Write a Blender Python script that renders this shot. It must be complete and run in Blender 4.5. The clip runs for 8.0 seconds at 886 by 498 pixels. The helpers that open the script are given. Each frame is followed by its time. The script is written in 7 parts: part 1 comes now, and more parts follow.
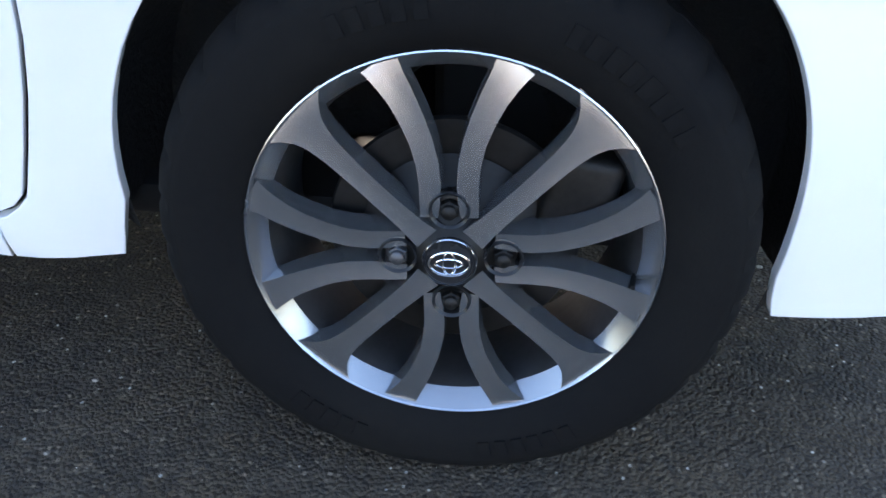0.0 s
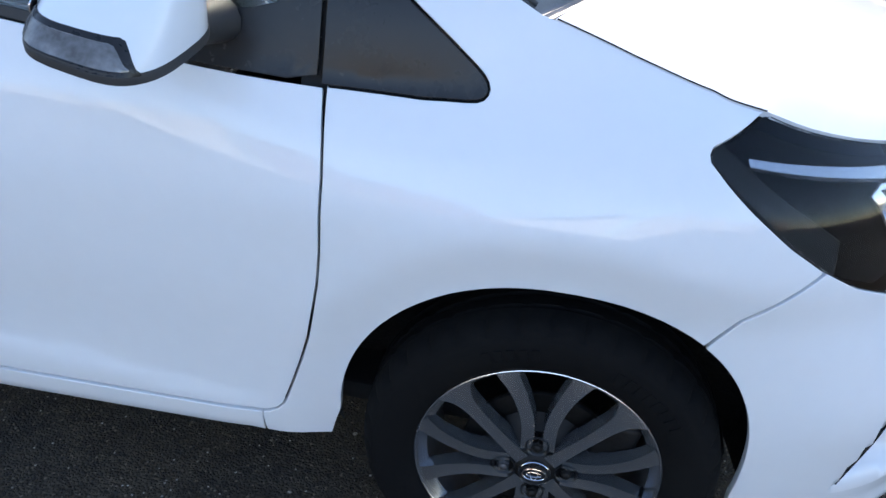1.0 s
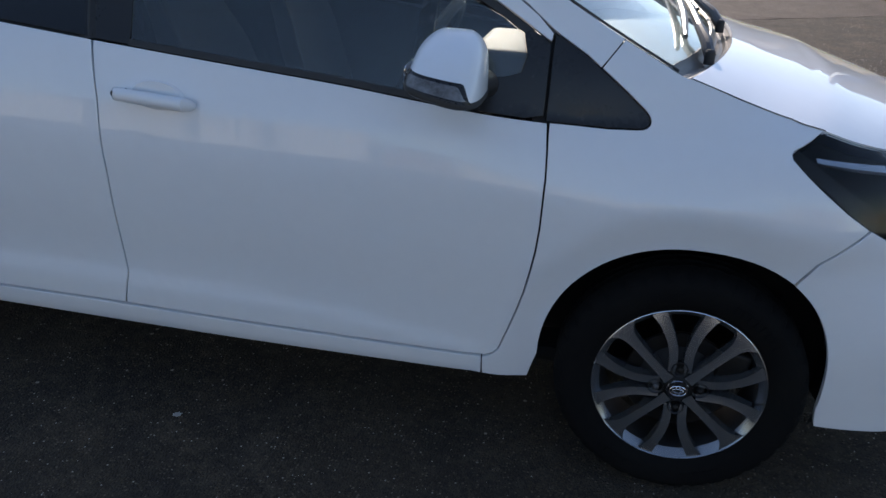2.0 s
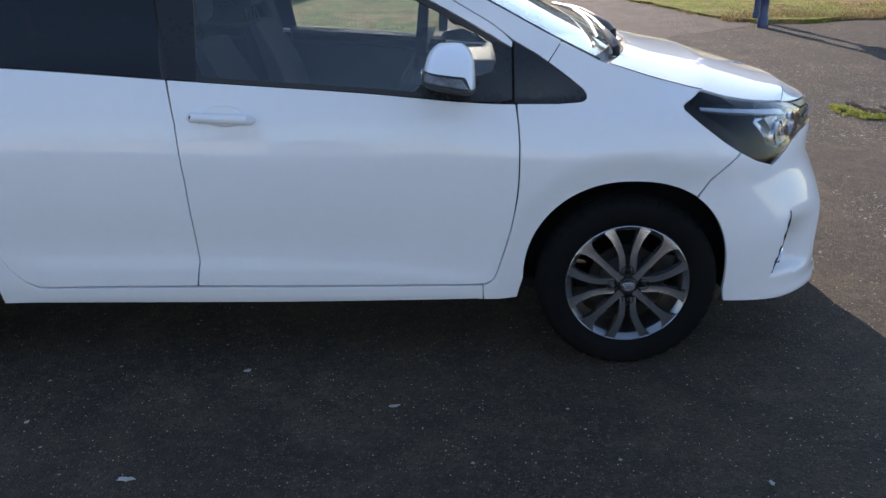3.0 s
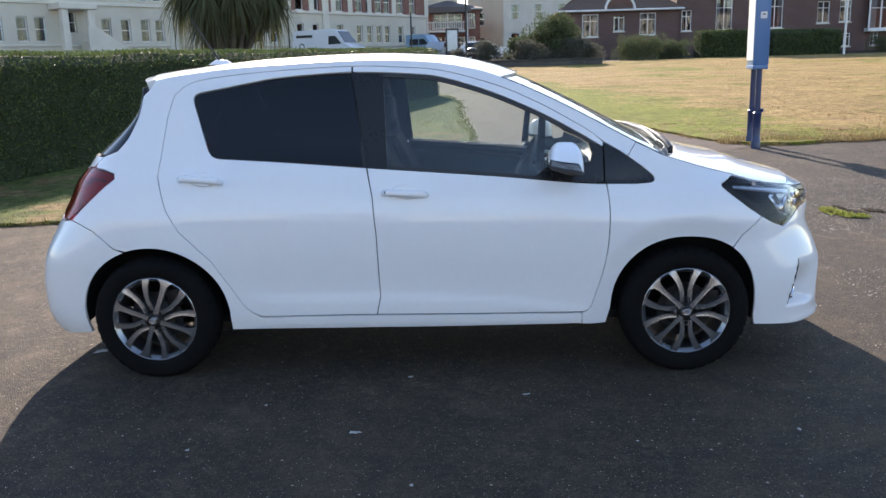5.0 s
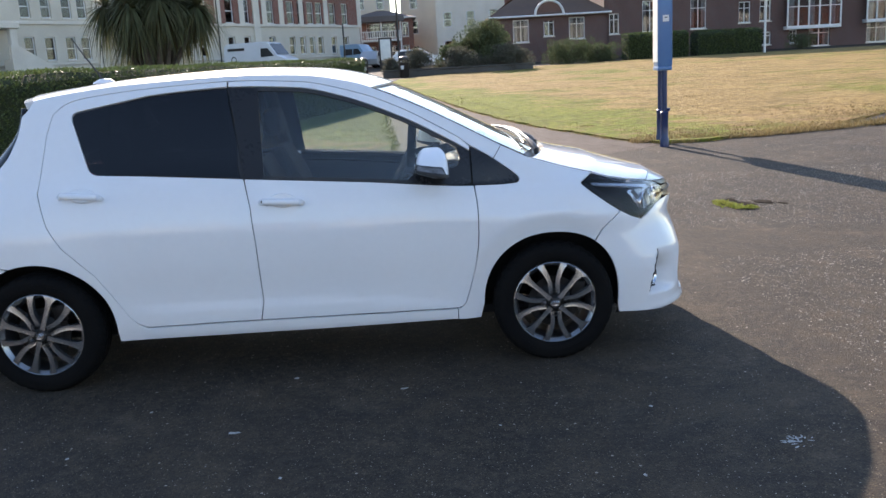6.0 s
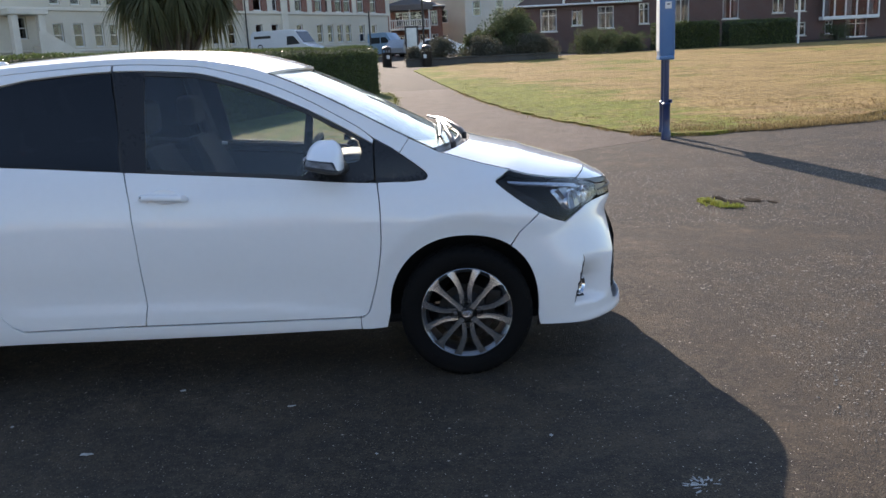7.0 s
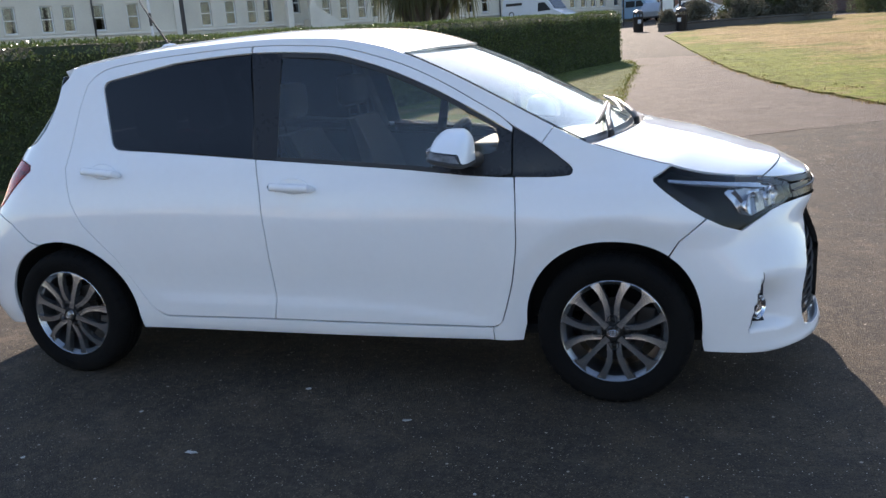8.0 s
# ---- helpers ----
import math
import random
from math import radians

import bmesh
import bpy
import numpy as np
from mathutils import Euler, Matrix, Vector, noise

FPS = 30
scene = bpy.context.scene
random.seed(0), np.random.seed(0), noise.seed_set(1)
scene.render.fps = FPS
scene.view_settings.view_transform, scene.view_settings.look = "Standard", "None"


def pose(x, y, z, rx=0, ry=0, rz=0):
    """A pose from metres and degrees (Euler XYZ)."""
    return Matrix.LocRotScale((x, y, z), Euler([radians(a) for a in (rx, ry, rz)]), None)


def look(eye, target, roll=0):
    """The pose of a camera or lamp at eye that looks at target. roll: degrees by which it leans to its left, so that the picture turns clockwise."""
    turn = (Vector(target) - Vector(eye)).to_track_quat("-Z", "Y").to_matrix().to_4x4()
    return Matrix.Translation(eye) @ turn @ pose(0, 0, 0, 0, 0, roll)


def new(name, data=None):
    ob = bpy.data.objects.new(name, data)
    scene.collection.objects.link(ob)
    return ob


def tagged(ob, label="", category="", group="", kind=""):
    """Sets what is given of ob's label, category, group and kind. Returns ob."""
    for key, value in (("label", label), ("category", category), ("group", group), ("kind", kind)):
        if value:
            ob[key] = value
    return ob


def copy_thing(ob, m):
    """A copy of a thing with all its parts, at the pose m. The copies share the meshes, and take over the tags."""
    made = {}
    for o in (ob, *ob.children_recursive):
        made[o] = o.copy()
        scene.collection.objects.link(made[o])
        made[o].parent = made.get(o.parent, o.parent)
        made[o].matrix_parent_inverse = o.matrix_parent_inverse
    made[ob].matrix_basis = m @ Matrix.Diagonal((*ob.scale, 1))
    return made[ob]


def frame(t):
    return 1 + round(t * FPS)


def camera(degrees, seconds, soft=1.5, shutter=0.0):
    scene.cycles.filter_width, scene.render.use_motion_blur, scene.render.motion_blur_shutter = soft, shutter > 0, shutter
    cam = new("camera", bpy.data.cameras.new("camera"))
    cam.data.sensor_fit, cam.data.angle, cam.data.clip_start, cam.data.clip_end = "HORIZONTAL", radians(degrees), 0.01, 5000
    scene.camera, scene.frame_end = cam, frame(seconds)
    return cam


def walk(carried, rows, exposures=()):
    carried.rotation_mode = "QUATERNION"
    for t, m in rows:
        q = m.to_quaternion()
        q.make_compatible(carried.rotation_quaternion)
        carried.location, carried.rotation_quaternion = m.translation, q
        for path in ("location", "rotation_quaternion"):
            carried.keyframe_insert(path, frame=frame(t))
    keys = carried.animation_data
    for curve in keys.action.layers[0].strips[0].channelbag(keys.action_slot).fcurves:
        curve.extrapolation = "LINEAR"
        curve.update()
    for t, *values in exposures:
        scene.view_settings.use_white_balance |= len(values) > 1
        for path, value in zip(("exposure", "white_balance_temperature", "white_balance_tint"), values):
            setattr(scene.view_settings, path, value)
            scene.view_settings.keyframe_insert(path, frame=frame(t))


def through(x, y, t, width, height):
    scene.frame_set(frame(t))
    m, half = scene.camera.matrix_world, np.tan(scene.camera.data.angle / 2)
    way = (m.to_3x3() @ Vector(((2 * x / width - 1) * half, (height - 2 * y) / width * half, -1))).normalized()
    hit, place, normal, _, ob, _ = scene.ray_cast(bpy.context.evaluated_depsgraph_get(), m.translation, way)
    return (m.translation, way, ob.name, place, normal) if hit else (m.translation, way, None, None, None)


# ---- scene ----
cam = camera(55.5, 8.0)
PATH = [
    (0, (0.063, -1.456, 0.743), (-0.1, 0.213, -0.346), 1.3),
    (0.5, (0.054, -1.507, 1.044), (-0.166, 0.045, -0.199), 1.4),
    (1, (-0.036, -1.764, 1.349), (-0.276, -0.111, 0.25), 4.8),
    (1.5, (-0.075, -2.162, 1.413), (-0.499, -0.428, 0.511), 4.2),
    (2, (-0.206, -2.561, 1.4), (-0.582, -0.779, 0.574), 2.6),
    (3.3, (-0.55, -3.58, 1.428), (-0.623, -1.695, 0.765), -1.4),
    (3.5, (-0.636, -3.708, 1.441), (-0.714, -1.81, 0.813), -0.7),
    (4, (-0.772, -4.126, 1.426), (-0.93, -2.21, 0.874), 0.2),
    (4.2, (-0.814, -4.254, 1.434), (-1.023, -2.333, 0.919), -0.7),
    (5.3, (-0.935, -4.714, 1.447), (-0.991, -2.759, 1.031), -1.9),
    (5.5, (-0.843, -4.77, 1.442), (-0.881, -2.814, 1.029), -2.1),
    (6, (-0.589, -4.788, 1.447), (-0.563, -2.832, 1.032), -3.2),
    (6.5, (-0.314, -4.556, 1.416), (-0.194, -2.607, 0.987), -3.3),
    (7, (0.001, -4.398, 1.398), (-0.048, -2.446, 0.963), -2.8),
    (7.5, (0.265, -4.218, 1.423), (-0.106, -2.305, 0.973), -2.6),
    (8, (0.383, -3.866, 1.414), (-0.238, -2.026, 0.938), -4.0),
]
EXPOSURES = [(t, e, 6600 if t < .1 else 6350 if t < 2.1 else 6480 if t < 5 else 6550, 15) for t, e in ((0, 2.75), (.5, 2.35), (1, 1.74), (1.5, .80), (2.0, .47), (3.5, 1.46), (4.0, 1.76), (4.2, 1.80), (5.3, 1.24), (6.3, 1.28), (7.0, .95), (8, 1.14))]
walk(cam, [(t, look(eye, target, roll)) for t, eye, target, roll in PATH], EXPOSURES)


# ---------------- light ----------------
SUN_TO = Vector((-.2155, .8645, .454)).normalized()
world = bpy.data.worlds.new("sky")
scene.world = world
world.use_nodes = True
wn = world.node_tree
sky = wn.nodes.new("ShaderNodeTexSky")
sky.sky_type = "NISHITA"
sky.sun_disc = False
sky.sun_elevation = math.asin(SUN_TO.z)
sky.sun_rotation = math.atan2(SUN_TO.x, SUN_TO.y)
sky.air_density, sky.dust_density, sky.ozone_density = 1.0, 0.3, 1.0
wn.nodes["Background"].inputs["Strength"].default_value = 0.14
wn.links.new(sky.outputs["Color"], wn.nodes["Background"].inputs["Color"])
sun_data = bpy.data.lights.new("sun", "SUN")
sun_data.energy, sun_data.angle, sun_data.color = 4.2, radians(0.53), (1.0, .87, .72)
sun = new("sun", sun_data)
sun.matrix_world = look(SUN_TO * 60, (0, 0, 0))


# ---------------- materials ----------------
def material(name, color, rough=.6, metal=0.0, other=None, scale=8.0, fine=60.0, mix=.5, bump=.0, bump_scale=80.0,
             coat=0.0, spec=.5, rough_var=.1, transmission=0.0, ior=1.45, island=0.0, sheen=0.0):
    """A surface with broad and fine variation between two colours, varied gloss and fine relief."""
    m = bpy.data.materials.new(name)
    m.use_nodes = True
    n, l = m.node_tree.nodes, m.node_tree.links
    b = n["Principled BSDF"]
    b.inputs["Metallic"].default_value = metal
    b.inputs["Coat Weight"].default_value = coat
    b.inputs["Coat Roughness"].default_value = .012
    b.inputs["Specular IOR Level"].default_value = spec
    b.inputs["Transmission Weight"].default_value = transmission
    b.inputs["IOR"].default_value = ior
    other = other or tuple(c * .8 for c in color)
    co = n.new("ShaderNodeTexCoord")
    big, small = n.new("ShaderNodeTexNoise"), n.new("ShaderNodeTexNoise")
    for node, s in ((big, scale), (small, fine)):
        node.inputs["Scale"].default_value, node.inputs["Detail"].default_value = s, 5
        l.new(co.outputs["Object"], node.inputs["Vector"])
    both = n.new("ShaderNodeMath")
    both.operation = "MULTIPLY_ADD"
    l.new(small.outputs["Fac"], both.inputs[0])
    both.inputs[1].default_value = .45
    l.new(big.outputs["Fac"], both.inputs[2])
    ramp = n.new("ShaderNodeMapRange")
    ramp.inputs["From Min"].default_value, ramp.inputs["From Max"].default_value = .72 - .35 * mix - .1, .72 + .35 * mix + .1
    l.new(both.outputs[0], ramp.inputs["Value"])
    blend = n.new("ShaderNodeMix")
    blend.data_type = "RGBA"
    blend.inputs["A"].default_value, blend.inputs["B"].default_value = (*color, 1), (*other, 1)
    l.new(ramp.outputs["Result"], blend.inputs["Factor"])
    col = blend.outputs["Result"]
    if island:
        geo, hsv, mr = n.new("ShaderNodeNewGeometry"), n.new("ShaderNodeHueSaturation"), n.new("ShaderNodeMapRange")
        l.new(geo.outputs["Random Per Island"], mr.inputs["Value"])
        mr.inputs["To Min"].default_value, mr.inputs["To Max"].default_value = 1 - island, 1 + island
        l.new(mr.outputs["Result"], hsv.inputs["Value"])
        l.new(col, hsv.inputs["Color"])
        col = hsv.outputs["Color"]
    l.new(col, b.inputs["Base Color"])
    rr = n.new("ShaderNodeMapRange")
    rr.inputs["To Min"].default_value, rr.inputs["To Max"].default_value = max(.0, rough - rough_var * .5), min(1, rough + rough_var * .5)
    l.new(both.outputs[0], rr.inputs["Value"])
    l.new(rr.outputs["Result"], b.inputs["Roughness"])
    if bump:
        grain, bp = n.new("ShaderNodeTexNoise"), n.new("ShaderNodeBump")
        grain.inputs["Scale"].default_value, grain.inputs["Detail"].default_value = bump_scale, 6
        l.new(co.outputs["Object"], grain.inputs["Vector"])
        bp.inputs["Strength"].default_value, bp.inputs["Distance"].default_value = min(1, bump * 20), .02
        l.new(grain.outputs["Fac"], bp.inputs["Height"])
        l.new(bp.outputs["Normal"], b.inputs["Normal"])
    return m


def asphalt_material(name="asphalt", dusty=None):
    """Worn asphalt: chips of several browns and greys in a dark binder, mottled dust, sparse white chips and pits."""
    m = bpy.data.materials.new(name)
    m.use_nodes = True
    n, l = m.node_tree.nodes, m.node_tree.links
    b = n["Principled BSDF"]
    co = n.new("ShaderNodeTexCoord")

    def noise(scale, detail, rough=.55):
        t = n.new("ShaderNodeTexNoise")
        t.inputs["Scale"].default_value, t.inputs["Detail"].default_value, t.inputs["Roughness"].default_value = scale, detail, rough
        l.new(co.outputs["Object"], t.inputs["Vector"])
        return t.outputs["Fac"]

    def cells(scale):
        t = n.new("ShaderNodeTexVoronoi")
        t.inputs["Scale"].default_value = scale
        l.new(co.outputs["Object"], t.inputs["Vector"])
        return t

    def span(value, a, b_, lo, hi):
        r = n.new("ShaderNodeMapRange")
        for key, v in (("From Min", a), ("From Max", b_), ("To Min", lo), ("To Max", hi)):
            r.inputs[key].default_value = v
        l.new(value, r.inputs["Value"])
        return r.outputs["Result"]

    def math_of(op, a, c):
        t = n.new("ShaderNodeMath")
        t.operation = op
        for i, v in enumerate((a, c)):
            if isinstance(v, float):
                t.inputs[i].default_value = v
            else:
                l.new(v, t.inputs[i])
        return t.outputs[0]

    def blend(fac, a, c):
        t = n.new("ShaderNodeMix")
        t.data_type = "RGBA"
        for key, v in (("A", a), ("B", c)):
            if isinstance(v, tuple):
                t.inputs[key].default_value = (*(q * 1.42 for q in v), 1)
            else:
                l.new(v, t.inputs[key])
        l.new(fac, t.inputs["Factor"])
        return t.outputs["Result"]

    chips, chips2, pebbles = cells(190), cells(105), cells(105)
    bw, ramp = n.new("ShaderNodeRGBToBW"), n.new("ShaderNodeValToRGB")
    l.new(chips.outputs["Color"], bw.inputs["Color"])
    l.new(bw.outputs["Val"], ramp.inputs["Fac"])
    ramp.color_ramp.elements[0].color, ramp.color_ramp.elements[1].color = (.0148, .0120, .0095, 1), (.108, .080, .050, 1)
    e = ramp.color_ramp.elements.new(.5)
    e.color = (.0269, .0206, .0149, 1)
    col = blend(span(noise(.5, 7, .6), .40, .66, 0.0, .55), ramp.outputs["Color"], (.058, .041, .0245))
    col = blend(span(noise(1.7, 6, .6), .46, .62, 0.0, .45), col, (.065, .047, .029))
    col = blend(span(noise(2.6, 9, .78), .53, .62, 0.0, .55), col, (.105, .079, .052))
    col = blend(span(noise(1.1, 6, .62), .50, .60, 0.0, .5), col, (.021, .0165, .0135))
    # mottles a hand wide, and clumps a few chips wide
    col2 = blend(span(noise(5, 8, .72), .42, .62, 0.0, .7), col, (.014, .0125, .0115))
    clump = blend(span(noise(20, 2, .5), .48, .64, 0.0, .40), col2, (.069, .052, .035))
    col3 = blend(span(noise(55, 2, .5), .52, .66, 0.0, .40), clump, (.010, .0092, .0082))
    # single stones a centimetre wide, some dark and some pale, each with a dark rim
    tone = n.new("ShaderNodeSeparateColor")
    l.new(pebbles.outputs["Color"], tone.inputs["Color"])
    col3 = blend(math_of("MULTIPLY", span(tone.outputs[0], .62, .80, 0.0, .62), span(pebbles.outputs["Distance"], .22, .42, 1.0, 0.0)), col3, (.150, .118, .084))
    col3 = blend(math_of("MULTIPLY", span(tone.outputs[1], .60, .75, 0.0, .60), span(pebbles.outputs["Distance"], .30, .50, 1.0, 0.0)), col3, (.012, .0105, .009))
    # sparse white chips
    bw2 = n.new("ShaderNodeSeparateColor")
    l.new(chips2.outputs["Color"], bw2.inputs["Color"])
    speck = math_of("MULTIPLY", span(bw2.outputs[0], .952, .960, 0.0, .8), span(chips2.outputs["Distance"], .16, .28, 1.0, 0.0))
    col4 = blend(speck, col3, (.42, .39, .34))
    stones, sep3 = cells(24), n.new("ShaderNodeSeparateColor")
    l.new(stones.outputs["Color"], sep3.inputs["Color"])
    stone = math_of("MULTIPLY", span(sep3.outputs[0], .93, .94, 0.0, .75), span(stones.outputs["Distance"], .10, .16, 1.0, 0.0))
    col4 = blend(stone, col4, (.34, .30, .25))
    if dusty:
        col4 = blend(span(noise(3, 7, .65), .3, .7, .25, .65), col4, dusty)
    l.new(col4, b.inputs["Base Color"])
    b.inputs["Roughness"].default_value = .85
    b.inputs["Specular IOR Level"].default_value = .3
    grit = cells(170)
    height = math_of("ADD", math_of("MULTIPLY", grit.outputs["Distance"], 1.0), math_of("ADD", math_of("MULTIPLY", chips.outputs["Distance"], .5), math_of("MULTIPLY", noise(34, 3, .6), .25)))
    bp = n.new("ShaderNodeBump")
    bp.inputs["Strength"].default_value, bp.inputs["Distance"].default_value = .85, .006
    bp.invert = True
    l.new(height, bp.inputs["Height"])
    l.new(bp.outputs["Normal"], b.inputs["Normal"])
    return m


def glass_material(name, tint, rough=.0, dust=0.0, ior=1.5):
    m = bpy.data.materials.new(name)
    m.use_nodes = True
    n, l = m.node_tree.nodes, m.node_tree.links
    b = n["Principled BSDF"]
    b.inputs["Base Color"].default_value = (*tint, 1)
    b.inputs["Transmission Weight"].default_value = 1 - dust
    b.inputs["IOR"].default_value = ior
    noise_t, mr, co = n.new("ShaderNodeTexNoise"), n.new("ShaderNodeMapRange"), n.new("ShaderNodeTexCoord")
    noise_t.inputs["Scale"].default_value, noise_t.inputs["Detail"].default_value = 5, 6
    l.new(co.outputs["Object"], noise_t.inputs["Vector"])
    mr.inputs["To Min"].default_value, mr.inputs["To Max"].default_value = rough, rough + .02
    l.new(noise_t.outputs["Fac"], mr.inputs["Value"])
    l.new(mr.outputs["Result"], b.inputs["Roughness"])
    return m


PAINT = material("white_car_paint", (.80, .81, .82), .35, 0, (.76, .77, .78), 1.5, 30, .5, coat=1.0, spec=.2, rough_var=.06)
BLACK_TRIM = material("gloss_black_trim", (.012, .012, .013), .25, 0, (.02, .02, .021), 4, 70, rough_var=.12, spec=.4)
MATT_TRIM = material("matt_black_plastic", (.022, .022, .023), .55, 0, (.035, .034, .033), 6, 150, bump=.004, bump_scale=400)
SCUTTLE = material("weathered_grey_plastic", (.055, .054, .053), .36, 0, (.085, .082, .078), 9, 120, bump=.004, bump_scale=300)
GAP = material("dark_panel_gap", (.008, .008, .009), .8, 0, (.014, .014, .014), 5, 60)
LINER = material("wheel_arch_felt", (.007, .007, .007), .9, 0, (.013, .012, .011), 9, 90, bump=.02, bump_scale=120)
RUBBER = material("tyre_rubber", (.005, .005, .0055), .85, 0, (.009, .0087, .0083), 7, 90, spec=.10, bump=.004, bump_scale=260)
ALLOY = material("gunmetal_alloy", (.33, .336, .347), .25, .86, (.295, .301, .311), 5, 30, rough_var=.02)
ALLOY_DARK = material("dark_alloy_and_shaded_barrel", (.10, .10, .105), .42, .7, (.07, .07, .073), 12, 120, rough_var=.15)
LIP = material("bright_alloy_lip", (.62, .63, .65), .22, .95, (.52, .53, .55), 14, 140, rough_var=.12)
CHROME = material("chrome", (.80, .80, .82), .08, 1.0, (.70, .70, .72), 10, 120, rough_var=.06)
# steel darkened so that its colour holds the shade behind the spokes
STEEL = material("darkened_steel", (.026, .025, .024), .5, .8, (.014, .013, .012), 18, 120, rough_var=.2)
DARK_INSIDE = material("dark_cabin_plastic", (.016, .0165, .018), .62, 0, (.024, .025, .027), 5, 200, bump=.003, bump_scale=500)
FABRIC = material("charcoal_seat_fabric", (.012, .0125, .014), .9, 0, (.020, .021, .024), 8, 300, bump=.012, bump_scale=420)
DASH = material("grey_dashboard_plastic", (.085, .090, .088), .55, 0, (.11, .115, .112), 6, 200, bump=.003, bump_scale=500)
GREY_LINING = material("pale_grey_headlining", (.40, .40, .39), .9, 0, (.34, .34, .33), 6, 200)
TINT = glass_material("privacy_glass", (.028, .030, .034))
PALE_GLASS = glass_material("pale_green_glass", (.84, .90, .88))
SCREEN_GLASS = glass_material("dusty_windscreen_glass", (.74, .88, .90), .0, .075, ior=1.45)
CLEAR_GLASS = glass_material("clear_lamp_cover", (.84, .85, .86), ior=1.22)
DARK_PANE = material("dark_rear_glass", (.010, .011, .013), .04, 0, (.012, .013, .015), 3, 40, rough_var=.02)
LAMP_DARK = material("dark_lamp_housing", (.0085, .008, .008), .45, 0, (.010, .0095, .009), 3, 9, spec=.05)
SATIN_CHROME = material("satin_chrome", (.42, .43, .46), .26, 1.0, (.34, .35, .37), 14, 120, rough_var=.12)
SMOKED = glass_material("red_lamp_cover", (.55, .012, .018))
RED_INNER = material("red_reflector", (.50, .012, .018), .3, .2, (.28, .006, .010), 20, 90)
MIRROR = material("mirror_silver", (.85, .86, .87), .02, 1.0, (.82, .83, .84), 4, 50, rough_var=.01)
AMBER = material("indicator_reflector", (.30, .29, .28), .2, .5, (.12, .11, .10), 30, 160)
ASPHALT = asphalt_material()
PATH_ASPHALT = asphalt_material("dusty_path_asphalt", (.105, .080, .067))

# ---------------- building helpers ----------------
def mesh_from(name, verts, faces, mat, smooth_faces=True, normals=None):
    me = bpy.data.meshes.new(name)
    me.from_pydata([tuple(v) for v in verts], [], faces)
    me.materials.append(mat)
    me.polygons.foreach_set("use_smooth", [smooth_faces] * len(me.polygons))
    me.update()
    if normals:
        me.normals_split_custom_set_from_vertices([tuple(v) for v in normals])
    return me


def attach(ob, parent):
    if parent is not None:
        ob.parent = parent
    return ob


def part_mesh(name, me, parent, label=""):
    ob = attach(new(name, me), parent)
    return tagged(ob, label) if label else ob


def part(name, bm, mat, parent, label="", smooth_angle=35):
    """Links a bmesh as one mesh object under a thing or a part."""
    me = bpy.data.meshes.new(name)
    bmesh.ops.recalc_face_normals(bm, faces=bm.faces)
    for f in bm.faces:
        f.smooth = True
    for e in bm.edges:
        if len(e.link_faces) == 2 and e.calc_face_angle(0) > radians(smooth_angle):
            e.smooth = False
    bm.to_mesh(me)
    bm.free()
    me.materials.append(mat)
    return part_mesh(name, me, parent, label)


def empty(name, m, label, category, group="", kind=""):
    ob = new(name)
    ob.empty_display_size = .2
    ob.matrix_basis = m
    return tagged(ob, label, category, group, kind)


def box(bm, lo, hi, bevel=0.0, segs=2, m=None):
    lo, hi = Vector(lo), Vector(hi)
    r = bmesh.ops.create_cube(bm, size=1, matrix=Matrix.Translation((lo + hi) / 2) @ Matrix.Diagonal((*(hi - lo), 1)))
    vs = r["verts"]
    if bevel:
        es = list({e for v in vs for e in v.link_edges})
        out = bmesh.ops.bevel(bm, geom=es, offset=bevel, segments=segs, affect="EDGES", profile=.5)
        vs = list({v for f in out["faces"] for v in f.verts} | {v for v in vs if v.is_valid})
    if m is not None:
        bmesh.ops.transform(bm, matrix=m, verts=vs)
    return vs


def tube(bm, points, radius, segs=10, cap=True):
    """A round bar along points; radius a number or one a point."""
    pts = [Vector(p) for p in points]
    rad = radius if isinstance(radius, (list, tuple)) else [radius] * len(pts)
    rings = []
    up = None
    for i, p in enumerate(pts):
        d = (pts[min(i + 1, len(pts) - 1)] - pts[max(i - 1, 0)]).normalized()
        if up is None:
            up = d.orthogonal().normalized()
        up = (up - d * up.dot(d)).normalized()
        w = d.cross(up)
        rings.append([bm.verts.new(p + (up * math.cos(a) + w * math.sin(a)) * rad[i]) for a in [2 * math.pi * k / segs for k in range(segs)]])
    for a, b in zip(rings, rings[1:]):
        for k in range(segs):
            bm.faces.new((a[k], a[(k + 1) % segs], b[(k + 1) % segs], b[k]))
    if cap:
        bm.faces.new(list(reversed(rings[0])))
        bm.faces.new(rings[-1])
    return rings


def lathe(bm, profile, segs=48, axis="y", closed=False, m=None):
    """Turns a profile of (radius, along) about an axis."""
    made = []
    rings = []
    for r, a in profile:
        ring = []
        for k in range(segs):
            t = 2 * math.pi * k / segs
            c, s = r * math.cos(t), r * math.sin(t)
            p = Vector((s, a, c)) if axis == "y" else Vector((c, s, a))
            ring.append(bm.verts.new(m @ p if m is not None else p))
        rings.append(ring)
        made += ring
    pairs = list(zip(rings, rings[1:])) + ([(rings[-1], rings[0])] if closed else [])
    for a, b in pairs:
        for k in range(segs):
            bm.faces.new((a[k], a[(k + 1) % segs], b[(k + 1) % segs], b[k]))
    return made


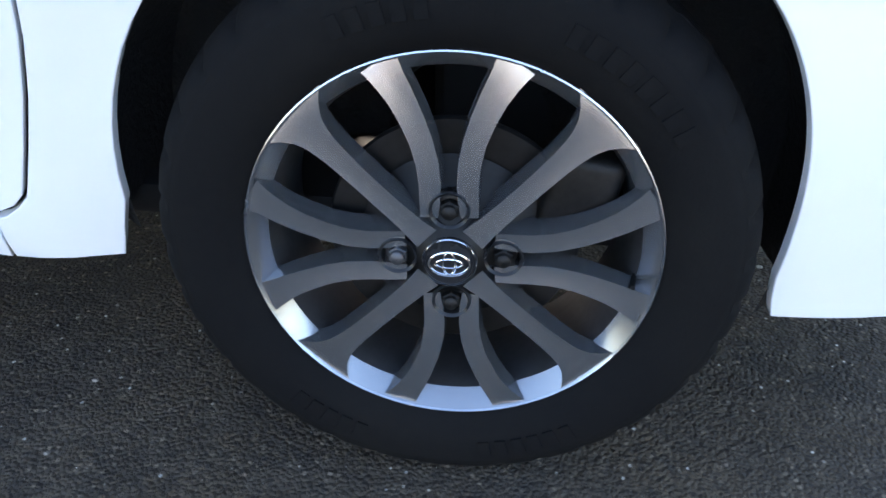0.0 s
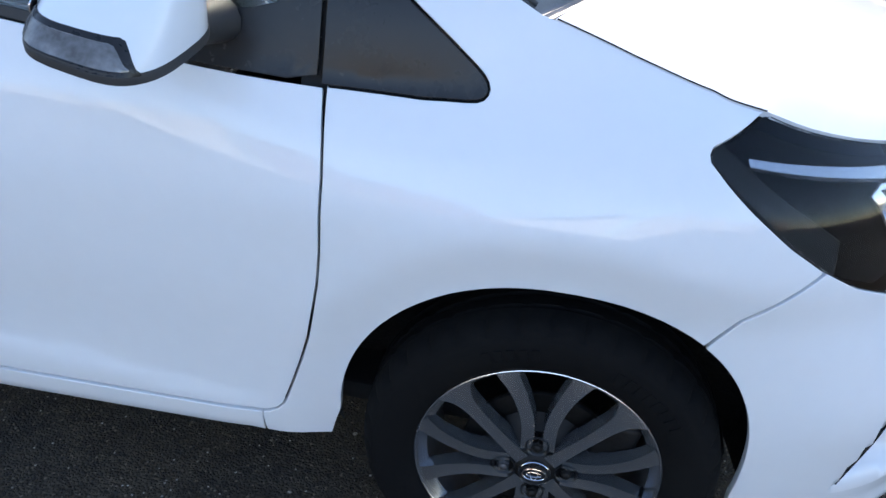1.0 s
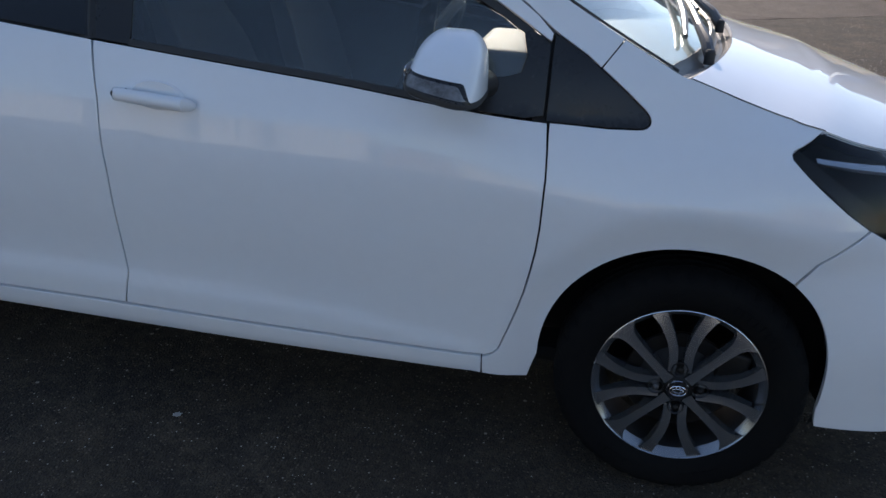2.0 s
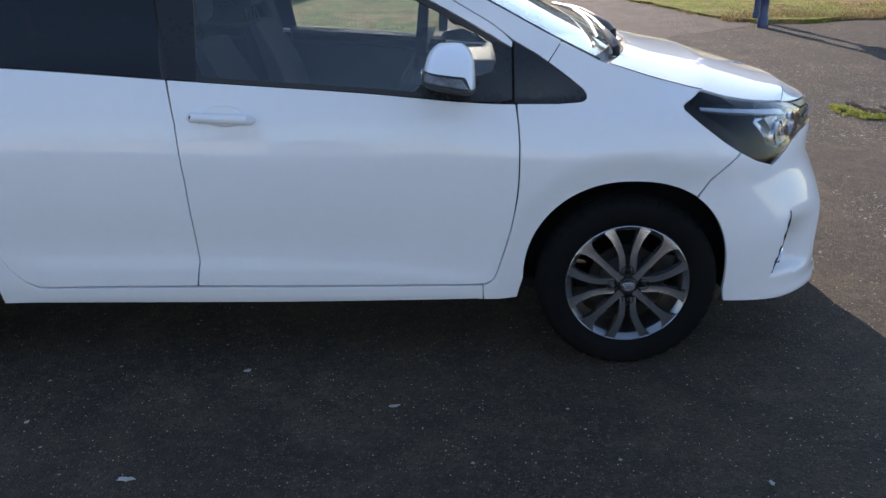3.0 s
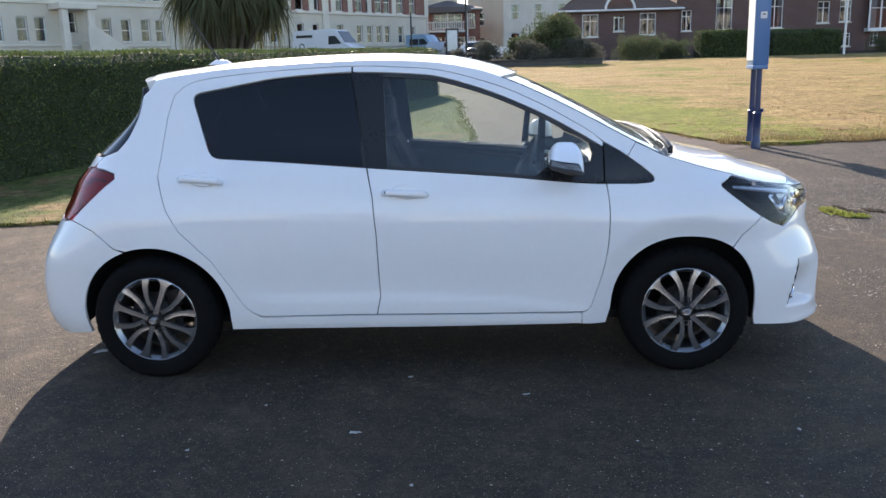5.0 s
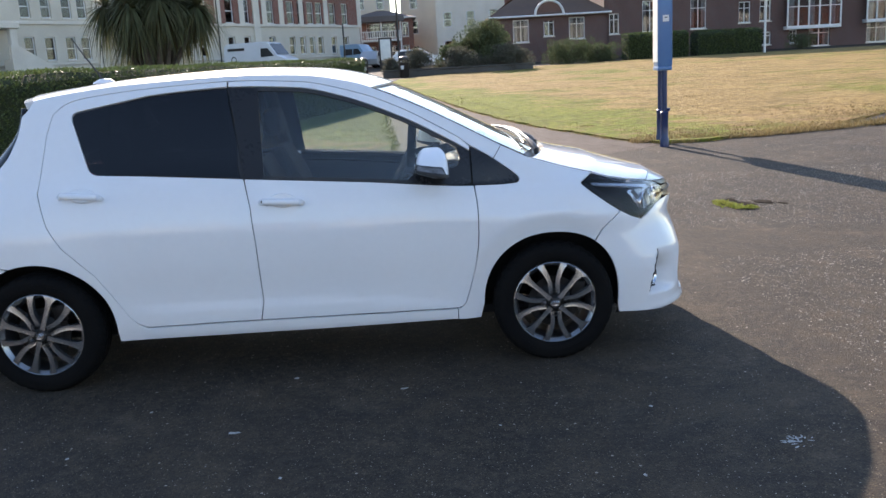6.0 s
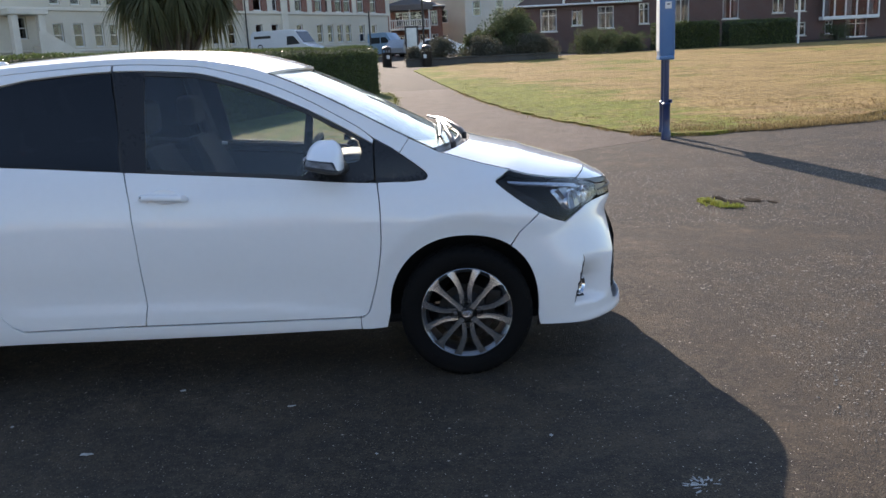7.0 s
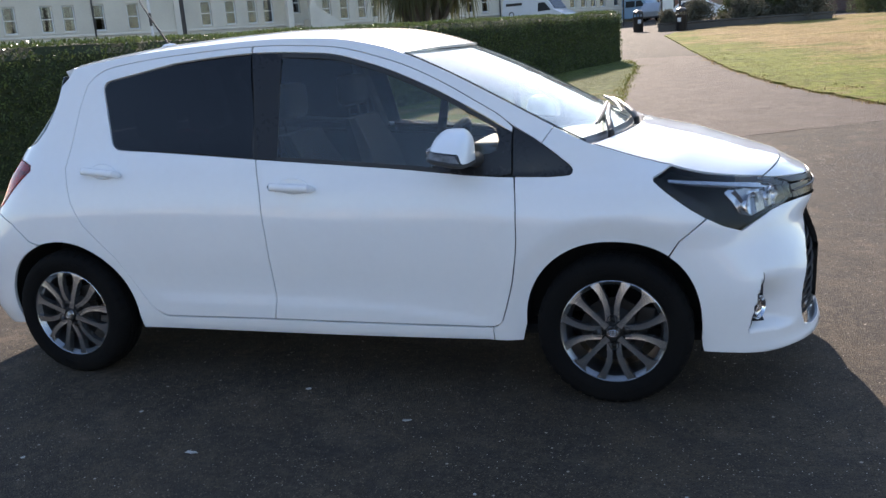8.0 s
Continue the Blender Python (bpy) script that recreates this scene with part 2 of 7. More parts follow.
def ngon_prism(bm, outline, y0, y1, m=None):
    """A prism from an outline in x and z, between two values of y."""
    a = [bm.verts.new((x, y0, z)) for x, z in outline]
    b = [bm.verts.new((x, y1, z)) for x, z in outline]
    if m is not None:
        bmesh.ops.transform(bm, matrix=m, verts=a + b)
    k = len(a)
    bm.faces.new(a)
    bm.faces.new(list(reversed(b)))
    for i in range(k):
        bm.faces.new((a[i], b[i], b[(i + 1) % k], a[(i + 1) % k]))
    return a + b



# ---------------- the car's body surface ----------------
def curve(pts):
    """A smooth curve through (x, value) knots that does not overshoot; straight beyond its ends."""
    xs = [p[0] for p in pts]
    ys = [p[1] for p in pts]
    n = len(xs)
    d = [(ys[i + 1] - ys[i]) / (xs[i + 1] - xs[i]) for i in range(n - 1)]
    m = [d[0]] + [0 if d[i - 1] * d[i] <= 0 else 2 * d[i - 1] * d[i] / (d[i - 1] + d[i]) for i in range(1, n - 1)] + [d[-1]]

    def at(x):
        if x <= xs[0]:
            return ys[0] + (x - xs[0]) * m[0]
        if x >= xs[-1]:
            return ys[-1] + (x - xs[-1]) * m[-1]
        i = 0
        while x > xs[i + 1]:
            i += 1
        h = xs[i + 1] - xs[i]
        t = (x - xs[i]) / h
        a, b = ys[i], ys[i + 1]
        return (a * (1 + 2 * t) + m[i] * h * t) * (1 - t) ** 2 + (b * (3 - 2 * t) - m[i + 1] * h * (1 - t)) * t * t
    return at


def smooth(a, b, x):
    t = min(1.0, max(0.0, (x - a) / (b - a)))
    return t * t * (3 - 2 * t)


X_REAR, X_FRONT, U_SPAN = -2.55, 0.15, 0.95
HUB_F, HUB_R, HUB_Z = 0.0, -2.51, 0.297
# half widths of the body by height at six stations along the car
STATIONS = [
    (-2.55, curve([(.17, .73), (.30, .775), (.45, .800), (.62, .822), (.75, .825), (.86, .805), (.95, .770), (1.05, .715), (1.20, .645), (1.35, .575), (1.45, .52)])),
    (-2.0, curve([(.17, .745), (.30, .780), (.45, .796), (.62, .818), (.75, .822), (.86, .805), (.95, .778), (1.05, .725), (1.20, .655), (1.35, .585), (1.45, .53)])),
    (-1.3, curve([(.17, .745), (.30, .780), (.45, .794), (.60, .814), (.72, .820), (.84, .804), (.94, .774), (1.05, .724), (1.20, .660), (1.35, .590), (1.45, .535)])),
    (-.6, curve([(.17, .735), (.30, .763), (.45, .781), (.60, .799), (.72, .804), (.84, .784), (.93, .744), (1.05, .702), (1.20, .645), (1.35, .575), (1.45, .52)])),
    (-.15, curve([(.17, .712), (.30, .742), (.45, .764), (.60, .783), (.72, .789), (.82, .760), (.90, .708), (1.0, .672), (1.10, .615), (1.25, .54), (1.4, .48)])),
    (.15, curve([(.17, .738), (.30, .758), (.45, .776), (.60, .785), (.72, .788), (.80, .775), (.87, .738), (.95, .655), (1.05, .57), (1.2, .46)])),
]
NOSE = curve([(.17, .62), (.20, .70), (.24, .687), (.40, .69), (.47, .688), (.53, .668), (.60, .632), (.66, .605), (.72, .585), (.78, .560), (.84, .50), (.90, .36), (1.0, .15)])
TAIL = curve([(.17, .60), (.22, .645), (.32, .670), (.42, .667), (.52, .646), (.62, .610), (.72, .560), (.82, .507), (.92, .470), (1.0, .402), (1.05, .366), (1.1, .300), (1.15, .230), (1.2, .160), (1.25, .095), (1.3, .055), (1.46, .04)])
CREASE = curve([(-2.1, .385), (-1.4, .382), (-.9, .365), (-.5, .315), (0, .28)])
N_FRONT, N_REAR = 1.95, 2.7
FULL_FRONT = curve([(.17, 2.8), (.40, 2.8), (.55, 2.4), (.67, 2.08), (.75, 1.88), (.86, 1.85), (1.2, 1.9)])
TAIL_CUT = curve([(.17, .945), (.55, .945), (.90, .985), (1.5, .985)])
FULL_REAR = curve([(.17, 4.6), (.55, 4.6), (.72, 3.6), (.90, 2.8), (1.1, 2.7), (1.5, 2.7)])
GRILLE_EDGE = curve([(.25, .80), (.30, .772), (.34, .762), (.42, .772), (.55, .83), (.62, .895), (.72, .95)])
NOSE_CUT = curve([(.17, .925), (.40, .925), (.62, .950), (.86, 1.0), (1.2, 1.0)])


def half_width(x, z):
    x = min(max(x, X_REAR), X_FRONT)
    w = curve([(s, f(z)) for s, f in STATIONS])(x)
    for hub in (HUB_F, HUB_R):
        r = math.hypot(x - hub, z - HUB_Z)
        w += .008 * (1 - smooth(.34, .52, r)) - (.024 * (1 - smooth(.345, .46, r)) if hub == HUB_F else 0)
    w += .008 * smooth(-.026, .026, CREASE(x) - z) * smooth(.21, .25, z) * smooth(-2.1, -1.95, x) * (1 - smooth(-.55, -.4, x))
    return w


def side(u, z):
    """The right-hand body surface: u runs along the car and round its corners to the middle of the nose and tail."""
    if u > X_FRONT:
        a = min(1.0, (u - X_FRONT) / (U_SPAN - .006)) * math.pi / 2
        f, n = math.sin(a) ** (2 / N_FRONT), FULL_FRONT(z)
        ahead = .046 * smooth(.70, 1.0, u) * smooth(.63, .72, z) * (1 - smooth(.81, .92, z))
        return Vector((X_FRONT + NOSE(z) * NOSE_CUT(z) * f + ahead, -half_width(X_FRONT, z) * max(0, 1 - f ** n) ** (1 / n), z))
    if u < X_REAR:
        a = min(1.0, (X_REAR - u) / (U_SPAN - .006)) * math.pi / 2
        f, n = math.sin(a) ** (2 / N_REAR), FULL_REAR(z)
        return Vector((X_REAR - TAIL(z) * TAIL_CUT(z) * f, -half_width(X_REAR, z) * max(0, 1 - f ** n) ** (1 / n), z))
    return Vector((u, -half_width(u, z), z))


def u_of(x, z):
    """The place along the body surface of a point at x."""
    if x > X_FRONT:
        return X_FRONT + (U_SPAN - .006) * 2 / math.pi * math.asin(min(1, (x - X_FRONT) / NOSE(z) / NOSE_CUT(z)) ** (N_FRONT / 2))
    if x < X_REAR:
        return X_REAR - (U_SPAN - .006) * 2 / math.pi * math.asin(min(1, (X_REAR - x) / TAIL(z) / TAIL_CUT(z)) ** (N_REAR / 2))
    return x


def densify(outline, step):
    out = []
    for (a, b), (c, d) in zip(outline, outline[1:] + outline[:1]):
        k = max(1, math.ceil(math.hypot(c - a, d - b) / step))
        out += [(a + (c - a) * i / k, b + (d - b) * i / k) for i in range(k)]
    return out


def rounded(outline, radius, only=None, segs=5):
    """The outline with its corners (all, or those at the given places in the list) rounded."""
    out = []
    n = len(outline)
    for i, p in enumerate(outline):
        r = radius
        if only is not None and i not in only:
            out.append(p)
            continue
        p, a, b = Vector(p), Vector(outline[i - 1]), Vector(outline[(i + 1) % n])
        da, db = (a - p), (b - p)
        r = min(r, da.length * .45, db.length * .45)
        s, e = p + da.normalized() * r, p + db.normalized() * r
        for k in range(segs + 1):
            t = k / segs
            q = s * (1 - t) ** 2 + p * 2 * t * (1 - t) + e * t * t
            out.append((q.x, q.y))
    return out


def along(f, a, b, step=.04):
    n = max(2, math.ceil(abs(b - a) / step))
    return [(a + (b - a) * i / n, f(a + (b - a) * i / n)) for i in range(n + 1)]


def shrink(outline, d):
    """The outline moved inward by d."""
    n = len(outline)
    area = sum(outline[i - 1][0] * outline[i][1] - outline[i][0] * outline[i - 1][1] for i in range(n))
    s = 1 if area > 0 else -1
    out = []
    for i in range(n):
        p, a, b = Vector(outline[i]), Vector(outline[i - 1]), Vector(outline[(i + 1) % n])
        t1, t2 = (p - a), (b - p)
        t1 = t1.normalized() if t1.length > 1e-7 else t2.normalized()
        t2 = t2.normalized() if t2.length > 1e-7 else t1
        n1, n2 = Vector((-t1.y, t1.x)) * s, Vector((-t2.y, t2.x)) * s
        m = n1 + n2
        m = m.normalized() if m.length > 1e-5 else n1
        q = p + m * d / max(.5, m.dot(n1))
        out.append((q.x, q.y))
    return out


def normal_of(surf, u, v):
    e = .002
    n = (surf(u + e, v) - surf(u - e, v)).cross(surf(u, v + e) - surf(u, v - e))
    return n.normalized() if n.length > 1e-12 else Vector((0, -1, 0))


def panel(name, outline, mat, parent, surf=side, step=(.05, .04), gap=.002, depth=.014, lift=0.0, back=False, left=False, label=""):
    """A sheet of the body inside an outline on the body surface, with rolled edges turned inward.
    back: a closed pane of that depth. left: the mirrored one on the car's other side."""
    outline = densify([p for i, p in enumerate(outline) if math.dist(p, outline[i - 1]) > 1e-4], min(step))
    if gap:
        outline = shrink(outline, gap + .0015)
    area = sum(outline[i - 1][0] * outline[i][1] - outline[i][0] * outline[i - 1][1] for i in range(len(outline)))
    if area < 0:
        outline.reverse()
    bm = bmesh.new()
    bm.faces.new([bm.verts.new((u, v, 0)) for u, v in outline])
    bm.normal_update()
    bmesh.ops.triangulate(bm, faces=bm.faces[:])
    for ax in (0, 1):
        lo, hi = min(p[ax] for p in outline), max(p[ax] for p in outline)
        k = max(1, round((hi - lo) / step[ax]))
        for i in range(1, k):
            co, no = [0, 0, 0], [0, 0, 0]
            co[ax], no[ax] = lo + (hi - lo) * i / k, 1
            bmesh.ops.bisect_plane(bm, geom=bm.verts[:] + bm.edges[:] + bm.faces[:], plane_co=co, plane_no=no, dist=1e-5)
    bmesh.ops.remove_doubles(bm, verts=bm.verts, dist=1e-5)
    bm.verts.index_update()
    verts, normals, faces = [], [], []
    for v in bm.verts:
        n = normal_of(surf, v.co.x, v.co.y)
        verts.append(surf(v.co.x, v.co.y) + n * lift)
        normals.append(n)
    base = len(verts)
    for f in bm.faces:
        f.normal_update()
        ids = [v.index for v in f.verts]
        faces.append(ids if f.normal.z > 0 else ids[::-1])
    if back:
        for i in range(base):
            verts.append(verts[i] - normals[i] * depth)
            normals.append(-normals[i])
        faces += [[i + base for i in reversed(f)] for f in faces[:]]
    out2d = {}
    edges = []
    for e in bm.edges:
        if len(e.link_faces) == 1:
            lp = e.link_loops[0]
            a, b = lp.vert, lp.link_loop_next.vert
            if e.link_faces[0].normal.z < 0:
                a, b = b, a
            t = (b.co - a.co).normalized()
            o = Vector((t.y, -t.x))
            edges.append((a.index, b.index))
            for v in (a, b):
                out2d[v.index] = out2d.get(v.index, Vector((0, 0))) + o
    rim = {}
    co2 = {v.index: v.co.copy() for v in bm.verts}
    for i, o in out2d.items():
        o = o.normalized() if o.length > 1e-6 else o
        n = normals[i]
        c = co2[i]
        q = surf(c.x + o.x * .0015, c.y + o.y * .0015)
        w = (q - surf(c.x, c.y))
        w = w.normalized() if w.length > 1e-9 else Vector((0, 0, 0))
        k = len(verts)
        p = verts[i]
        verts += [p.copy(), p + w * .0012 - n * .0005, p + w * .0015 - n * .002, p + w * .0015 - n * depth]
        normals += [(n + w * .2).normalized(), (n + w).normalized(), w if w.length else n, w if w.length else n]
        rim[i] = k
    for a, b in edges:
        ka, kb = rim[a], rim[b]
        for j in range(3):
            faces.append([ka + j, ka + j + 1, kb + j + 1, kb + j])
    bm.free()
    if left:
        verts = [Vector((v.x, -v.y, v.z)) for v in verts]
        normals = [Vector((n.x, -n.y, n.z)) for n in normals]
        faces = [f[::-1] for f in faces]
    return part_mesh(name, mesh_from(name, verts, faces, mat, True, normals), parent, label)


def across(rows, name, mat, parent, cols=24, thick=0.0, lift=0.0, label="", power=2.2):
    """A sheet from right to left edge: rows of (edge point on the right, bow ahead, crown up)."""
    verts, faces = [], []
    for p, bow, crown in rows:
        for j in range(cols + 1):
            t = -1 + 2 * j / cols
            k = 1 - abs(t) ** 2.2
            verts.append(Vector((p.x + bow * k, -p.y * t, p.z + crown * (1 - abs(t) ** power) + lift)))
    w = cols + 1
    for i in range(len(rows) - 1):
        for j in range(cols):
            faces.append((i * w + j, i * w + j + 1, (i + 1) * w + j + 1, (i + 1) * w + j))
    me = mesh_from(name, verts, faces, mat)
    bm = bmesh.new()
    bm.from_mesh(me)
    bmesh.ops.recalc_face_normals(bm, faces=bm.faces)
    if sum(f.normal.z for f in bm.faces) < 0:
        bmesh.ops.reverse_faces(bm, faces=bm.faces)
    if thick:
        top = bm.faces[:]
        r = bmesh.ops.duplicate(bm, geom=top)
        low = [f for f in r["geom"] if isinstance(f, bmesh.types.BMFace)]
        lv = list({v for f in low for v in f.verts})
        bm.normal_update()
        for v in lv:
            v.co -= v.normal * thick
        bmesh.ops.reverse_faces(bm, faces=low)
        pair = r["vert_map"]
        topset = set(top)
        for e in [e for e in bm.edges if e.is_boundary and e.link_faces[0] in topset]:
            a, b = e.verts
            if a in pair and b in pair:
                bm.faces.new((a, b, pair[b], pair[a]))
    return part(name, bm, mat, parent, label, 50)



# ---------------- ground ----------------
def ground_z(x, y):
    """The asphalt is level round the car and climbs gently behind it."""
    return .028 * max(0.0, y - 1.5) if y < 75 else .028 * 73.5


def build_ground():
    xs = sorted(set([-500, -200, -90, -45] + [-30 + 2 * i for i in range(31)] + [45, 90, 200, 500]))
    ys = sorted(set([-500, -200, -80, -40] + [-20 + 1.5 * i for i in range(64)] + [78, 84, 100, 200, 500]))
    verts = [(x, y, ground_z(x, y) + (.006 * noise.noise((x * .35, y * .35, 0)) if -6 < y < 70 and not (-3.5 < x < 1.5 and abs(y) < 1.6) else 0)) for y in ys for x in xs]
    w = len(xs)
    faces = [(j * w + i, j * w + i + 1, (j + 1) * w + i + 1, (j + 1) * w + i) for j in range(len(ys) - 1) for i in range(w - 1)]
    tagged(new("ground", mesh_from("ground", verts, faces, ASPHALT)), "worn grey asphalt with pale chips and dust", "asphalt", kind="structure")


build_ground()



# ---------------- the car ----------------
BELT = curve([(-2.20, 1.048), (-1.832, 1.021), (-1.468, .991), (-.884, .943), (-.378, .894), (-.23, .889)])
SEAM = curve([(-2.40, 1.335), (-2.34, 1.385), (-2.25, 1.408), (-1.95, 1.436), (-1.55, 1.451), (-1.2, 1.432), (-.9, 1.360), (-.7, 1.278), (-.5, 1.168), (-.42, 1.118), (-.376, 1.078)])
GLASS_TOP = curve([(-2.30, 1.345), (-1.96, 1.400), (-1.55, 1.422), (-1.2, 1.402), (-.98, 1.348), (-.71, 1.240), (-.50, 1.130), (-.376, 1.055)])
RAIL = curve([(-2.62, 1.378), (-2.4, 1.425), (-2.0, 1.462), (-1.5, 1.476), (-1.2, 1.462), (-.95, 1.418), (-.837, 1.381), (-.65, 1.300), (-.439, 1.192), (-.253, 1.090), (-.09, 1.008)])
HOODZ = curve([(-.09, 1.008), (-.076, 1.004), (-.008, .982), (.05, .963), (.15, .937), (.293, .918), (.40, .894), (.52, .868), (.66, .842), (.80, .818), (.98, .800), (1.1, .795)])
DOOR_BOTTOM = curve([(-2.0, .291), (-1.445, .296), (-.9, .293), (-.45, .290)])
SILL_BOTTOM = curve([(-2.16, .222), (-1.25, .225), (-.36, .230)])
REAR_GAP = [(-2.40, 1.335), (-2.425, 1.24), (-2.438, 1.12), (-2.453, .973), (-2.411, .818), (-2.355, .717), (-2.290, .650), (-2.213, .570), (-2.135, .438), (-2.085, .350), (-2.05, .312), (-2.0, .291)]
FRONT_LINE = curve([(.312, -.435), (.370, -.416), (.500, -.380), (.660, -.358), (.774, -.356), (.896, -.366)])
FRONT_GAP = [(-.468, .290), (-.447, .299)] + [(FRONT_LINE(.312 + .0581 * i), .312 + .0581 * i) for i in range(11)]
B_GAP = [(-1.468, .991), (-1.444, .861), (-1.430, .679), (-1.427, .470), (-1.425, .385), (-1.445, .296)]
ARCH = .358
ARCH_SHAPE = {HUB_F: (.339, .330, .344), HUB_R: (.354, .358, .340)}


def arch(hub, a0, a1, r=ARCH, n=26):
    """Points of a wheel opening's lip, by angle from straight down, towards the tail first."""
    out = []
    for i in range(n + 1):
        a = radians(a0 + (a1 - a0) * i / n)
        tail_r, nose_r, top_r = ARCH_SHAPE[hub]
        full = (2.4 if math.sin(a) < 0 else 2.12) if hub == HUB_F and math.cos(a) < 0 else 2.0
        c, q = math.copysign(abs(math.cos(a)) ** (2 / full), math.cos(a)), math.copysign(abs(math.sin(a)) ** (2 / full), math.sin(a))
        z = HUB_Z + .004 - c * ((top_r if c < 0 else ARCH) + r - ARCH)
        out.append((u_of(hub - ((tail_r if q > 0 else nose_r) + r - ARCH) * q, z), z))
    return out


def build_panels(car, s):
    left = s > 0
    k = dict(left=left)
    # doors
    fd_out = along(BELT, -1.468, -.3675) + FRONT_GAP[::-1][1:] + along(DOOR_BOTTOM, -.47, -1.445)[1:] + B_GAP[::-1][1:-1]
    front = panel("front_door", fd_out, PAINT, car, step=(.05, .025), **k)
    panel("window_frame", along(SEAM, -1.545, -.376) + along(GLASS_TOP, -.378, -1.545), PAINT, front, step=(.04, .02), **k)
    glass_front = [(-.640, GLASS_TOP(-.640) - .006), (-.56, 1.135), (-.49, 1.105), (-.445, 1.075), (-.432, 1.030), (-.442, .992), (-.475, .982), (-.56, .975), (-.66, .962)]
    panel("front_window", along(lambda x: GLASS_TOP(x) - .006, -1.40, -.66) + glass_front + along(lambda x: BELT(x) + .012, -.70, -1.375), PALE_GLASS, front,
          gap=0, depth=.004, lift=-.008, back=True, label="pale green tinted door glass", **k)
    panel("mirror_sail", [(-.640, GLASS_TOP(-.640) - .001)] + along(GLASS_TOP, -.60, -.379) + [(-.377, .904)] + along(lambda x: BELT(x) + .002, -.38, -.70)[1:] + [(-.66, .964), (-.56, .977), (-.475, .984), (-.440, .994), (-.430, 1.030), (-.443, 1.077), (-.488, 1.108), (-.56, 1.139)],
          BLACK_TRIM, front, step=(.03, .03), gap=.001, depth=.010, lift=-.004, label="gloss black corner trim", **k)
    panel("glass_run", along(GLASS_TOP, -1.40, -.42) + along(lambda x: GLASS_TOP(x) - .020, -.44, -1.40), MATT_TRIM, front, step=(.04, .02), gap=.0005, depth=.006, lift=-.0035, **k)
    panel("pillar_trim", [(-1.546, 1.421)] + along(GLASS_TOP, -1.52, -1.398) + [(-1.372, BELT(-1.372) + .002)] + along(lambda x: BELT(x) + .002, -1.40, -1.464), BLACK_TRIM, front,
          step=(.03, .03), gap=.001, depth=.008, lift=-.005, **k)
    panel("division_bar", [(-.668, GLASS_TOP(-.668) - .008), (-.640, GLASS_TOP(-.640) - .008), (-.652, .966), (-.690, .968)], BLACK_TRIM, front, step=(.03, .04), gap=0, depth=.012, lift=-.012, **k)
    panel("belt_seal", along(lambda x: BELT(x) + .014, -1.372, -.665) + along(lambda x: BELT(x) + .002, -.665, -1.374), MATT_TRIM, front, step=(.05, .02), gap=0, depth=.01, lift=-.003, **k)
    panel("door_card", [(u, v - .01) for u, v in fd_out], DARK_INSIDE, front, step=(.12, .1), gap=.02, depth=.02, lift=-.055, **k)
    panel("belt_trim", along(lambda x: BELT(x) + .018, -1.40, -.66) + along(lambda x: BELT(x) - .05, -.66, -1.40), DARK_INSIDE, front, step=(.06, .02), gap=0, depth=.03, lift=-.020, **k)
    corner = rounded([(-1.8, GLASS_TOP(-1.8)), (-2.315, GLASS_TOP(-2.315) - .004), (-2.205, 1.047), (-1.8, BELT(-1.8))], .045, only=(1, 2))
    corner = [p for p in corner if p[0] < -1.95]
    rd_out = B_GAP[1:] + along(DOOR_BOTTOM, -1.47, -1.98)[0:] + REAR_GAP[::-1] + along(SEAM, -2.36, -1.549) + [(-1.549, GLASS_TOP(-1.549))] + along(GLASS_TOP, -1.56, -1.94) + corner + along(BELT, -1.94, -1.47)
    rear = panel("rear_door", rd_out, PAINT, car, step=(.05, .025), **k)
    glass_r = along(lambda x: GLASS_TOP(x) - .004, -1.553, -1.94) + corner + along(lambda x: BELT(x) + .004, -1.94, -1.47)
    panel("rear_window", glass_r, TINT, rear, gap=.001, depth=.004, lift=-.006, back=True, label="dark privacy glass", **k)
    panel("door_card", [p for p in rd_out if p[1] < 1.06 and not (p[0] < -2.2 and p[1] > 1.0)], DARK_INSIDE, rear, step=(.12, .1), gap=.03, depth=.02, lift=-.06, **k)
    panel("belt_trim", along(lambda x: BELT(x) + .020, -1.47, -2.14) + along(lambda x: BELT(x) - .05, -2.14, -1.47), DARK_INSIDE, rear, step=(.06, .02), gap=0, depth=.03, lift=-.020, **k)
    # handles
    for door, u0, u1, zc, tilt in ((front, -1.400, -1.182, .876, -.055), (rear, -2.352, -2.132, .952, -.08)):
        handle(door, u0, u1, zc, tilt, s)
    # wing, quarter trim, bumper, quarter panel
    quart = [(-.374, 1.078), (-.297, 1.036), (-.206, .968), (-.165, .935), (-.1545, .9255), (-.1485, .9175), (-.146, .910), (-.147, .903), (-.1515, .8975), (-.160, .894), (-.175, .8925), (-.235, .890), (-.373, .8945)]
    panel("quarter_trim", quart, BLACK_TRIM, car, step=(.025, .025), gap=.0008, depth=.010, lift=-.002, label="gloss black quarter trim", **k)
    split_low, split_top = (-.266, 1.013), (-.222, 1.074)
    fender = FRONT_GAP[1:] + [(-.366, .8945)] + quart[::-1][1:11] + [(-.206, .968), split_low, split_top] + along(RAIL, -.20, -.09) + along(HOODZ, -.06, .288)
    fender += [(.225, .901), (.176, .887), (.160, .882), (.156, .876), (.160, .869), (.176, .859), (.233, .818), (.300, .769), (.364, .729), (.310, .690), (.255, .648)]
    fender += arch(HUB_F, 215.45, 90) + [(-.350, .262), (-.359, .222), (-.41, .222), (-.476, .225), (-.476, .284), (-.462, .288)]
    panel("front_wing", fender, PAINT, car, step=(.03, .028), **k)
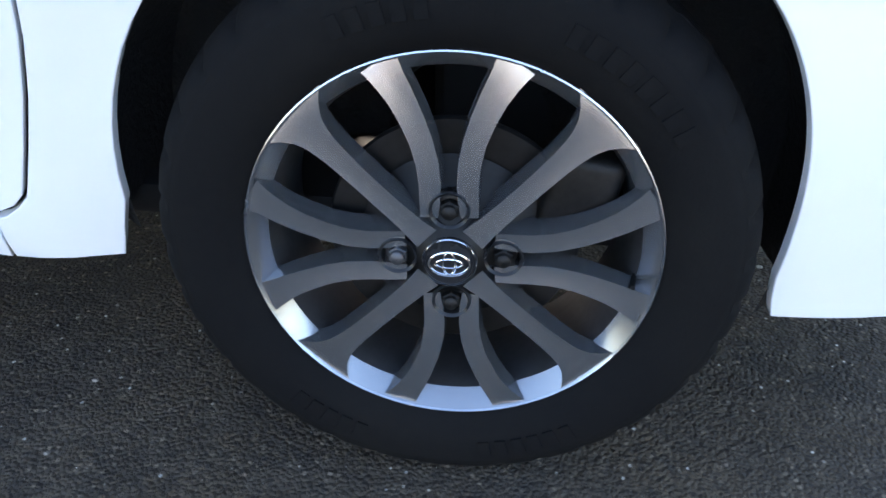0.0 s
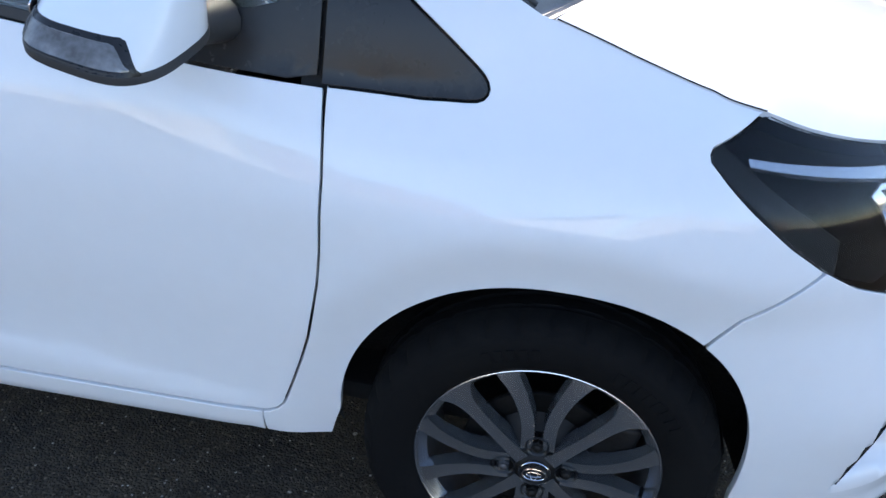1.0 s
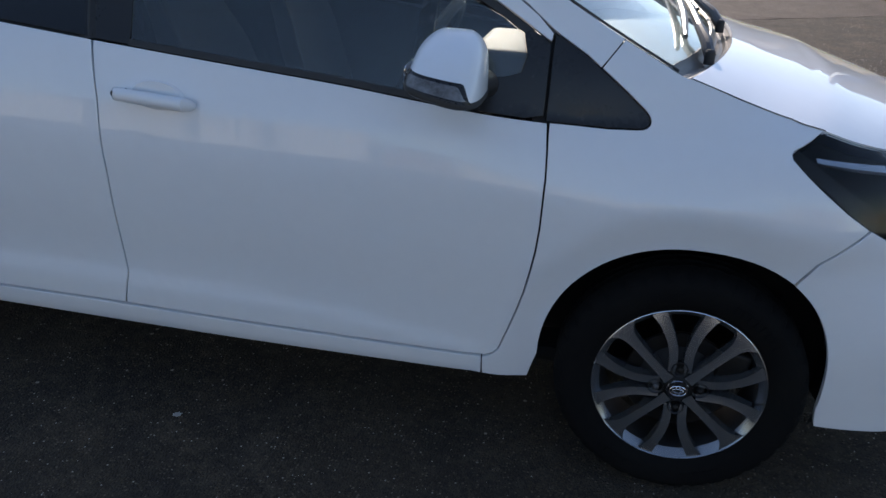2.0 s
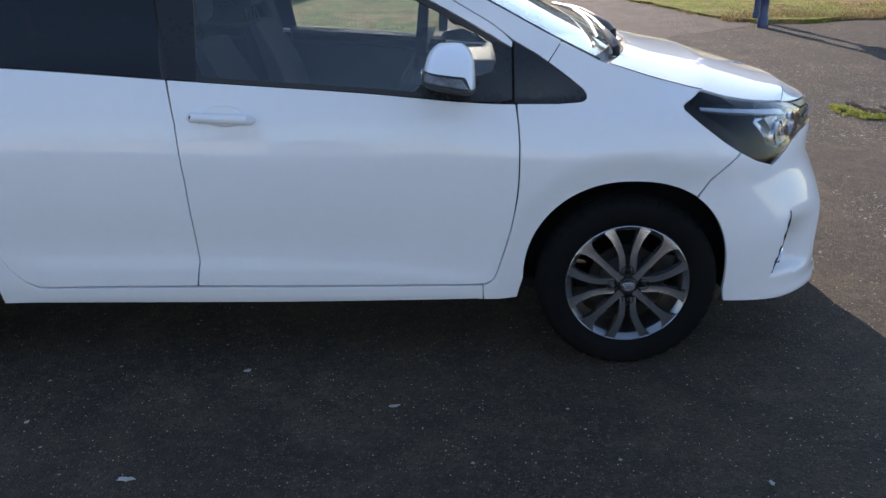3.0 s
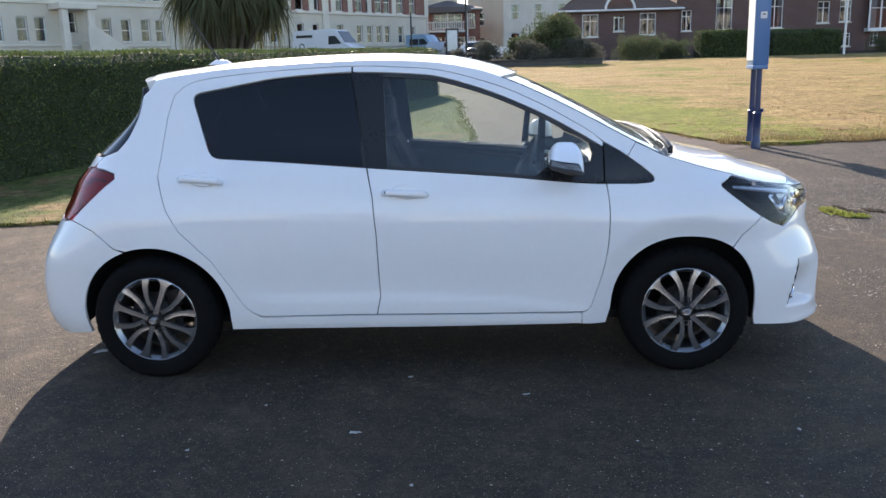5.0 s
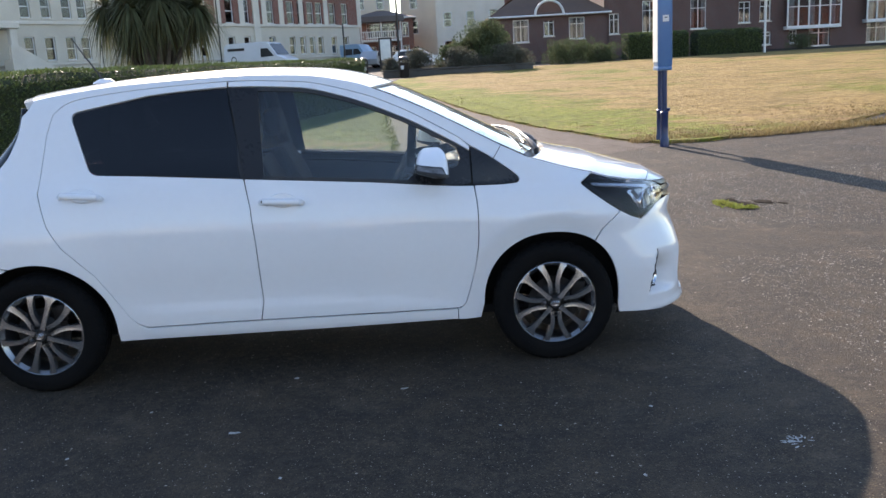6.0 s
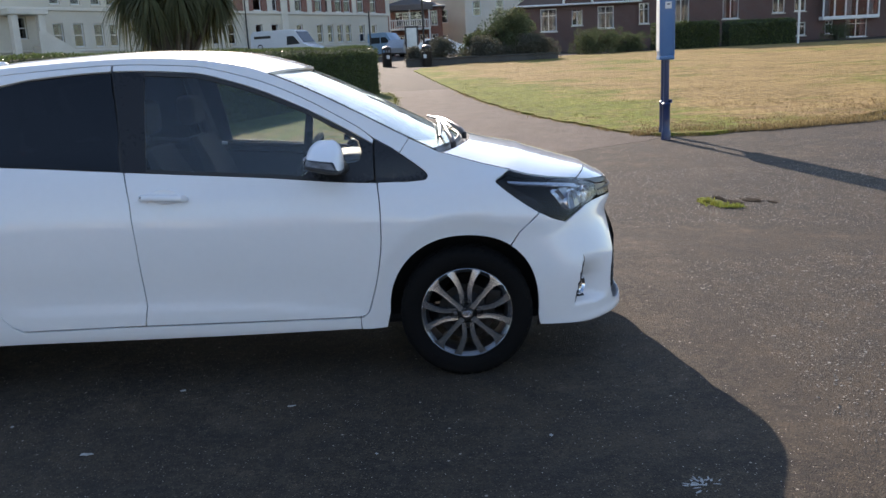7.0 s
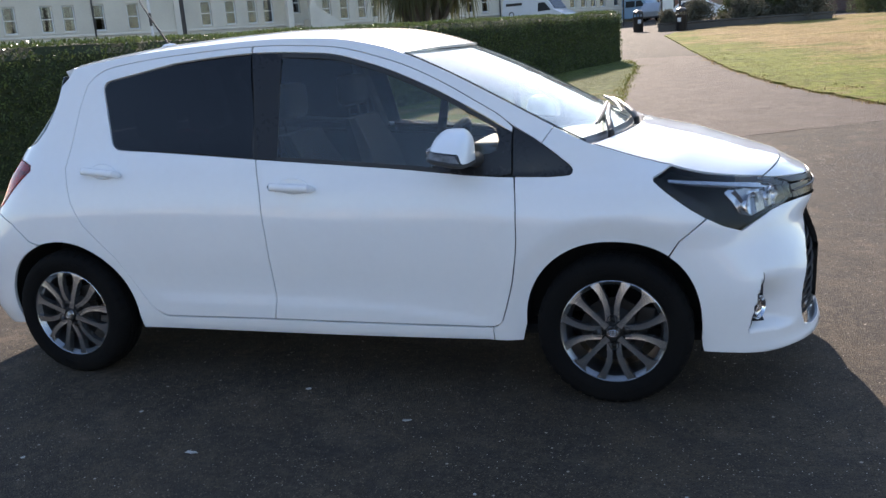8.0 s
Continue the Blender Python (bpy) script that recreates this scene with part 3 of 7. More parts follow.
    bump = [(.258, .646), (.313, .688), (.366, .727), (.43, .693), (.505, .667), (.572, .692), (.66, .716), (.74, .722), (.84, .722), (.945, .716)] + [(GRILLE_EDGE(z), z) for z in (.68, .62, .585, .55, .51, .47, .42, .38, .34, .30, .255)] + [(.86, .235), (1.0, .225), (1.1, .222), (1.1, .178), (.82, .180), (.6, .186), (.45, .200), (.332, .209)]
    low = arch(HUB_F, -84, -143.95)
    bumper = panel("front_bumper", bump + low, PAINT, car, surf=scooped, step=(.012, .018), gap=.0004, **k)
    fog_pocket(bumper, s)
    qp = [(-2.455, .975)] + REAR_GAP[4:11] + along(lambda x: DOOR_BOTTOM(x) - .006, -2.006, -.476) + [(-.476, .225)] + along(SILL_BOTTOM, -.50, -2.12) + [(-2.152, .222)] + arch(HUB_R, 266, 163) + [(-2.622, .641), (-2.672, .690), (-2.727, .728), (-2.82, .758), (-2.905, .772), (-2.85, .815), (-2.74, .890), (-2.645, .962), (-2.66, .987), (-2.75, 1.002), (-2.86, 1.007), (-2.865, 1.03)]
    qp += [(-2.82, 1.058), (-2.70, 1.085), (-2.648, 1.14), (-2.622, 1.2), (-2.585, 1.285), (-2.548, 1.340), (-2.52, 1.368)] + along(RAIL, -2.5, -2.40) + along(RAIL, -2.36, -.222)[0:] + [split_low] + [(-.297, 1.036), (-.374, 1.081)] + along(SEAM, -.40, -2.36) + REAR_GAP[:4]
    panel("body_side", qp, PAINT, car, step=(.035, .03), gap=.0008, **k)
    rb = [(-2.624, .637), (-2.674, .686), (-2.729, .724), (-2.822, .754), (-2.905, .768), (-3.0, .760), (-3.25, .752), (-3.5, .75), (-3.5, .19), (-3.2, .19), (-3.0, .195), (-2.80, .212)] + arch(HUB_R, 76, 160)
    panel("rear_bumper", rb, PAINT, car, step=(.04, .035), gap=0, **k)
    # dark frame seen in the gaps, wheel housings
    back1 = along(lambda x: BELT(x) - .012, -2.2, -.2) + [(.05, .95), (.22, .88), (.40, .76), (.40, .70), (.30, .64), (.235, .60)] + arch(HUB_F, 218, 92, r=ARCH + .012)[1:] + along(lambda x: SILL_BOTTOM(x) + .02, -.40, -2.12) + arch(HUB_R, -92, -212, r=ARCH + .012) + [(-2.70, .72), (-2.68, .95), (-2.5, 1.02)]
    panel("inner_frame", back1, GAP, car, step=(.1, .06), gap=0, depth=.01, lift=-.022, **k)
    panel("inner_frame", along(lambda x: SEAM(x) + .022, -2.33, -.40) + along(lambda x: SEAM(x) - .014, -.40, -2.33), GAP, car, step=(.05, .03), gap=0, depth=.01, lift=-.014, **k)
    panel("inner_frame", [(-.40, .89), (-.335, .89), (-.345, 1.075), (-.405, 1.085)], GAP, car, step=(.03, .04), gap=0, depth=.006, lift=-.016, **k)
    panel("inner_frame", [(-.39, .876), (-.135, .876), (-.128, .912), (-.15, .950), (-.20, .990), (-.29, 1.052), (-.39, 1.095)], GAP, car, step=(.03, .03), gap=0, depth=.004, lift=-.020, **k)
    panel("inner_frame", [(-.290, 1.020), (-.235, 1.000), (-.195, 1.050), (-.240, 1.078)], GAP, car, step=(.03, .03), gap=0, depth=.006, lift=-.012, **k)
    for hub in (HUB_F, HUB_R):
        bm = bmesh.new()
        prof = [(.375, -.72), (.385, -.60), (.37, -.52), (.10, -.50)]
        lip = [side(u, z) + Vector((0, .010, 0)) for u, z in arch(hub, -74, -277, r=ARCH + .003, n=29)]
        rings = [[bm.verts.new((p.x, -s * p.y, p.z)) for p in lip]]
        for r, y in prof:
            ring = []
            for i in range(30):
                a = 74 + 7 * i
                near = (y + .06 * (1 - smooth(85, 130, a)) + .03 * smooth(235, 275, a)) if y < -.7 else y
                ring.append(bm.verts.new((hub + r * math.sin(radians(a)), -s * near, HUB_Z + .004 - r * (.96 if a > 90 else 1) * math.cos(radians(a)))))
            rings.append(ring)
        for a, b in zip(rings, rings[1:]):
            for i in range(len(a) - 1):
                bm.faces.new((a[i], a[i + 1], b[i + 1], b[i]))
        part("wheel_arch_liner", bm, LINER, car)
    headlight(car, s)
    tail_light(car, s)
    door_mirror(front, s)


def handle(door, u0, u1, zc, tilt, s):
    """A body-coloured pull handle over a scooped recess."""
    def pt(u, dz, out):
        z = zc + (u - u0) * tilt + dz
        p = side(u, z) + normal_of(side, u, z) * out
        return Vector((p.x, -s * p.y, p.z)) if s > 0 else p
    bm = bmesh.new()
    n, rings = 22, []
    for i in range(n + 1):
        t = i / n
        u = u0 + (u1 - u0) * t
        end = min(1, (min(t, 1 - t) / .07)) ** .5
        out = .010 + .026 * smooth(0, .16, t) * smooth(0, .10, 1 - t)
        h = .0145 * (.35 + .65 * end)
        th = .013 * (.4 + .6 * end)
        rings.append([bm.verts.new(pt(u, h * math.cos(a), out + th * math.sin(a) * (1 if math.sin(a) > 0 else .7))) for a in [2 * math.pi * q / 12 for q in range(12)]])
    for a, b in zip(rings, rings[1:]):
        for q in range(12):
            bm.faces.new((a[q], a[(q + 1) % 12], b[(q + 1) % 12], b[q]))
    bm.faces.new(rings[0])
    bm.faces.new(rings[-1])
    h = part("handle", bm, PAINT, door)
    bm = bmesh.new()
    cu = u0 + (u1 - u0) * .52
    rows = []
    for r, out in ((1.15, .0008), (1.0, .0058), (.93, .0052), (.6, .0018), (.2, .0012)):
        rows.append([bm.verts.new(pt(cu + .062 * r * math.cos(a), .011 + .029 * r * math.sin(a), out)) for a in [2 * math.pi * q / 28 for q in range(28)]])
    for a, b in zip(rows, rows[1:]):
        for q in range(28):
            bm.faces.new((a[q], a[(q + 1) % 28], b[(q + 1) % 28], b[q]))
    bm.faces.new(rows[-1])
    part("recess_cup", bm, PAINT, door)
    if u0 > -2:
        bm = bmesh.new()
        c = pt(u0 + .022, 0, .0375)
        lathe(bm, [(0.0005, -.002), (.0055, -.002), (.0065, 0), (.0065, .006)], 16, "y", m=Matrix.Translation(c) if s < 0 else Matrix.Translation(c) @ pose(0, 0, 0, 0, 0, 180))
        part("keyhole", bm, STEEL, h, "round steel keyhole")
        bm = bmesh.new()
        a = [pt(u0 + .041, .0145 * math.cos(t), .012 + .0245 * max(0, math.sin(t)) + .0006) for t in [math.pi * q / 8 for q in range(9)]]
        tube(bm, a, .0011, 6)
        part("cap_joint", bm, GAP, h)


def scoop_edge(z):
    return .500 + .27 * (min(max(z, .28), .50) - .28)


def scooped(u, z):
    """The bumper's surface with the scoop that drops away ahead of the fog lamp."""
    p = side(u, z)
    e = scoop_edge(z)
    d = .080 * (1 - smooth(.36, .52, z)) * smooth(.272, .31, z) * smooth(e, e + .012, u) * (1 - smooth(e + .04, e + .26, u))
    return p - normal_of(side, u, z) * d if d > 1e-6 else p


def fog_pocket(bumper, s):
    """The dark pocket under the bumper's edge with its round fog lamp."""
    def pt(u, z, out=0, f=scooped):
        p = f(u, z) + normal_of(side, u, z) * out
        return Vector((p.x, -p.y, p.z)) if s > 0 else p
    bm = bmesh.new()
    rows = []
    for i in range(15):
        z = .296 + .214 * i / 14
        e, w = scoop_edge(z), .080 * (1 - smooth(.34, .50, z))
        t = 1 - smooth(.43, .512, z)
        rows.append([bm.verts.new(pt(e + q * t, z, o)) for q, o in ((.0005, .001), (.004, .003), (.008, .004), (.012, .004), (.016 + w * .5, .003), (.018 + w, .0015))])
    for a, b in zip(rows, rows[1:]):
        for i in range(5):
            bm.faces.new((a[i], a[i + 1], b[i + 1], b[i]))
    part("fog_pocket", bm, BLACK_TRIM, bumper, "black fog lamp pocket")
    c = pt(.566, .360, -.042, side)
    n = Vector((.86, -.51 if s < 0 else .51, 0))
    m = Matrix.Translation(c) @ n.to_track_quat("Y", "Z").to_matrix().to_4x4()
    bm = bmesh.new()
    lathe(bm, [(.040, -.03), (.045, -.012), (.046, .004), (.042, .007), (.038, .001), (.033, -.008)], 28, "y", m=m)
    lamp = part("fog_lamp", bm, CHROME, bumper, "round fog lamp with a chrome ring")
    bm = bmesh.new()
    lathe(bm, [(.001, .004), (.017, .003), (.031, -.001), (.037, -.006)], 24, "y", m=m)
    part("lamp_lens", bm, CLEAR_GLASS, lamp)
    bm = bmesh.new()
    lathe(bm, [(.001, -.010), (.015, -.012), (.030, -.009)], 24, "y", m=m)
    part("lamp_bowl", bm, CHROME, lamp)


HEADLIGHT = [(.158, .876), (.162, .884), (.176, .890), (.225, .904), (.280, .916), (.30, .915), (.40, .892), (.52, .866), (.66, .840), (.74, .822), (.80, .790), (.80, .735), (.74, .722), (.66, .716), (.572, .692), (.505, .667), (.43, .693), (.366, .727), (.302, .769), (.235, .819), (.178, .858), (.162, .868)]


def headlight(car, s):
    k = dict(left=s > 0)

    def pt(u, z, out=0):
        p = side(u, z) + normal_of(side, u, z) * out
        return Vector((p.x, -p.y, p.z)) if s > 0 else p
    lamp = panel("headlight", HEADLIGHT, CLEAR_GLASS, car, step=(.03, .02), gap=.001, depth=.004, lift=-.001, back=True, label="dark housed headlight behind a clear cover", **k)
    panel("lamp_housing", HEADLIGHT, LAMP_DARK, lamp, step=(.04, .03), gap=.002, depth=.02, lift=-.034, **k)
    # the pale light strip along the top
    bm = bmesh.new()
    rows = []
    for i in range(25):
        f = i / 24
        u = .235 + .42 * f
        z = .872 - .062 * f + .006 * math.sin(f * 3.1)
        w = .0065 + .0065 * f
        rows.append([bm.verts.new(pt(u, z + w * a, -.012 + b)) for a, b in ((1, -.006), (.7, .002), (-.7, .002), (-1, -.006))])
    for a, b in zip(rows, rows[1:]):
        for i in range(3):
            bm.faces.new((a[i], a[i + 1], b[i + 1], b[i]))
    part("light_strip", bm, LIP, lamp, "pale silver light strip")
    panel("bezel", [(.470, .815), (.52, .838), (.64, .826), (.735, .800), (.735, .738), (.66, .732), (.578, .712), (.520, .730)], CHROME, lamp, step=(.02, .02), gap=.001, depth=.006, lift=-.026, label="bright chrome bezel", **k)
    # two reflector bowls with lenses
    for u, z, r in ((.565, .758, .042), (.685, .770, .038)):
        c = pt(u, z, -.022)
        n = Vector((.86, -.5 if s < 0 else .5, 0)).normalized()
        m = Matrix.Translation(c) @ n.to_track_quat("Y", "Z").to_matrix().to_4x4()
        bm = bmesh.new()
        lathe(bm, [(r, .018), (r * .97, .010), (r * .8, -.006), (r * .5, -.016), (.002, -.020)], 24, "y", m=m)
        bowl = part("reflector", bm, CHROME, lamp, "chrome reflector bowl")
        bm = bmesh.new()
        lathe(bm, [(.001, .004), (r * .3, .002), (r * .5, -.006), (r * .52, -.012)], 20, "y", m=m)
        part("bulb_lens", bm, CLEAR_GLASS, bowl)
    # chrome slats of the reflector
    for u0, u1, z0, z1 in ((.592, .644, .720, .796), (.660, .698, .730, .803), (.555, .603, .801, .836)):
        bm = bmesh.new()
        va = [bm.verts.new(pt(u, z, o)) for u, z, o in ((u0, z0, -.012), (u1, z0 + .006, -.020), (u1 + .006, z1 - .006, -.020), (u0 + .004, z1, -.012))]
        vb = [bm.verts.new(pt(u, z, -.032)) for u, z in ((u0, z0), (u1, z0 + .006), (u1 + .006, z1 - .006), (u0 + .004, z1))]
        bm.faces.new(va)
        for i in range(4):
            bm.faces.new((va[i], vb[i], vb[(i + 1) % 4], va[(i + 1) % 4]))
        part("reflector_slat", bm, SATIN_CHROME, lamp)
    # chrome wedge between
    bm = bmesh.new()
    a = [pt(.515, .815, -.012), pt(.575, .812, -.012), pt(.560, .765, -.014), pt(.545, .735, -.014), pt(.535, .775, -.014)]
    b = [pt(.515, .815, -.028), pt(.575, .812, -.028), pt(.560, .765, -.028), pt(.545, .735, -.028), pt(.535, .775, -.028)]
    va, vb = [bm.verts.new(p) for p in a], [bm.verts.new(p) for p in b]
    bm.faces.new(va)
    for i in range(5):
        bm.faces.new((va[i], vb[i], vb[(i + 1) % 5], va[(i + 1) % 5]))
    part("bezel_wedge", bm, SATIN_CHROME, lamp)


TAIL_LIGHT = [(-2.645, .962), (-2.66, .985), (-2.75, 1.0), (-2.9, 1.005), (-3.12, .99), (-3.12, .80), (-3.0, .768), (-2.93, .770), (-2.85, .815), (-2.74, .890)]


def tail_light(car, s):
    lamp = panel("tail_light", TAIL_LIGHT, SMOKED, car, step=(.03, .03), gap=.001, depth=.004, lift=.004, back=True, left=s > 0, label="red wraparound tail light")
    panel("lamp_housing", TAIL_LIGHT, RED_INNER, lamp, step=(.04, .04), gap=.003, depth=.02, lift=-.018, left=s > 0)
    def pt(u, z, out=0):
        p = side(u, z) + normal_of(side, u, z) * out
        return Vector((p.x, -p.y, p.z)) if s > 0 else p
    bm = bmesh.new()
    tube(bm, [pt(-2.72, .955, -.010), pt(-2.85, .965, -.010), pt(-2.92, .90, -.010), pt(-2.88, .80, -.010)], .007, 8)
    part("light_strip", bm, SMOKED, lamp)


def door_mirror(door, s):
    """Body-coloured mirror cap on a black foot, with a clear indicator strip."""
    def place(p):
        return Vector((p[0], p[1] if s < 0 else -p[1], p[2]))
    sp = lambda v, e: math.copysign(abs(v) ** e, v)

    def shell_point(a, h, grow=0.0):
        """A point of the housing: a turns round it (0 ahead, 270 degrees outboard), h climbs from its seam to its crown."""
        close = (1 - max(0.0, (h - .50) / .50) ** 2.4) ** .5 if h < 1 else 0.0
        rear, ahead = -.648 + .022 * h, -.490 - .016 * h * h
        out, inner = -.992 + .135 * h ** 1.3, -.756 - .006 * h
        x = (rear + ahead) / 2 + ((ahead - rear) / 2 * (.35 + .65 * close if close else 0) + grow) * sp(math.cos(a), .62)
        y = (out + inner) / 2 + ((inner - out) / 2 * close + grow) * sp(math.sin(a), .66)
        z = .991 + .104 * h - .20 * (x + .575) * max(0.0, 1 - h)
        return x, y, z
    nu, nv = 40, 18
    bm = bmesh.new()
    rings = [[bm.verts.new(place(shell_point(2 * math.pi * j / nu, 1 - (1 - i / nv) ** 1.6))) for j in range(nu)] for i in range(nv + 1)]
    for a, b in zip(rings, rings[1:]):
        for j in range(nu):
            bm.faces.new((a[j], a[(j + 1) % nu], b[(j + 1) % nu], b[j]))
    bmesh.ops.remove_doubles(bm, verts=bm.verts, dist=1e-5)
    cap = part("door_mirror", bm, PAINT, door, "white door mirror on a black foot", 60)
    # the dark tray under the cap
    bm = bmesh.new()
    rings = []
    for shrink_by, drop in ((.0, .003), (.0015, -.002), (.001, -.009), (-.008, -.015), (-.030, -.019), (-.060, -.021)):
        ring = []
        for j in range(nu):
            x, y, z = shell_point(2 * math.pi * j / nu, 0, shrink_by)
            ring.append(bm.verts.new(place((x, y, z + drop))))
        rings.append(ring)
    for a, b in zip(rings, rings[1:]):
        for j in range(nu):
            bm.faces.new((a[j], a[(j + 1) % nu], b[(j + 1) % nu], b[j]))
    bm.faces.new(rings[-1])
    foot = part("mirror_foot", bm, MATT_TRIM, cap)
    bm = bmesh.new()
    tube(bm, [place((-.560, -.85, .974)), place((-.535, -.79, .968)), place((-.515, -.715, .962))], [.024, .022, .032], 12)
    part("mirror_arm", bm, MATT_TRIM, foot)
    # indicator round the outboard front corner: a clear lens in a dark surround
    for name, a0, a1, low, tall, grow, mat, label in (("indicator_surround", 196, 318, .0, .30, .0010, BLACK_TRIM, ""), ("indicator", 205, 306, .05, .20, .0022, AMBER, "clear ribbed indicator strip")):
        bm = bmesh.new()
        rows = []
        for i in range(25):
            f = i / 24
            top = tall * (1 - smooth(.80, 1.0, f) * .92)
            rows.append([bm.verts.new(place(shell_point(radians(a0 + (a1 - a0) * f), low + top * q, grow + (.0008 * (i % 2) if name == "indicator" and q in (.33, .66) else 0)))) for q in (0, .33, .66, 1)])
        for a, b in zip(rows, rows[1:]):
            for i in range(3):
                bm.faces.new((a[i], a[i + 1], b[i + 1], b[i]))
        r = bmesh.ops.extrude_face_region(bm, geom=bm.faces[:])
        bmesh.ops.translate(bm, verts=[v for v in r["geom"] if isinstance(v, bmesh.types.BMVert)], vec=place((.0012, .0025, 0)))
        part(name, bm, mat, cap, label)
    bm = bmesh.new()
    f = bm.faces.new([bm.verts.new(place((-.6450, -.872 + .058 * sp(math.cos(t), .6), 1.022 + .013 * sp(math.sin(t), .6)))) for t in [2 * math.pi * i / 24 for i in range(24)]])
    r = bmesh.ops.extrude_face_region(bm, geom=[f])
    bmesh.ops.translate(bm, verts=[v for v in r["geom"] if isinstance(v, bmesh.types.BMVert)], vec=(-.002, 0, 0))
    part("mirror_glass", bm, MIRROR, cap)


def edge_row(f, u, bow, crown, lift=0):
    return side(u, f(u)) + Vector((0, 0, lift)), bow, crown


def build_top(car):
    us = [-.12 - .0292 * i for i in range(26)]
    bow_at = curve([(-.86, .10), (-.6, .09), (-.35, .10), (-.12, .120)])
    rows = [edge_row(RAIL, u, bow_at(u), .004) for u in us]
    across([(p + Vector((0, .006, -.003)), b, c) for p, b, c in rows], "windscreen", SCREEN_GLASS, car, 28, thick=.005, label="sunlit dusty windscreen").visible_shadow = False
    crown_at = curve([(-2.62, .030), (-2.2, .032), (-1.5, .033), (-1.1, .034), (-.84, .010)])
    bow_r = curve([(-2.52, -.10), (-2.38, -.02), (-2.2, 0), (-1.3, .0), (-1.05, .05), (-.845, .10)])
    us = [-.846 - .0437 * i for i in range(39)]
    across([edge_row(RAIL, u, bow_r(u), crown_at(u) + .006) for u in us], "roof", PAINT, car, 36, thick=.012, power=3.2)
    across([edge_row(RAIL, u, bow_r(u), crown_at(u) - .004, -.035) for u in us[1:-1]], "headlining", GREY_LINING, car, 16, thick=.01)
    bow_h = curve([(-.08, .130), (.2, .095), (.6, .070), (.69, .082), (.85, .040), (.98, .008)])
    crown_h = curve([(-.08, .012), (.15, .034), (.4, .042), (.7, .024), (.9, .006), (.98, .0)])
    us = [-.072 + .0305 * i for i in range(26)]
    across([edge_row(HOODZ, u, bow_h(u), crown_h(u), -.001) for u in us], "bonnet", PAINT, car, 40, thick=.010, power=3.0)
    us = [.697 + .0281 * i for i in range(11)]
    across([edge_row(HOODZ, u, bow_h(u), crown_h(u), -.004) for u in us], "nose_panel", PAINT, car, 32, thick=.010, power=3.0)
    across([edge_row(HOODZ, u, bow_h(u), crown_h(u), -.016) for u in (.66, .69, .72)], "bonnet_seal", GAP, car, 32, thick=.004, power=3.0)
    # seam between wing and bonnet
    for s in (-1, 1):
        bm = bmesh.new()
        pts = [side(u, HOODZ(u)) for u in [-.07 + .018 * i for i in range(21)]]
        tube(bm, [(p.x, s * abs(p.y), p.z) for p in pts], .0013, 6)
        part("bonnet_seal", bm, GAP, car)
    # scuttle: the plastic trough between glass and bonnet
    rows = []
    p0, p1 = side(-.12, RAIL(-.12)) + Vector((0, .004, .001)), side(-.076, HOODZ(-.076)) + Vector((0, .004, -.003))
    for i in range(11):
        f = i / 10
        dip = -.022 * math.sin(f * math.pi) + (.006 if i in (3, 7) else 0)
        rows.append((p0.lerp(p1, f) + Vector((0, 0, dip * .4)), .120 + .016 * f, .004 + dip))
    across(rows, "scuttle", SCUTTLE, car, 28, thick=.01, label="grey plastic scuttle trough under the wipers")
    # wipers: a stout lever from each pivot, a thin arm and a blade that lies on the foot of the glass
    for y0, y1 in ((-.47, .14), (.02, .50)):
        def on_glass(y, up):
            k = 1 - abs(y / .668) ** 2.2
            x = -.12 + .120 * k - up
            return Vector((x, y, RAIL(-.12 - up) + .006))
        pivot = on_glass(y0, -.030) + Vector((0, 0, .006))
        elbow = on_glass(y0 + .12, .022) + Vector((0, 0, .026))
        tip = on_glass(y1 - .16, .085) + Vector((0, 0, .024))
        bm = bmesh.new()
        tube(bm, [pivot, pivot.lerp(elbow, .35) + Vector((0, 0, .008)), elbow], [.014, .015, .012], 10)
        tube(bm, [elbow, elbow.lerp(tip, .5) + Vector((0, 0, .006)), tip], [.011, .009, .007], 8)
        arm = part("wiper", bm, SCUTTLE, car, "weathered black wiper arm resting on the glass")
        bm = bmesh.new()
        a, b = on_glass(y0 + .02, .036), on_glass(y1, .110)
        tube(bm, [a + Vector((0, 0, .010)), a.lerp(b, .33) + Vector((.008, 0, .018)), a.lerp(b, .66) + Vector((.008, 0, .018)), b + Vector((0, 0, .010))], [.006, .0105, .0105, .006], 8)
        part("wiper_blade", bm, SCUTTLE, arm)
        bm = bmesh.new()
        lathe(bm, [(.001, .016), (.008, .015), (.012, .010), (.013, -.02)], 16, "z", m=Matrix.Translation(pivot))
        part("wiper_pivot", bm, MATT_TRIM, arm)
    # black seal along both edges of the windscreen
    for s in (-1, 1):
        bm = bmesh.new()
        pts = [side(u, RAIL(u)) for u in [-.10 - .037 * i for i in range(21)]]
        tube(bm, [(p.x, s * (abs(p.y) - .014), p.z + .000) for p in pts], .0035, 8)
        part("screen_seal", bm, MATT_TRIM, car)
    # aerial
    bm = bmesh.new()
    lathe(bm, [(.001, .020), (.012, .018), (.024, .006), (.030, 0)], 18, "z", m=pose(-2.34, 0, 1.478) @ Matrix.Diagonal((2.4, 1, 1.3, 1)))
    base = part("aerial", bm, PAINT, car, "short roof aerial on a white foot")
    bm = bmesh.new()
    tube(bm, [(-2.34, 0, 1.487), (-2.45, 0, 1.66), (-2.49, 0, 1.73)], [.006, .004, .003], 8)
    part("aerial_rod", bm, MATT_TRIM, base)
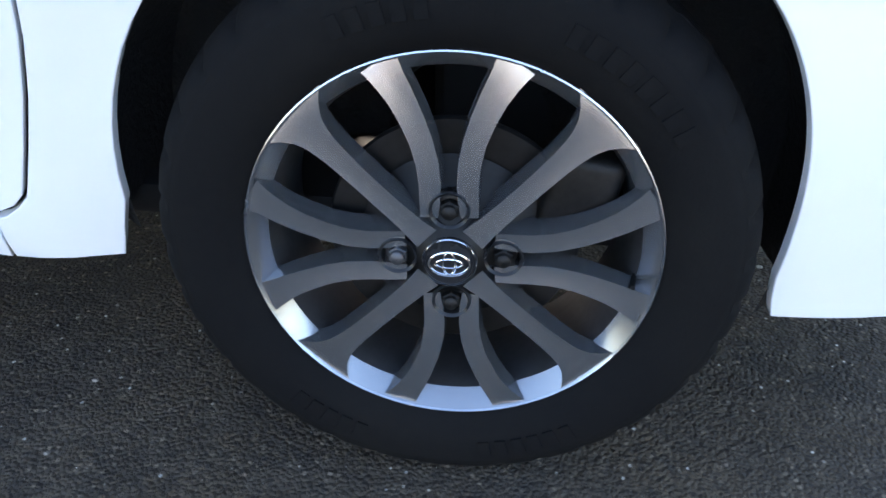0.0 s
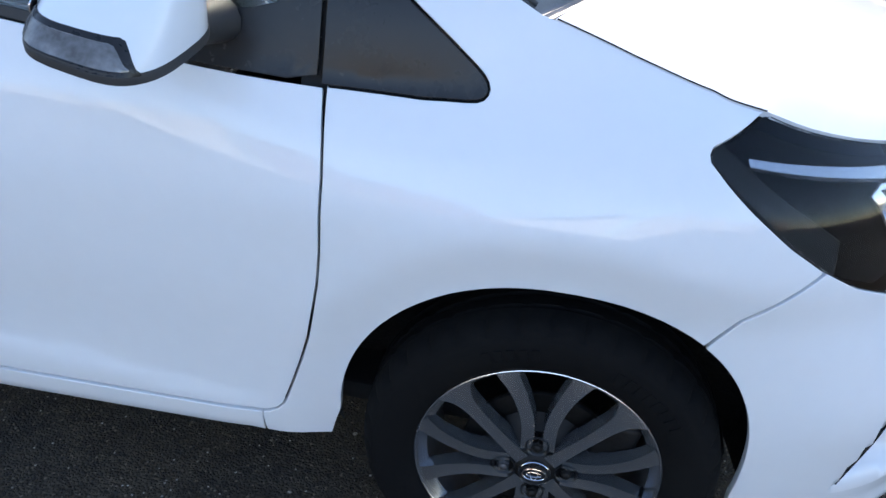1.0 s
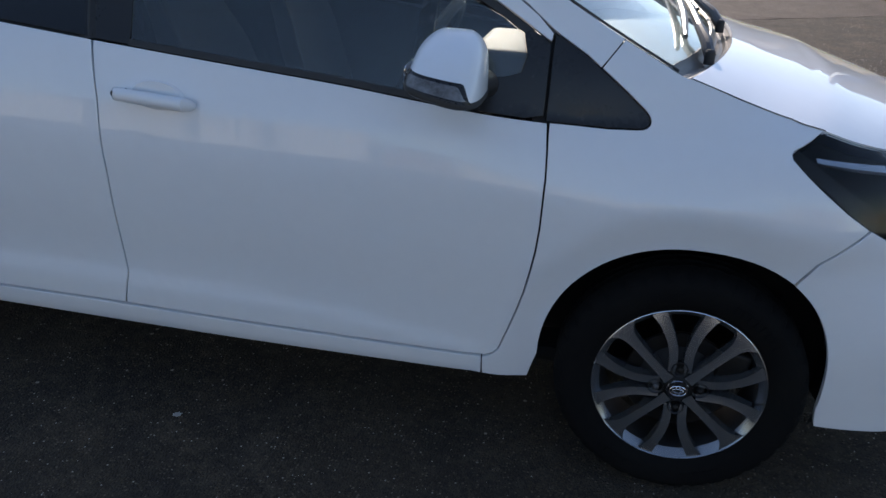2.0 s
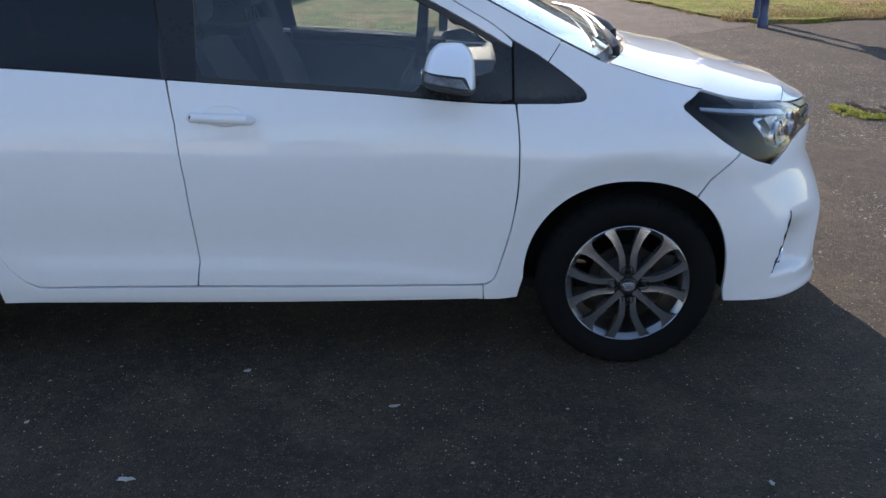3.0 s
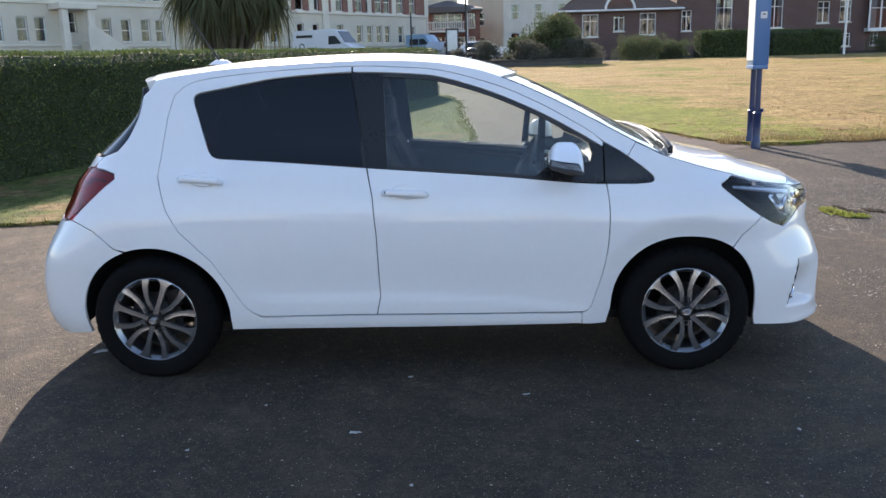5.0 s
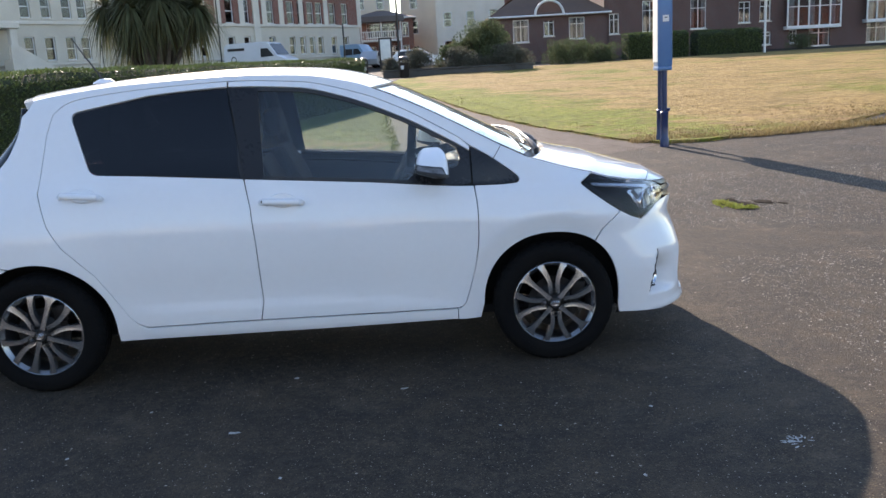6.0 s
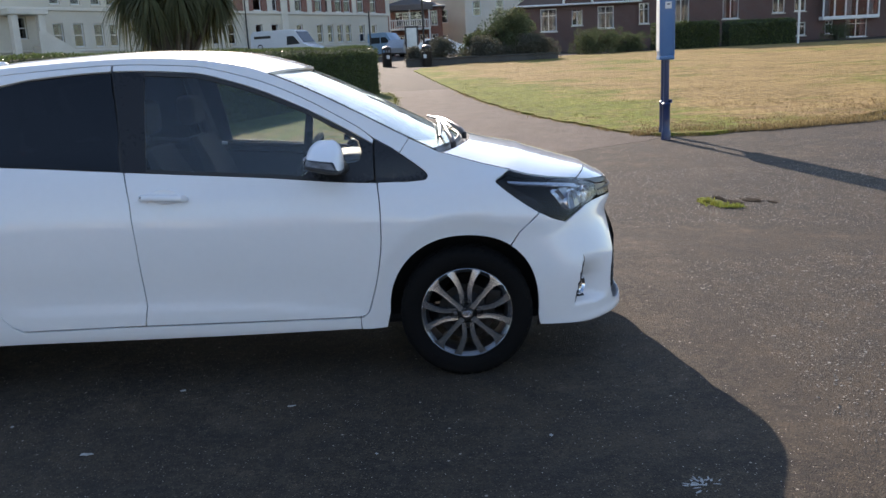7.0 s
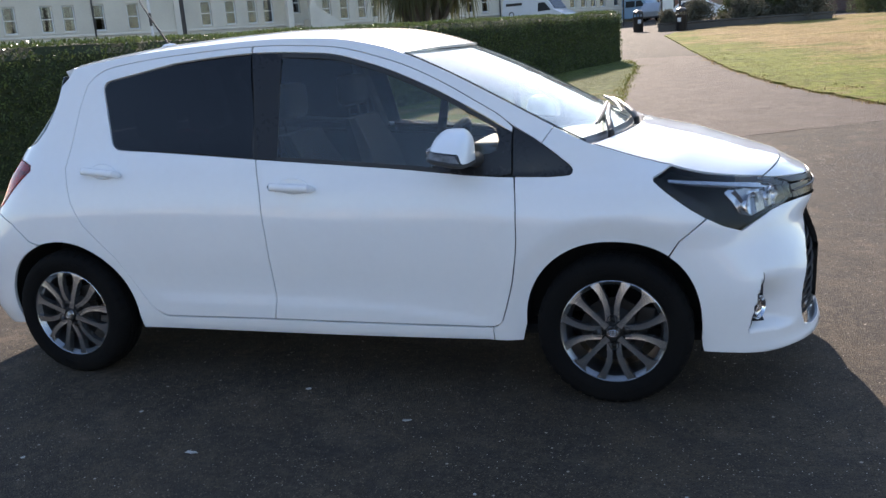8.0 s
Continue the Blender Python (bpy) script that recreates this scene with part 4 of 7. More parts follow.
    # tailgate, rear glass, spoiler
    for s in (-1, 1):
        panel("tailgate_edge", [(-2.53, 1.378), (-2.553, 1.345), (-2.590, 1.288), (-2.627, 1.202), (-2.653, 1.143), (-2.705, 1.090), (-2.822, 1.064), (-3.5, 1.06), (-3.5, 1.383)], DARK_PANE, car, step=(.05, .05), gap=.002, depth=.01, lift=-.003, left=s > 0, label="dark tailgate glass")
        panel("tailgate", [(-2.870, 1.03), (-2.9, 1.009), (-3.122, .996), (-3.124, .80), (-3.06, .762), (-3.5, .755), (-3.5, 1.055), (-2.83, 1.058)], PAINT, car, step=(.05, .05), gap=.002, left=s > 0)
    rows = []
    for i in range(8):
        f = i / 7
        p = side(-2.50, RAIL(-2.50))
        rows.append((p + Vector((-.045 * f, .0, .004 - .010 * f)), -.10 - .02 * f, .032 - .006 * f))
    across(rows, "roof_spoiler", PAINT, car, 24, thick=.045)
    # nose: upper grille bar, lower intake with ribs
    grille = [(.802, .785), (.88, .777), (1.0, .770), (1.1, .768), (1.1, .722), (.95, .722), (.802, .727)]
    intake = [(.955, .705), (1.1, .708), (1.1, .235), (1.0, .238), (.88, .250)] + [(GRILLE_EDGE(z) - .012, z) for z in (.30, .34, .38, .42, .47, .51, .55, .585, .62, .68)]
    for s in (-1, 1):
        panel("upper_grille", grille, BLACK_TRIM, car, step=(.04, .03), gap=.002, lift=-.004, left=s > 0, label="gloss black upper grille")
        panel("lower_intake", intake, MATT_TRIM, car, step=(.04, .04), gap=.002, lift=-.05, left=s > 0, label="black lower air intake")
        panel("nose_strip", [(.745, .819), (.80, .811), (.88, .802), (.98, .793), (1.1, .788), (1.1, .770), (1.0, .772), (.88, .779), (.81, .787)], BLACK_TRIM, car, step=(.03, .02), gap=.001, left=s > 0)
    for i in range(9):
        z = .285 + .043 * i
        bm = bmesh.new()
        pts = [side(u, z) + Vector((-.030, 0, 0)) for u in [GRILLE_EDGE(z) + .012 + (1.088 - GRILLE_EDGE(z)) * j / 10 for j in range(11)]]
        pts = pts + [Vector((p.x, -p.y, p.z)) for p in reversed(pts[:-1])]
        tube(bm, pts, .006, 6)
        part("intake_rib", bm, GAP, car)
    bm = bmesh.new()
    pts = [side(u, .752 + .006 * math.cos(u)) + Vector((.004, 0, 0)) for u in [.80 + .30 * j / 10 for j in range(11)]]
    pts = pts + [Vector((p.x, -p.y, p.z)) for p in reversed(pts[:-1])]
    tube(bm, pts, .004, 8)
    part("grille_bar", bm, ALLOY_DARK, car, "thin dark satin grille bar")


def build_cabin(car):
    bm = bmesh.new()
    box(bm, (-2.75, -.62, .21), (.34, .62, .26), .02)
    box(bm, (.30, -.40, .21), (.62, .40, .26), .02)
    box(bm, (-2.06, -.715, .235), (-.42, .715, .275), .01)
    part("underbody", bm, GAP, car)
    # solid boxes added under the bonnet to stop sunlight leaking into the arches
    bm = bmesh.new()
    box(bm, (-.05, -.50, .25), (.45, .50, .80), .05)
    box(bm, (.44, -.46, .26), (.60, .46, .66), .03)
    part("engine_bay_blocker", bm, GAP, car)
    bm = bmesh.new()
    rows = []
    for i, (x, z) in enumerate(((-.50, .62), (-.545, .78), (-.53, .88), (-.45, .945), (-.30, .975), (-.10, .965), (.03, .94), (.02, .82))):
        rows.append([bm.verts.new((x + .06 * (1 - (y / .7) ** 2) * (1 if x > -.2 else -.2), y, z - .02 * (abs(y) / .7) ** 3)) for y in [-.68 + 1.36 * j / 12 for j in range(13)]])
    for a, b in zip(rows, rows[1:]):
        for j in range(12):
            bm.faces.new((a[j], a[j + 1], b[j + 1], b[j]))
    dash = part("dashboard", bm, DASH, car, "grey moulded dashboard")
    bm = bmesh.new()
    box(bm, (-.60, -.55, .93), (-.42, -.20, 1.005), .03, 3)
    part("instrument_hood", bm, DARK_INSIDE, dash)
    bm = bmesh.new()
    box(bm, (-.62, -.11, .70), (-.50, .11, .93), .02)
    part("centre_stack", bm, BLACK_TRIM, dash)
    bm = bmesh.new()
    box(bm, (-1.5, -.10, .25), (-.5, .10, .52), .04)
    part("centre_console", bm, DARK_INSIDE, car)
    # steering wheel in front of the right-hand seat
    m = pose(-.74, -.37, .92, 0, -63, 0)
    bm = bmesh.new()
    ring = [m @ Vector((.18 * math.cos(a), .18 * math.sin(a), 0)) for a in [2 * math.pi * i / 36 for i in range(37)]]
    tube(bm, ring, .015, 10, cap=False)
    wheel = part("steering_wheel", bm, DARK_INSIDE, car, "black three-spoke steering wheel")
    bm = bmesh.new()
    lathe(bm, [(.001, .022), (.045, .018), (.062, .004), (.05, -.03), (.02, -.2)], 24, "z", m=m)
    part("wheel_hub", bm, DARK_INSIDE, wheel)
    for a in (0, 130, 230):
        bm = bmesh.new()
        d = Vector((math.cos(radians(a + 90)), math.sin(radians(a + 90)), 0))
        tube(bm, [m @ (d * .05), m @ (d * .12), m @ (d * .175)], [.018, .012, .010], 8)
        part("wheel_spoke", bm, LIP, wheel)
    for y, x in ((-.36, -1.40), (.36, -1.40)):
        seat(car, x, y, True)
    for y in (-.42, .0, .42):
        seat(car, -2.12, y, False)
    # solid box added inside the tail to stop light leaking through
    bm = bmesh.new()
    box(bm, (-2.95, -.50, .25), (-2.35, .50, .92), .05)
    part("luggage_bay_blocker", bm, DARK_INSIDE, car)
    for s in (-1, 1):
        # inner pillars close the roof side
        bm = bmesh.new()
        pts = [side(u, (SEAM(u) + RAIL(u)) / 2 - .012) for u in [-.30 - .1 * i for i in range(22)]]
        pts = [Vector((p.x, -s * (p.y + .045), p.z - .02)) * 1 for p in pts]
        pts = [Vector((p.x, s * abs(p.y), p.z)) for p in pts]
        tube(bm, pts, .026, 8)
        part("inner_rail", bm, DARK_INSIDE, car)
        for u0, z0, u1, z1 in ((-1.48, .97, -1.54, 1.42), (-2.38, 1.0, -2.36, 1.36)):
            bm = bmesh.new()
            a, b = side(u0, z0), side(u1, z1)
            tube(bm, [(a.x, s * (abs(a.y) - .06), a.z), ((a.x + b.x) / 2, s * ((abs(a.y) + abs(b.y)) / 2 - .055), (a.z + b.z) / 2), (b.x, s * (abs(b.y) - .05), b.z)], [.05, .045, .04], 8)
            part("inner_pillar", bm, DARK_INSIDE, car)
        bm = bmesh.new()
        tube(bm, [(-1.52, s * .56, 1.25), (-1.48, s * .58, 1.05), (-1.42, s * .58, .80)], .020, 6)
        part("seat_belt", bm, FABRIC, car)


def seat(car, x, y, front):
    """A padded seat with bolsters, headrest and chromed posts."""
    w = .24 if front else .20
    bm = bmesh.new()
    lean = -.30 if front else -.26
    rows = []
    for i in range(12):
        f = i / 11
        z = .48 + .58 * f if front else .48 + .52 * f
        xb = x + .12 + lean * (z - .48)
        ww = w * (1 - .22 * smooth(.55, 1, f))
        t = .075 * (1 - .5 * smooth(.7, 1, f))
        rows.append([bm.verts.new((xb + dx * t, y + dy * ww, z)) for dx, dy in ((.55, -.55), (.9, -.85), (.3, -1.05), (-.8, -.8), (-1, 0), (-.8, .8), (.3, 1.05), (.9, .85), (.55, .55))])
    for a, b in zip(rows, rows[1:]):
        for j in range(9):
            bm.faces.new((a[j], a[(j + 1) % 9], b[(j + 1) % 9], b[j]))
    bm.faces.new(rows[0])
    bm.faces.new(rows[-1])
    thing = part("front_seat" if front else "rear_seat", bm, FABRIC, car, "charcoal fabric car seat")
    bm = bmesh.new()
    box(bm, (x + .05, y - w, .32), (x + .55, y + w, .50), .05, 3)
    part("seat_cushion", bm, FABRIC, thing)
    top = 1.06 if front else 1.0
    xt = x + .12 + lean * (top - .48)
    bm = bmesh.new()
    box(bm, (xt - .09, y - .12, top + .06), (xt + .01, y + .12, top + .22), .04, 4)
    part("headrest", bm, FABRIC, thing)
    for d in (-.06, .06):
        bm = bmesh.new()
        tube(bm, [(xt - .03, y + d, top - .02), (xt - .045, y + d, top + .08)], .006, 8)
        part("headrest_post", bm, STEEL, thing, "steel headrest post")


def spoke_mesh(path, width, name, mat, parent, deep=.034, dish=0.0):
    """One spoke of the rim: a bar with a flat, slightly hollow face, a crisp bevel and sides that slope inward to the barrel.
    dish: how much deeper one edge of the face lies than the other."""
    bm = bmesh.new()
    rows = []
    n = len(path)
    for i, (x, z, y) in enumerate(path):
        a, b = path[max(0, i - 1)], path[min(n - 1, i + 1)]
        t = Vector((b[0] - a[0], b[1] - a[1])).normalized()
        o = Vector((-t.y, t.x))
        w = width[i]
        f = i / (n - 1)
        d2 = deep * (1 - .45 * f)
        prof = ((-1, .0032, d2), (-1, .0020, .012), (-1, .0012, .0032), (-1, -.0016, .0004), (-.5, 0, .0008), (0, 0, .0010), (.5, 0, .0008), (1, -.0016, .0004), (1, .0012, .0032), (1, .0020, .012), (1, .0032, d2))
        rows.append([bm.verts.new((x + o.x * (w * p + math.copysign(e, p)), y + d + dish * p * w, z + o.y * (w * p + math.copysign(e, p)))) for p, e, d in prof])
    for a, b in zip(rows, rows[1:]):
        for j in range(len(a) - 1):
            bm.faces.new((a[j], a[j + 1], b[j + 1], b[j]))
    return part(name, bm, mat, parent, "", 28)


def build_wheel(m):
    """A wheel whose outer face looks towards -y, with its middle at the face of the hub cap."""
    wheel = new("wheel")
    # tyre
    bm = bmesh.new()
    seg = 180
    prof = [(0.198, 0.013), (0.2065, 0.004), (0.217, -0.006), (0.232, -0.0115), (0.25, -0.013), (0.266, -0.011), (0.272, -0.0092), (0.274, -0.007), (0.2765, -0.0066), (0.284, -0.001), (0.291, 0.009), (0.2955, 0.021), (0.298, 0.033), (0.2985, 0.037), (0.2925, 0.039), (0.2925, 0.045), (0.2992, 0.047), (0.2995, 0.067), (0.293, 0.069), (0.293, 0.077), (0.2995, 0.079), (0.2995, 0.1), (0.293, 0.102), (0.293, 0.11), (0.2992, 0.112), (0.2985, 0.118), (0.291, 0.142), (0.27, 0.158), (0.23, 0.16), (0.2, 0.14)]
    rings = []
    for j, (r, y) in enumerate(prof):
        ring = []
        for k in range(seg):
            a = 2 * math.pi * k / seg
            rr = r
            if 9 <= j <= 12 and k % 5 == 0:
                rr -= .006 if j < 12 else .004
            if j in (16, 17, 20, 21) and (k + j) % 6 == 0:
                rr -= .004
            ring.append(bm.verts.new((rr * math.sin(a), y, rr * math.cos(a))))
        rings.append(ring)
    for a, b in zip(rings, rings[1:]):
        for k in range(seg):
            bm.faces.new((a[k], a[(k + 1) % seg], b[(k + 1) % seg], b[k]))
    tyre = part("tyre", bm, RUBBER, wheel, "black road tyre with moulded sidewall", 40)
    # raised plain bars where the sidewall carries moulded lettering
    for a0, count, r in ((-22, 5, .246), (26, 8, .246), (150, 6, .246), (205, 5, .246)):
        for i in range(count):
            a = radians(a0 + i * 4.4)
            bm = bmesh.new()
            box(bm, (-.006, -.0012, -.010), (.006, .0012, .010), 0, 1, Matrix.Translation((r * math.sin(a), -.0132, r * math.cos(a))) @ Matrix.Rotation(a, 4, "Y"))
            part("sidewall_bar", bm, RUBBER, tyre)
    # rim barrel and bright lip
    bm = bmesh.new()
    lathe(bm, [(.1975, .016), (.1992, .008), (.1988, .0025), (.1974, .0018), (.1962, .0040)], 96)
    part("rim_lip", bm, LIP, wheel, "bright machined rim lip")
    bm = bmesh.new()
    lathe(bm, [(.1962, .004), (.1915, .009), (.185, .016), (.180, .022)], 96)
    part("rim_flange", bm, ALLOY, wheel)
    # darker copy of the rim's alloy: the barrel's recess shade is in the colour
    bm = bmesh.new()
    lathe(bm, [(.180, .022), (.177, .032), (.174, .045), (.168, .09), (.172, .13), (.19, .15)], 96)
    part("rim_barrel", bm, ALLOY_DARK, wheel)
    # four-fold set of spokes: a straight one on each diagonal, a bowed pair round each nut
    def pol(r, a, y):
        a = radians(a)
        return r * math.sin(a), r * math.cos(a), y
    for q in range(4):
        base = 90 * q
        rs = [.030, .05, .075, .10, .122, .140, .154, .166, .176, .185, .193, .1965]
        ys = [-.006, -.006, -.005, -.004, -.0025, -.001, .000, .001, .002, .003, .004, .005]
        ws = [.0115, .0092, .0084, .0083, .0087, .0095, .0107, .0130, .0172, .0245, .0340, .0380]
        spoke_mesh([pol(r, base + 45, y) for r, y in zip(rs, ys)], ws, "spoke", ALLOY, wheel)
        for d in (-1, 1):
            angs = [24, 17, 12.6, 11.0, 11.4, 12.8, 14.3, 15.8, 16.9, 17.4]
            rs2 = [.046, .060, .078, .098, .120, .142, .162, .178, .191, .1965]
            ys2 = [-.002, -.003, -.0035, -.003, -.002, -.001, .0005, .002, .004, .005]
            ws2 = [.0065, .0078, .0083, .0085, .0088, .0095, .0106, .0122, .0146, .0160]
            spoke_mesh([pol(r, base + d * a, y) for r, a, y in zip(rs2, angs, ys2)], ws2, "spoke", ALLOY, wheel, .034, .10 * d)
        # lug pocket, nut
        c = Vector(pol(.050, base, 0))
        c = Vector((c.x, 0, c.y))
        mm = Matrix.Translation(c + Vector((0, .003, 0)))
        bm = bmesh.new()
        lathe(bm, [(.0195, -.004), (.0185, -.0075), (.0160, -.005), (.0150, .014), (.001, .014)], 28, "y", m=mm)
        part("nut_pocket", bm, BLACK_TRIM, wheel, "dark nut recess")
        bm = bmesh.new()
        lathe(bm, [(.0125, .014), (.0125, .002), (.0098, .001)], 24, "y", m=mm)
        lathe(bm, [(.0098, .001), (.0098, -.006), (.0088, -.0072), (.0075, -.0075)], 6, "y", m=mm)
        lathe(bm, [(.0075, -.0075), (.0068, -.0115), (.0045, -.0135), (.0005, -.014)], 20, "y", m=mm)
        part("wheel_nut", bm, STEEL if q != 3 else ALLOY_DARK, wheel, "steel wheel nut")
    # hub plate, its shade round the nuts put into the dark steel; cap with plain oval badge
    bm = bmesh.new()
    lathe(bm, [(.090, .036), (.074, .026), (.058, .012), (.048, .007), (.036, .000), (.0262, -.0085)], 48)
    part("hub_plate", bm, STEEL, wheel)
    bm = bmesh.new()
    lathe(bm, [(.0262, .002), (.0262, -.0120), (.0250, -.0128), (.0238, -.0115), (.0225, -.0115), (.0218, -.0126), (.0125, -.0134), (.0005, -.0138)], 48)
    cap = part("hub_cap", bm, BLACK_TRIM, wheel, "dark hub cap with a plain oval badge")
    bm = bmesh.new()
    lathe(bm, [(.0243, -.0122), (.0250, -.0138), (.0257, -.0126)], 48)
    part("cap_ring", bm, CHROME, cap)
    for ax, az, r in ((.0190, .0125, .0014), (.0060, .0118, .0011), (.0125, .0050, .0011)):
        bm = bmesh.new()
        tube(bm, [(ax * math.cos(a), -.0146, az * math.sin(a)) for a in [2 * math.pi * i / 32 for i in range(33)]], r, 8, cap=False)
        part("badge_oval", bm, CHROME, cap, "plain chrome oval badge")
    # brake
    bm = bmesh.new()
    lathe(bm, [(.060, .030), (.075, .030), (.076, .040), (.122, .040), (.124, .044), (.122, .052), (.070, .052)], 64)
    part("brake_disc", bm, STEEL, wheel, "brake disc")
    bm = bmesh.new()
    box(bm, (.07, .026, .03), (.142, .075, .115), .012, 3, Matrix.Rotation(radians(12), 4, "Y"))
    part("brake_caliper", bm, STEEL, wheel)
    bm = bmesh.new()
    lathe(bm, [(.0005, .012), (.056, .012), (.060, .030)], 48)
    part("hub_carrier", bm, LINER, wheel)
    bm = bmesh.new()
    tube(bm, [(.172, .0, -.03), (.178, .035, -.033)], .0025, 6)
    part("valve_stem", bm, RUBBER, wheel)
    for ob in wheel.children_recursive:
        if ob.name.split(".")[0] not in ("tyre", "sidewall_bar"):
            ob.data.transform(Matrix.Diagonal((1.03, 1, 1.03, 1)))
    wheel.matrix_basis = m
    return wheel


car = empty("car", pose(0, 0, 0), "white five-door hatchback parked on asphalt, dark rear glass, unlit lamps", "car")
for s in (-1, 1):
    build_panels(car, s)
build_top(car)
build_cabin(car)
first = build_wheel(pose(HUB_F + .004, -.776, HUB_Z - .005, -1, -2.5, 1))
wheels = [first, copy_thing(first, pose(HUB_R, -.822, HUB_Z - .005, 0, -25, 0)), copy_thing(first, pose(HUB_F, .80, HUB_Z, 0, 11, 180)), copy_thing(first, pose(HUB_R, .80, HUB_Z, 0, 40, 180))]
for w in wheels:
    w.parent = car
    tagged(w, "gunmetal twelve-spoke alloy wheel")
for ob in list(car.children_recursive):
    if ob.name.split(".")[0] in ("headlight", "tail_light", "lamp_lens", "bulb_lens"):
        ob.visible_shadow = False



# ---------------- the green and the park ----------------
def grass_material(name, green, straw, bias):
    m = bpy.data.materials.new(name)
    m.use_nodes = True
    n, l = m.node_tree.nodes, m.node_tree.links
    b = n["Principled BSDF"]
    co = n.new("ShaderNodeTexCoord")
    a, c, d = (n.new("ShaderNodeTexNoise") for _ in range(3))
    for node, s in ((a, .22), (c, 2.2), (d, 45)):
        node.inputs["Scale"].default_value, node.inputs["Detail"].default_value = s, 7
        l.new(co.outputs["Object"], node.inputs["Vector"])
    mp, streak = n.new("ShaderNodeMapping"), n.new("ShaderNodeTexNoise")
    mp.inputs["Scale"].default_value = (.55, .8, 1)
    mp.inputs["Rotation"].default_value = (0, 0, .12)
    streak.inputs["Scale"].default_value, streak.inputs["Detail"].default_value = 1.4, 5
    l.new(co.outputs["Object"], mp.inputs["Vector"])
    l.new(mp.outputs["Vector"], streak.inputs["Vector"])
    both = n.new("ShaderNodeMath")
    both.operation = "MULTIPLY_ADD"
    both.inputs[1].default_value = .75
    l.new(streak.outputs["Fac"], both.inputs[0])
    l.new(a.outputs["Fac"], both.inputs[2])
    less = n.new("ShaderNodeMath")
    less.operation = "SUBTRACT"
    less.inputs[1].default_value = .375
    l.new(both.outputs[0], less.inputs[0])
    add = n.new("ShaderNodeMath")
    add.operation = "MULTIPLY_ADD"
    add.inputs[1].default_value = .5
    l.new(c.outputs["Fac"], add.inputs[0])
    l.new(less.outputs[0], add.inputs[2])
    sep, mr = n.new("ShaderNodeSeparateXYZ"), n.new("ShaderNodeMapRange")
    l.new(co.outputs["Object"], sep.inputs[0])
    # greener towards the path, burnt dry farther out on the green
    edge = n.new("ShaderNodeMapRange")
    slant = n.new("ShaderNodeMath")
    slant.operation = "MULTIPLY_ADD"
    slant.inputs[1].default_value = .22
    l.new(sep.outputs["Y"], slant.inputs[0])
    l.new(sep.outputs["X"], slant.inputs[2])
    edge.inputs["From Min"].default_value, edge.inputs["From Max"].default_value = 4.6, 8.0
    edge.inputs["To Min"].default_value, edge.inputs["To Max"].default_value = -.34, .14
    l.new(slant.outputs[0], edge.inputs["Value"])
    tot = n.new("ShaderNodeMath")
    l.new(add.outputs[0], tot.inputs[0])
    l.new(edge.outputs["Result"], tot.inputs[1])
    mr.inputs["From Min"].default_value, mr.inputs["From Max"].default_value = .60 - bias, .90 - bias
    l.new(tot.outputs[0], mr.inputs["Value"])
    mix = n.new("ShaderNodeMix")
    mix.data_type = "RGBA"
    mix.inputs["A"].default_value, mix.inputs["B"].default_value = (*green, 1), (*straw, 1)
    l.new(mr.outputs["Result"], mix.inputs["Factor"])
    hsv, fr = n.new("ShaderNodeHueSaturation"), n.new("ShaderNodeMapRange")
    fr.inputs["From Min"].default_value, fr.inputs["From Max"].default_value = .3, .7
    fr.inputs["To Min"].default_value, fr.inputs["To Max"].default_value = .55, 1.40
    l.new(d.outputs["Fac"], fr.inputs["Value"])
    clump, cr, times = n.new("ShaderNodeTexNoise"), n.new("ShaderNodeMapRange"), n.new("ShaderNodeMath")
    clump.inputs["Scale"].default_value, clump.inputs["Detail"].default_value = 7, 4
    l.new(co.outputs["Object"], clump.inputs["Vector"])
    cr.inputs["From Min"].default_value, cr.inputs["From Max"].default_value = .35, .65
    cr.inputs["To Min"].default_value, cr.inputs["To Max"].default_value = .68, 1.25
    l.new(clump.outputs["Fac"], cr.inputs["Value"])
    times.operation = "MULTIPLY"
    l.new(fr.outputs["Result"], times.inputs[0])
    l.new(cr.outputs["Result"], times.inputs[1])
    band, bands = n.new("ShaderNodeMapRange"), n.new("ShaderNodeMath")
    band.inputs["From Min"].default_value, band.inputs["From Max"].default_value = .36, .64
    band.inputs["To Min"].default_value, band.inputs["To Max"].default_value = .84, 1.14
    l.new(streak.outputs["Fac"], band.inputs["Value"])
    bands.operation = "MULTIPLY"
    l.new(times.outputs[0], bands.inputs[0])
    l.new(band.outputs["Result"], bands.inputs[1])
    l.new(bands.outputs[0], hsv.inputs["Value"])
    # worn reddish earth shows through near the front margin
    bare, spot, worn = n.new("ShaderNodeMapRange"), n.new("ShaderNodeMapRange"), n.new("ShaderNodeMath")
    for node, lo, hi, src in ((bare, 13.0, 9.0, sep.outputs["Y"]), (spot, .46, .58, c.outputs["Fac"])):
        node.inputs["From Min"].default_value, node.inputs["From Max"].default_value = lo, hi
        node.inputs["To Max"].default_value = .8
        l.new(src, node.inputs["Value"])
    worn.operation = "MULTIPLY"
    l.new(bare.outputs["Result"], worn.inputs[0])
    l.new(spot.outputs["Result"], worn.inputs[1])
    earth = n.new("ShaderNodeMix")
    earth.data_type = "RGBA"
    earth.inputs["B"].default_value = (.26, .155, .080, 1)
    l.new(worn.outputs[0], earth.inputs["Factor"])
    l.new(mix.outputs["Result"], earth.inputs["A"])
    l.new(earth.outputs["Result"], hsv.inputs["Color"])
    l.new(hsv.outputs["Color"], b.inputs["Base Color"])
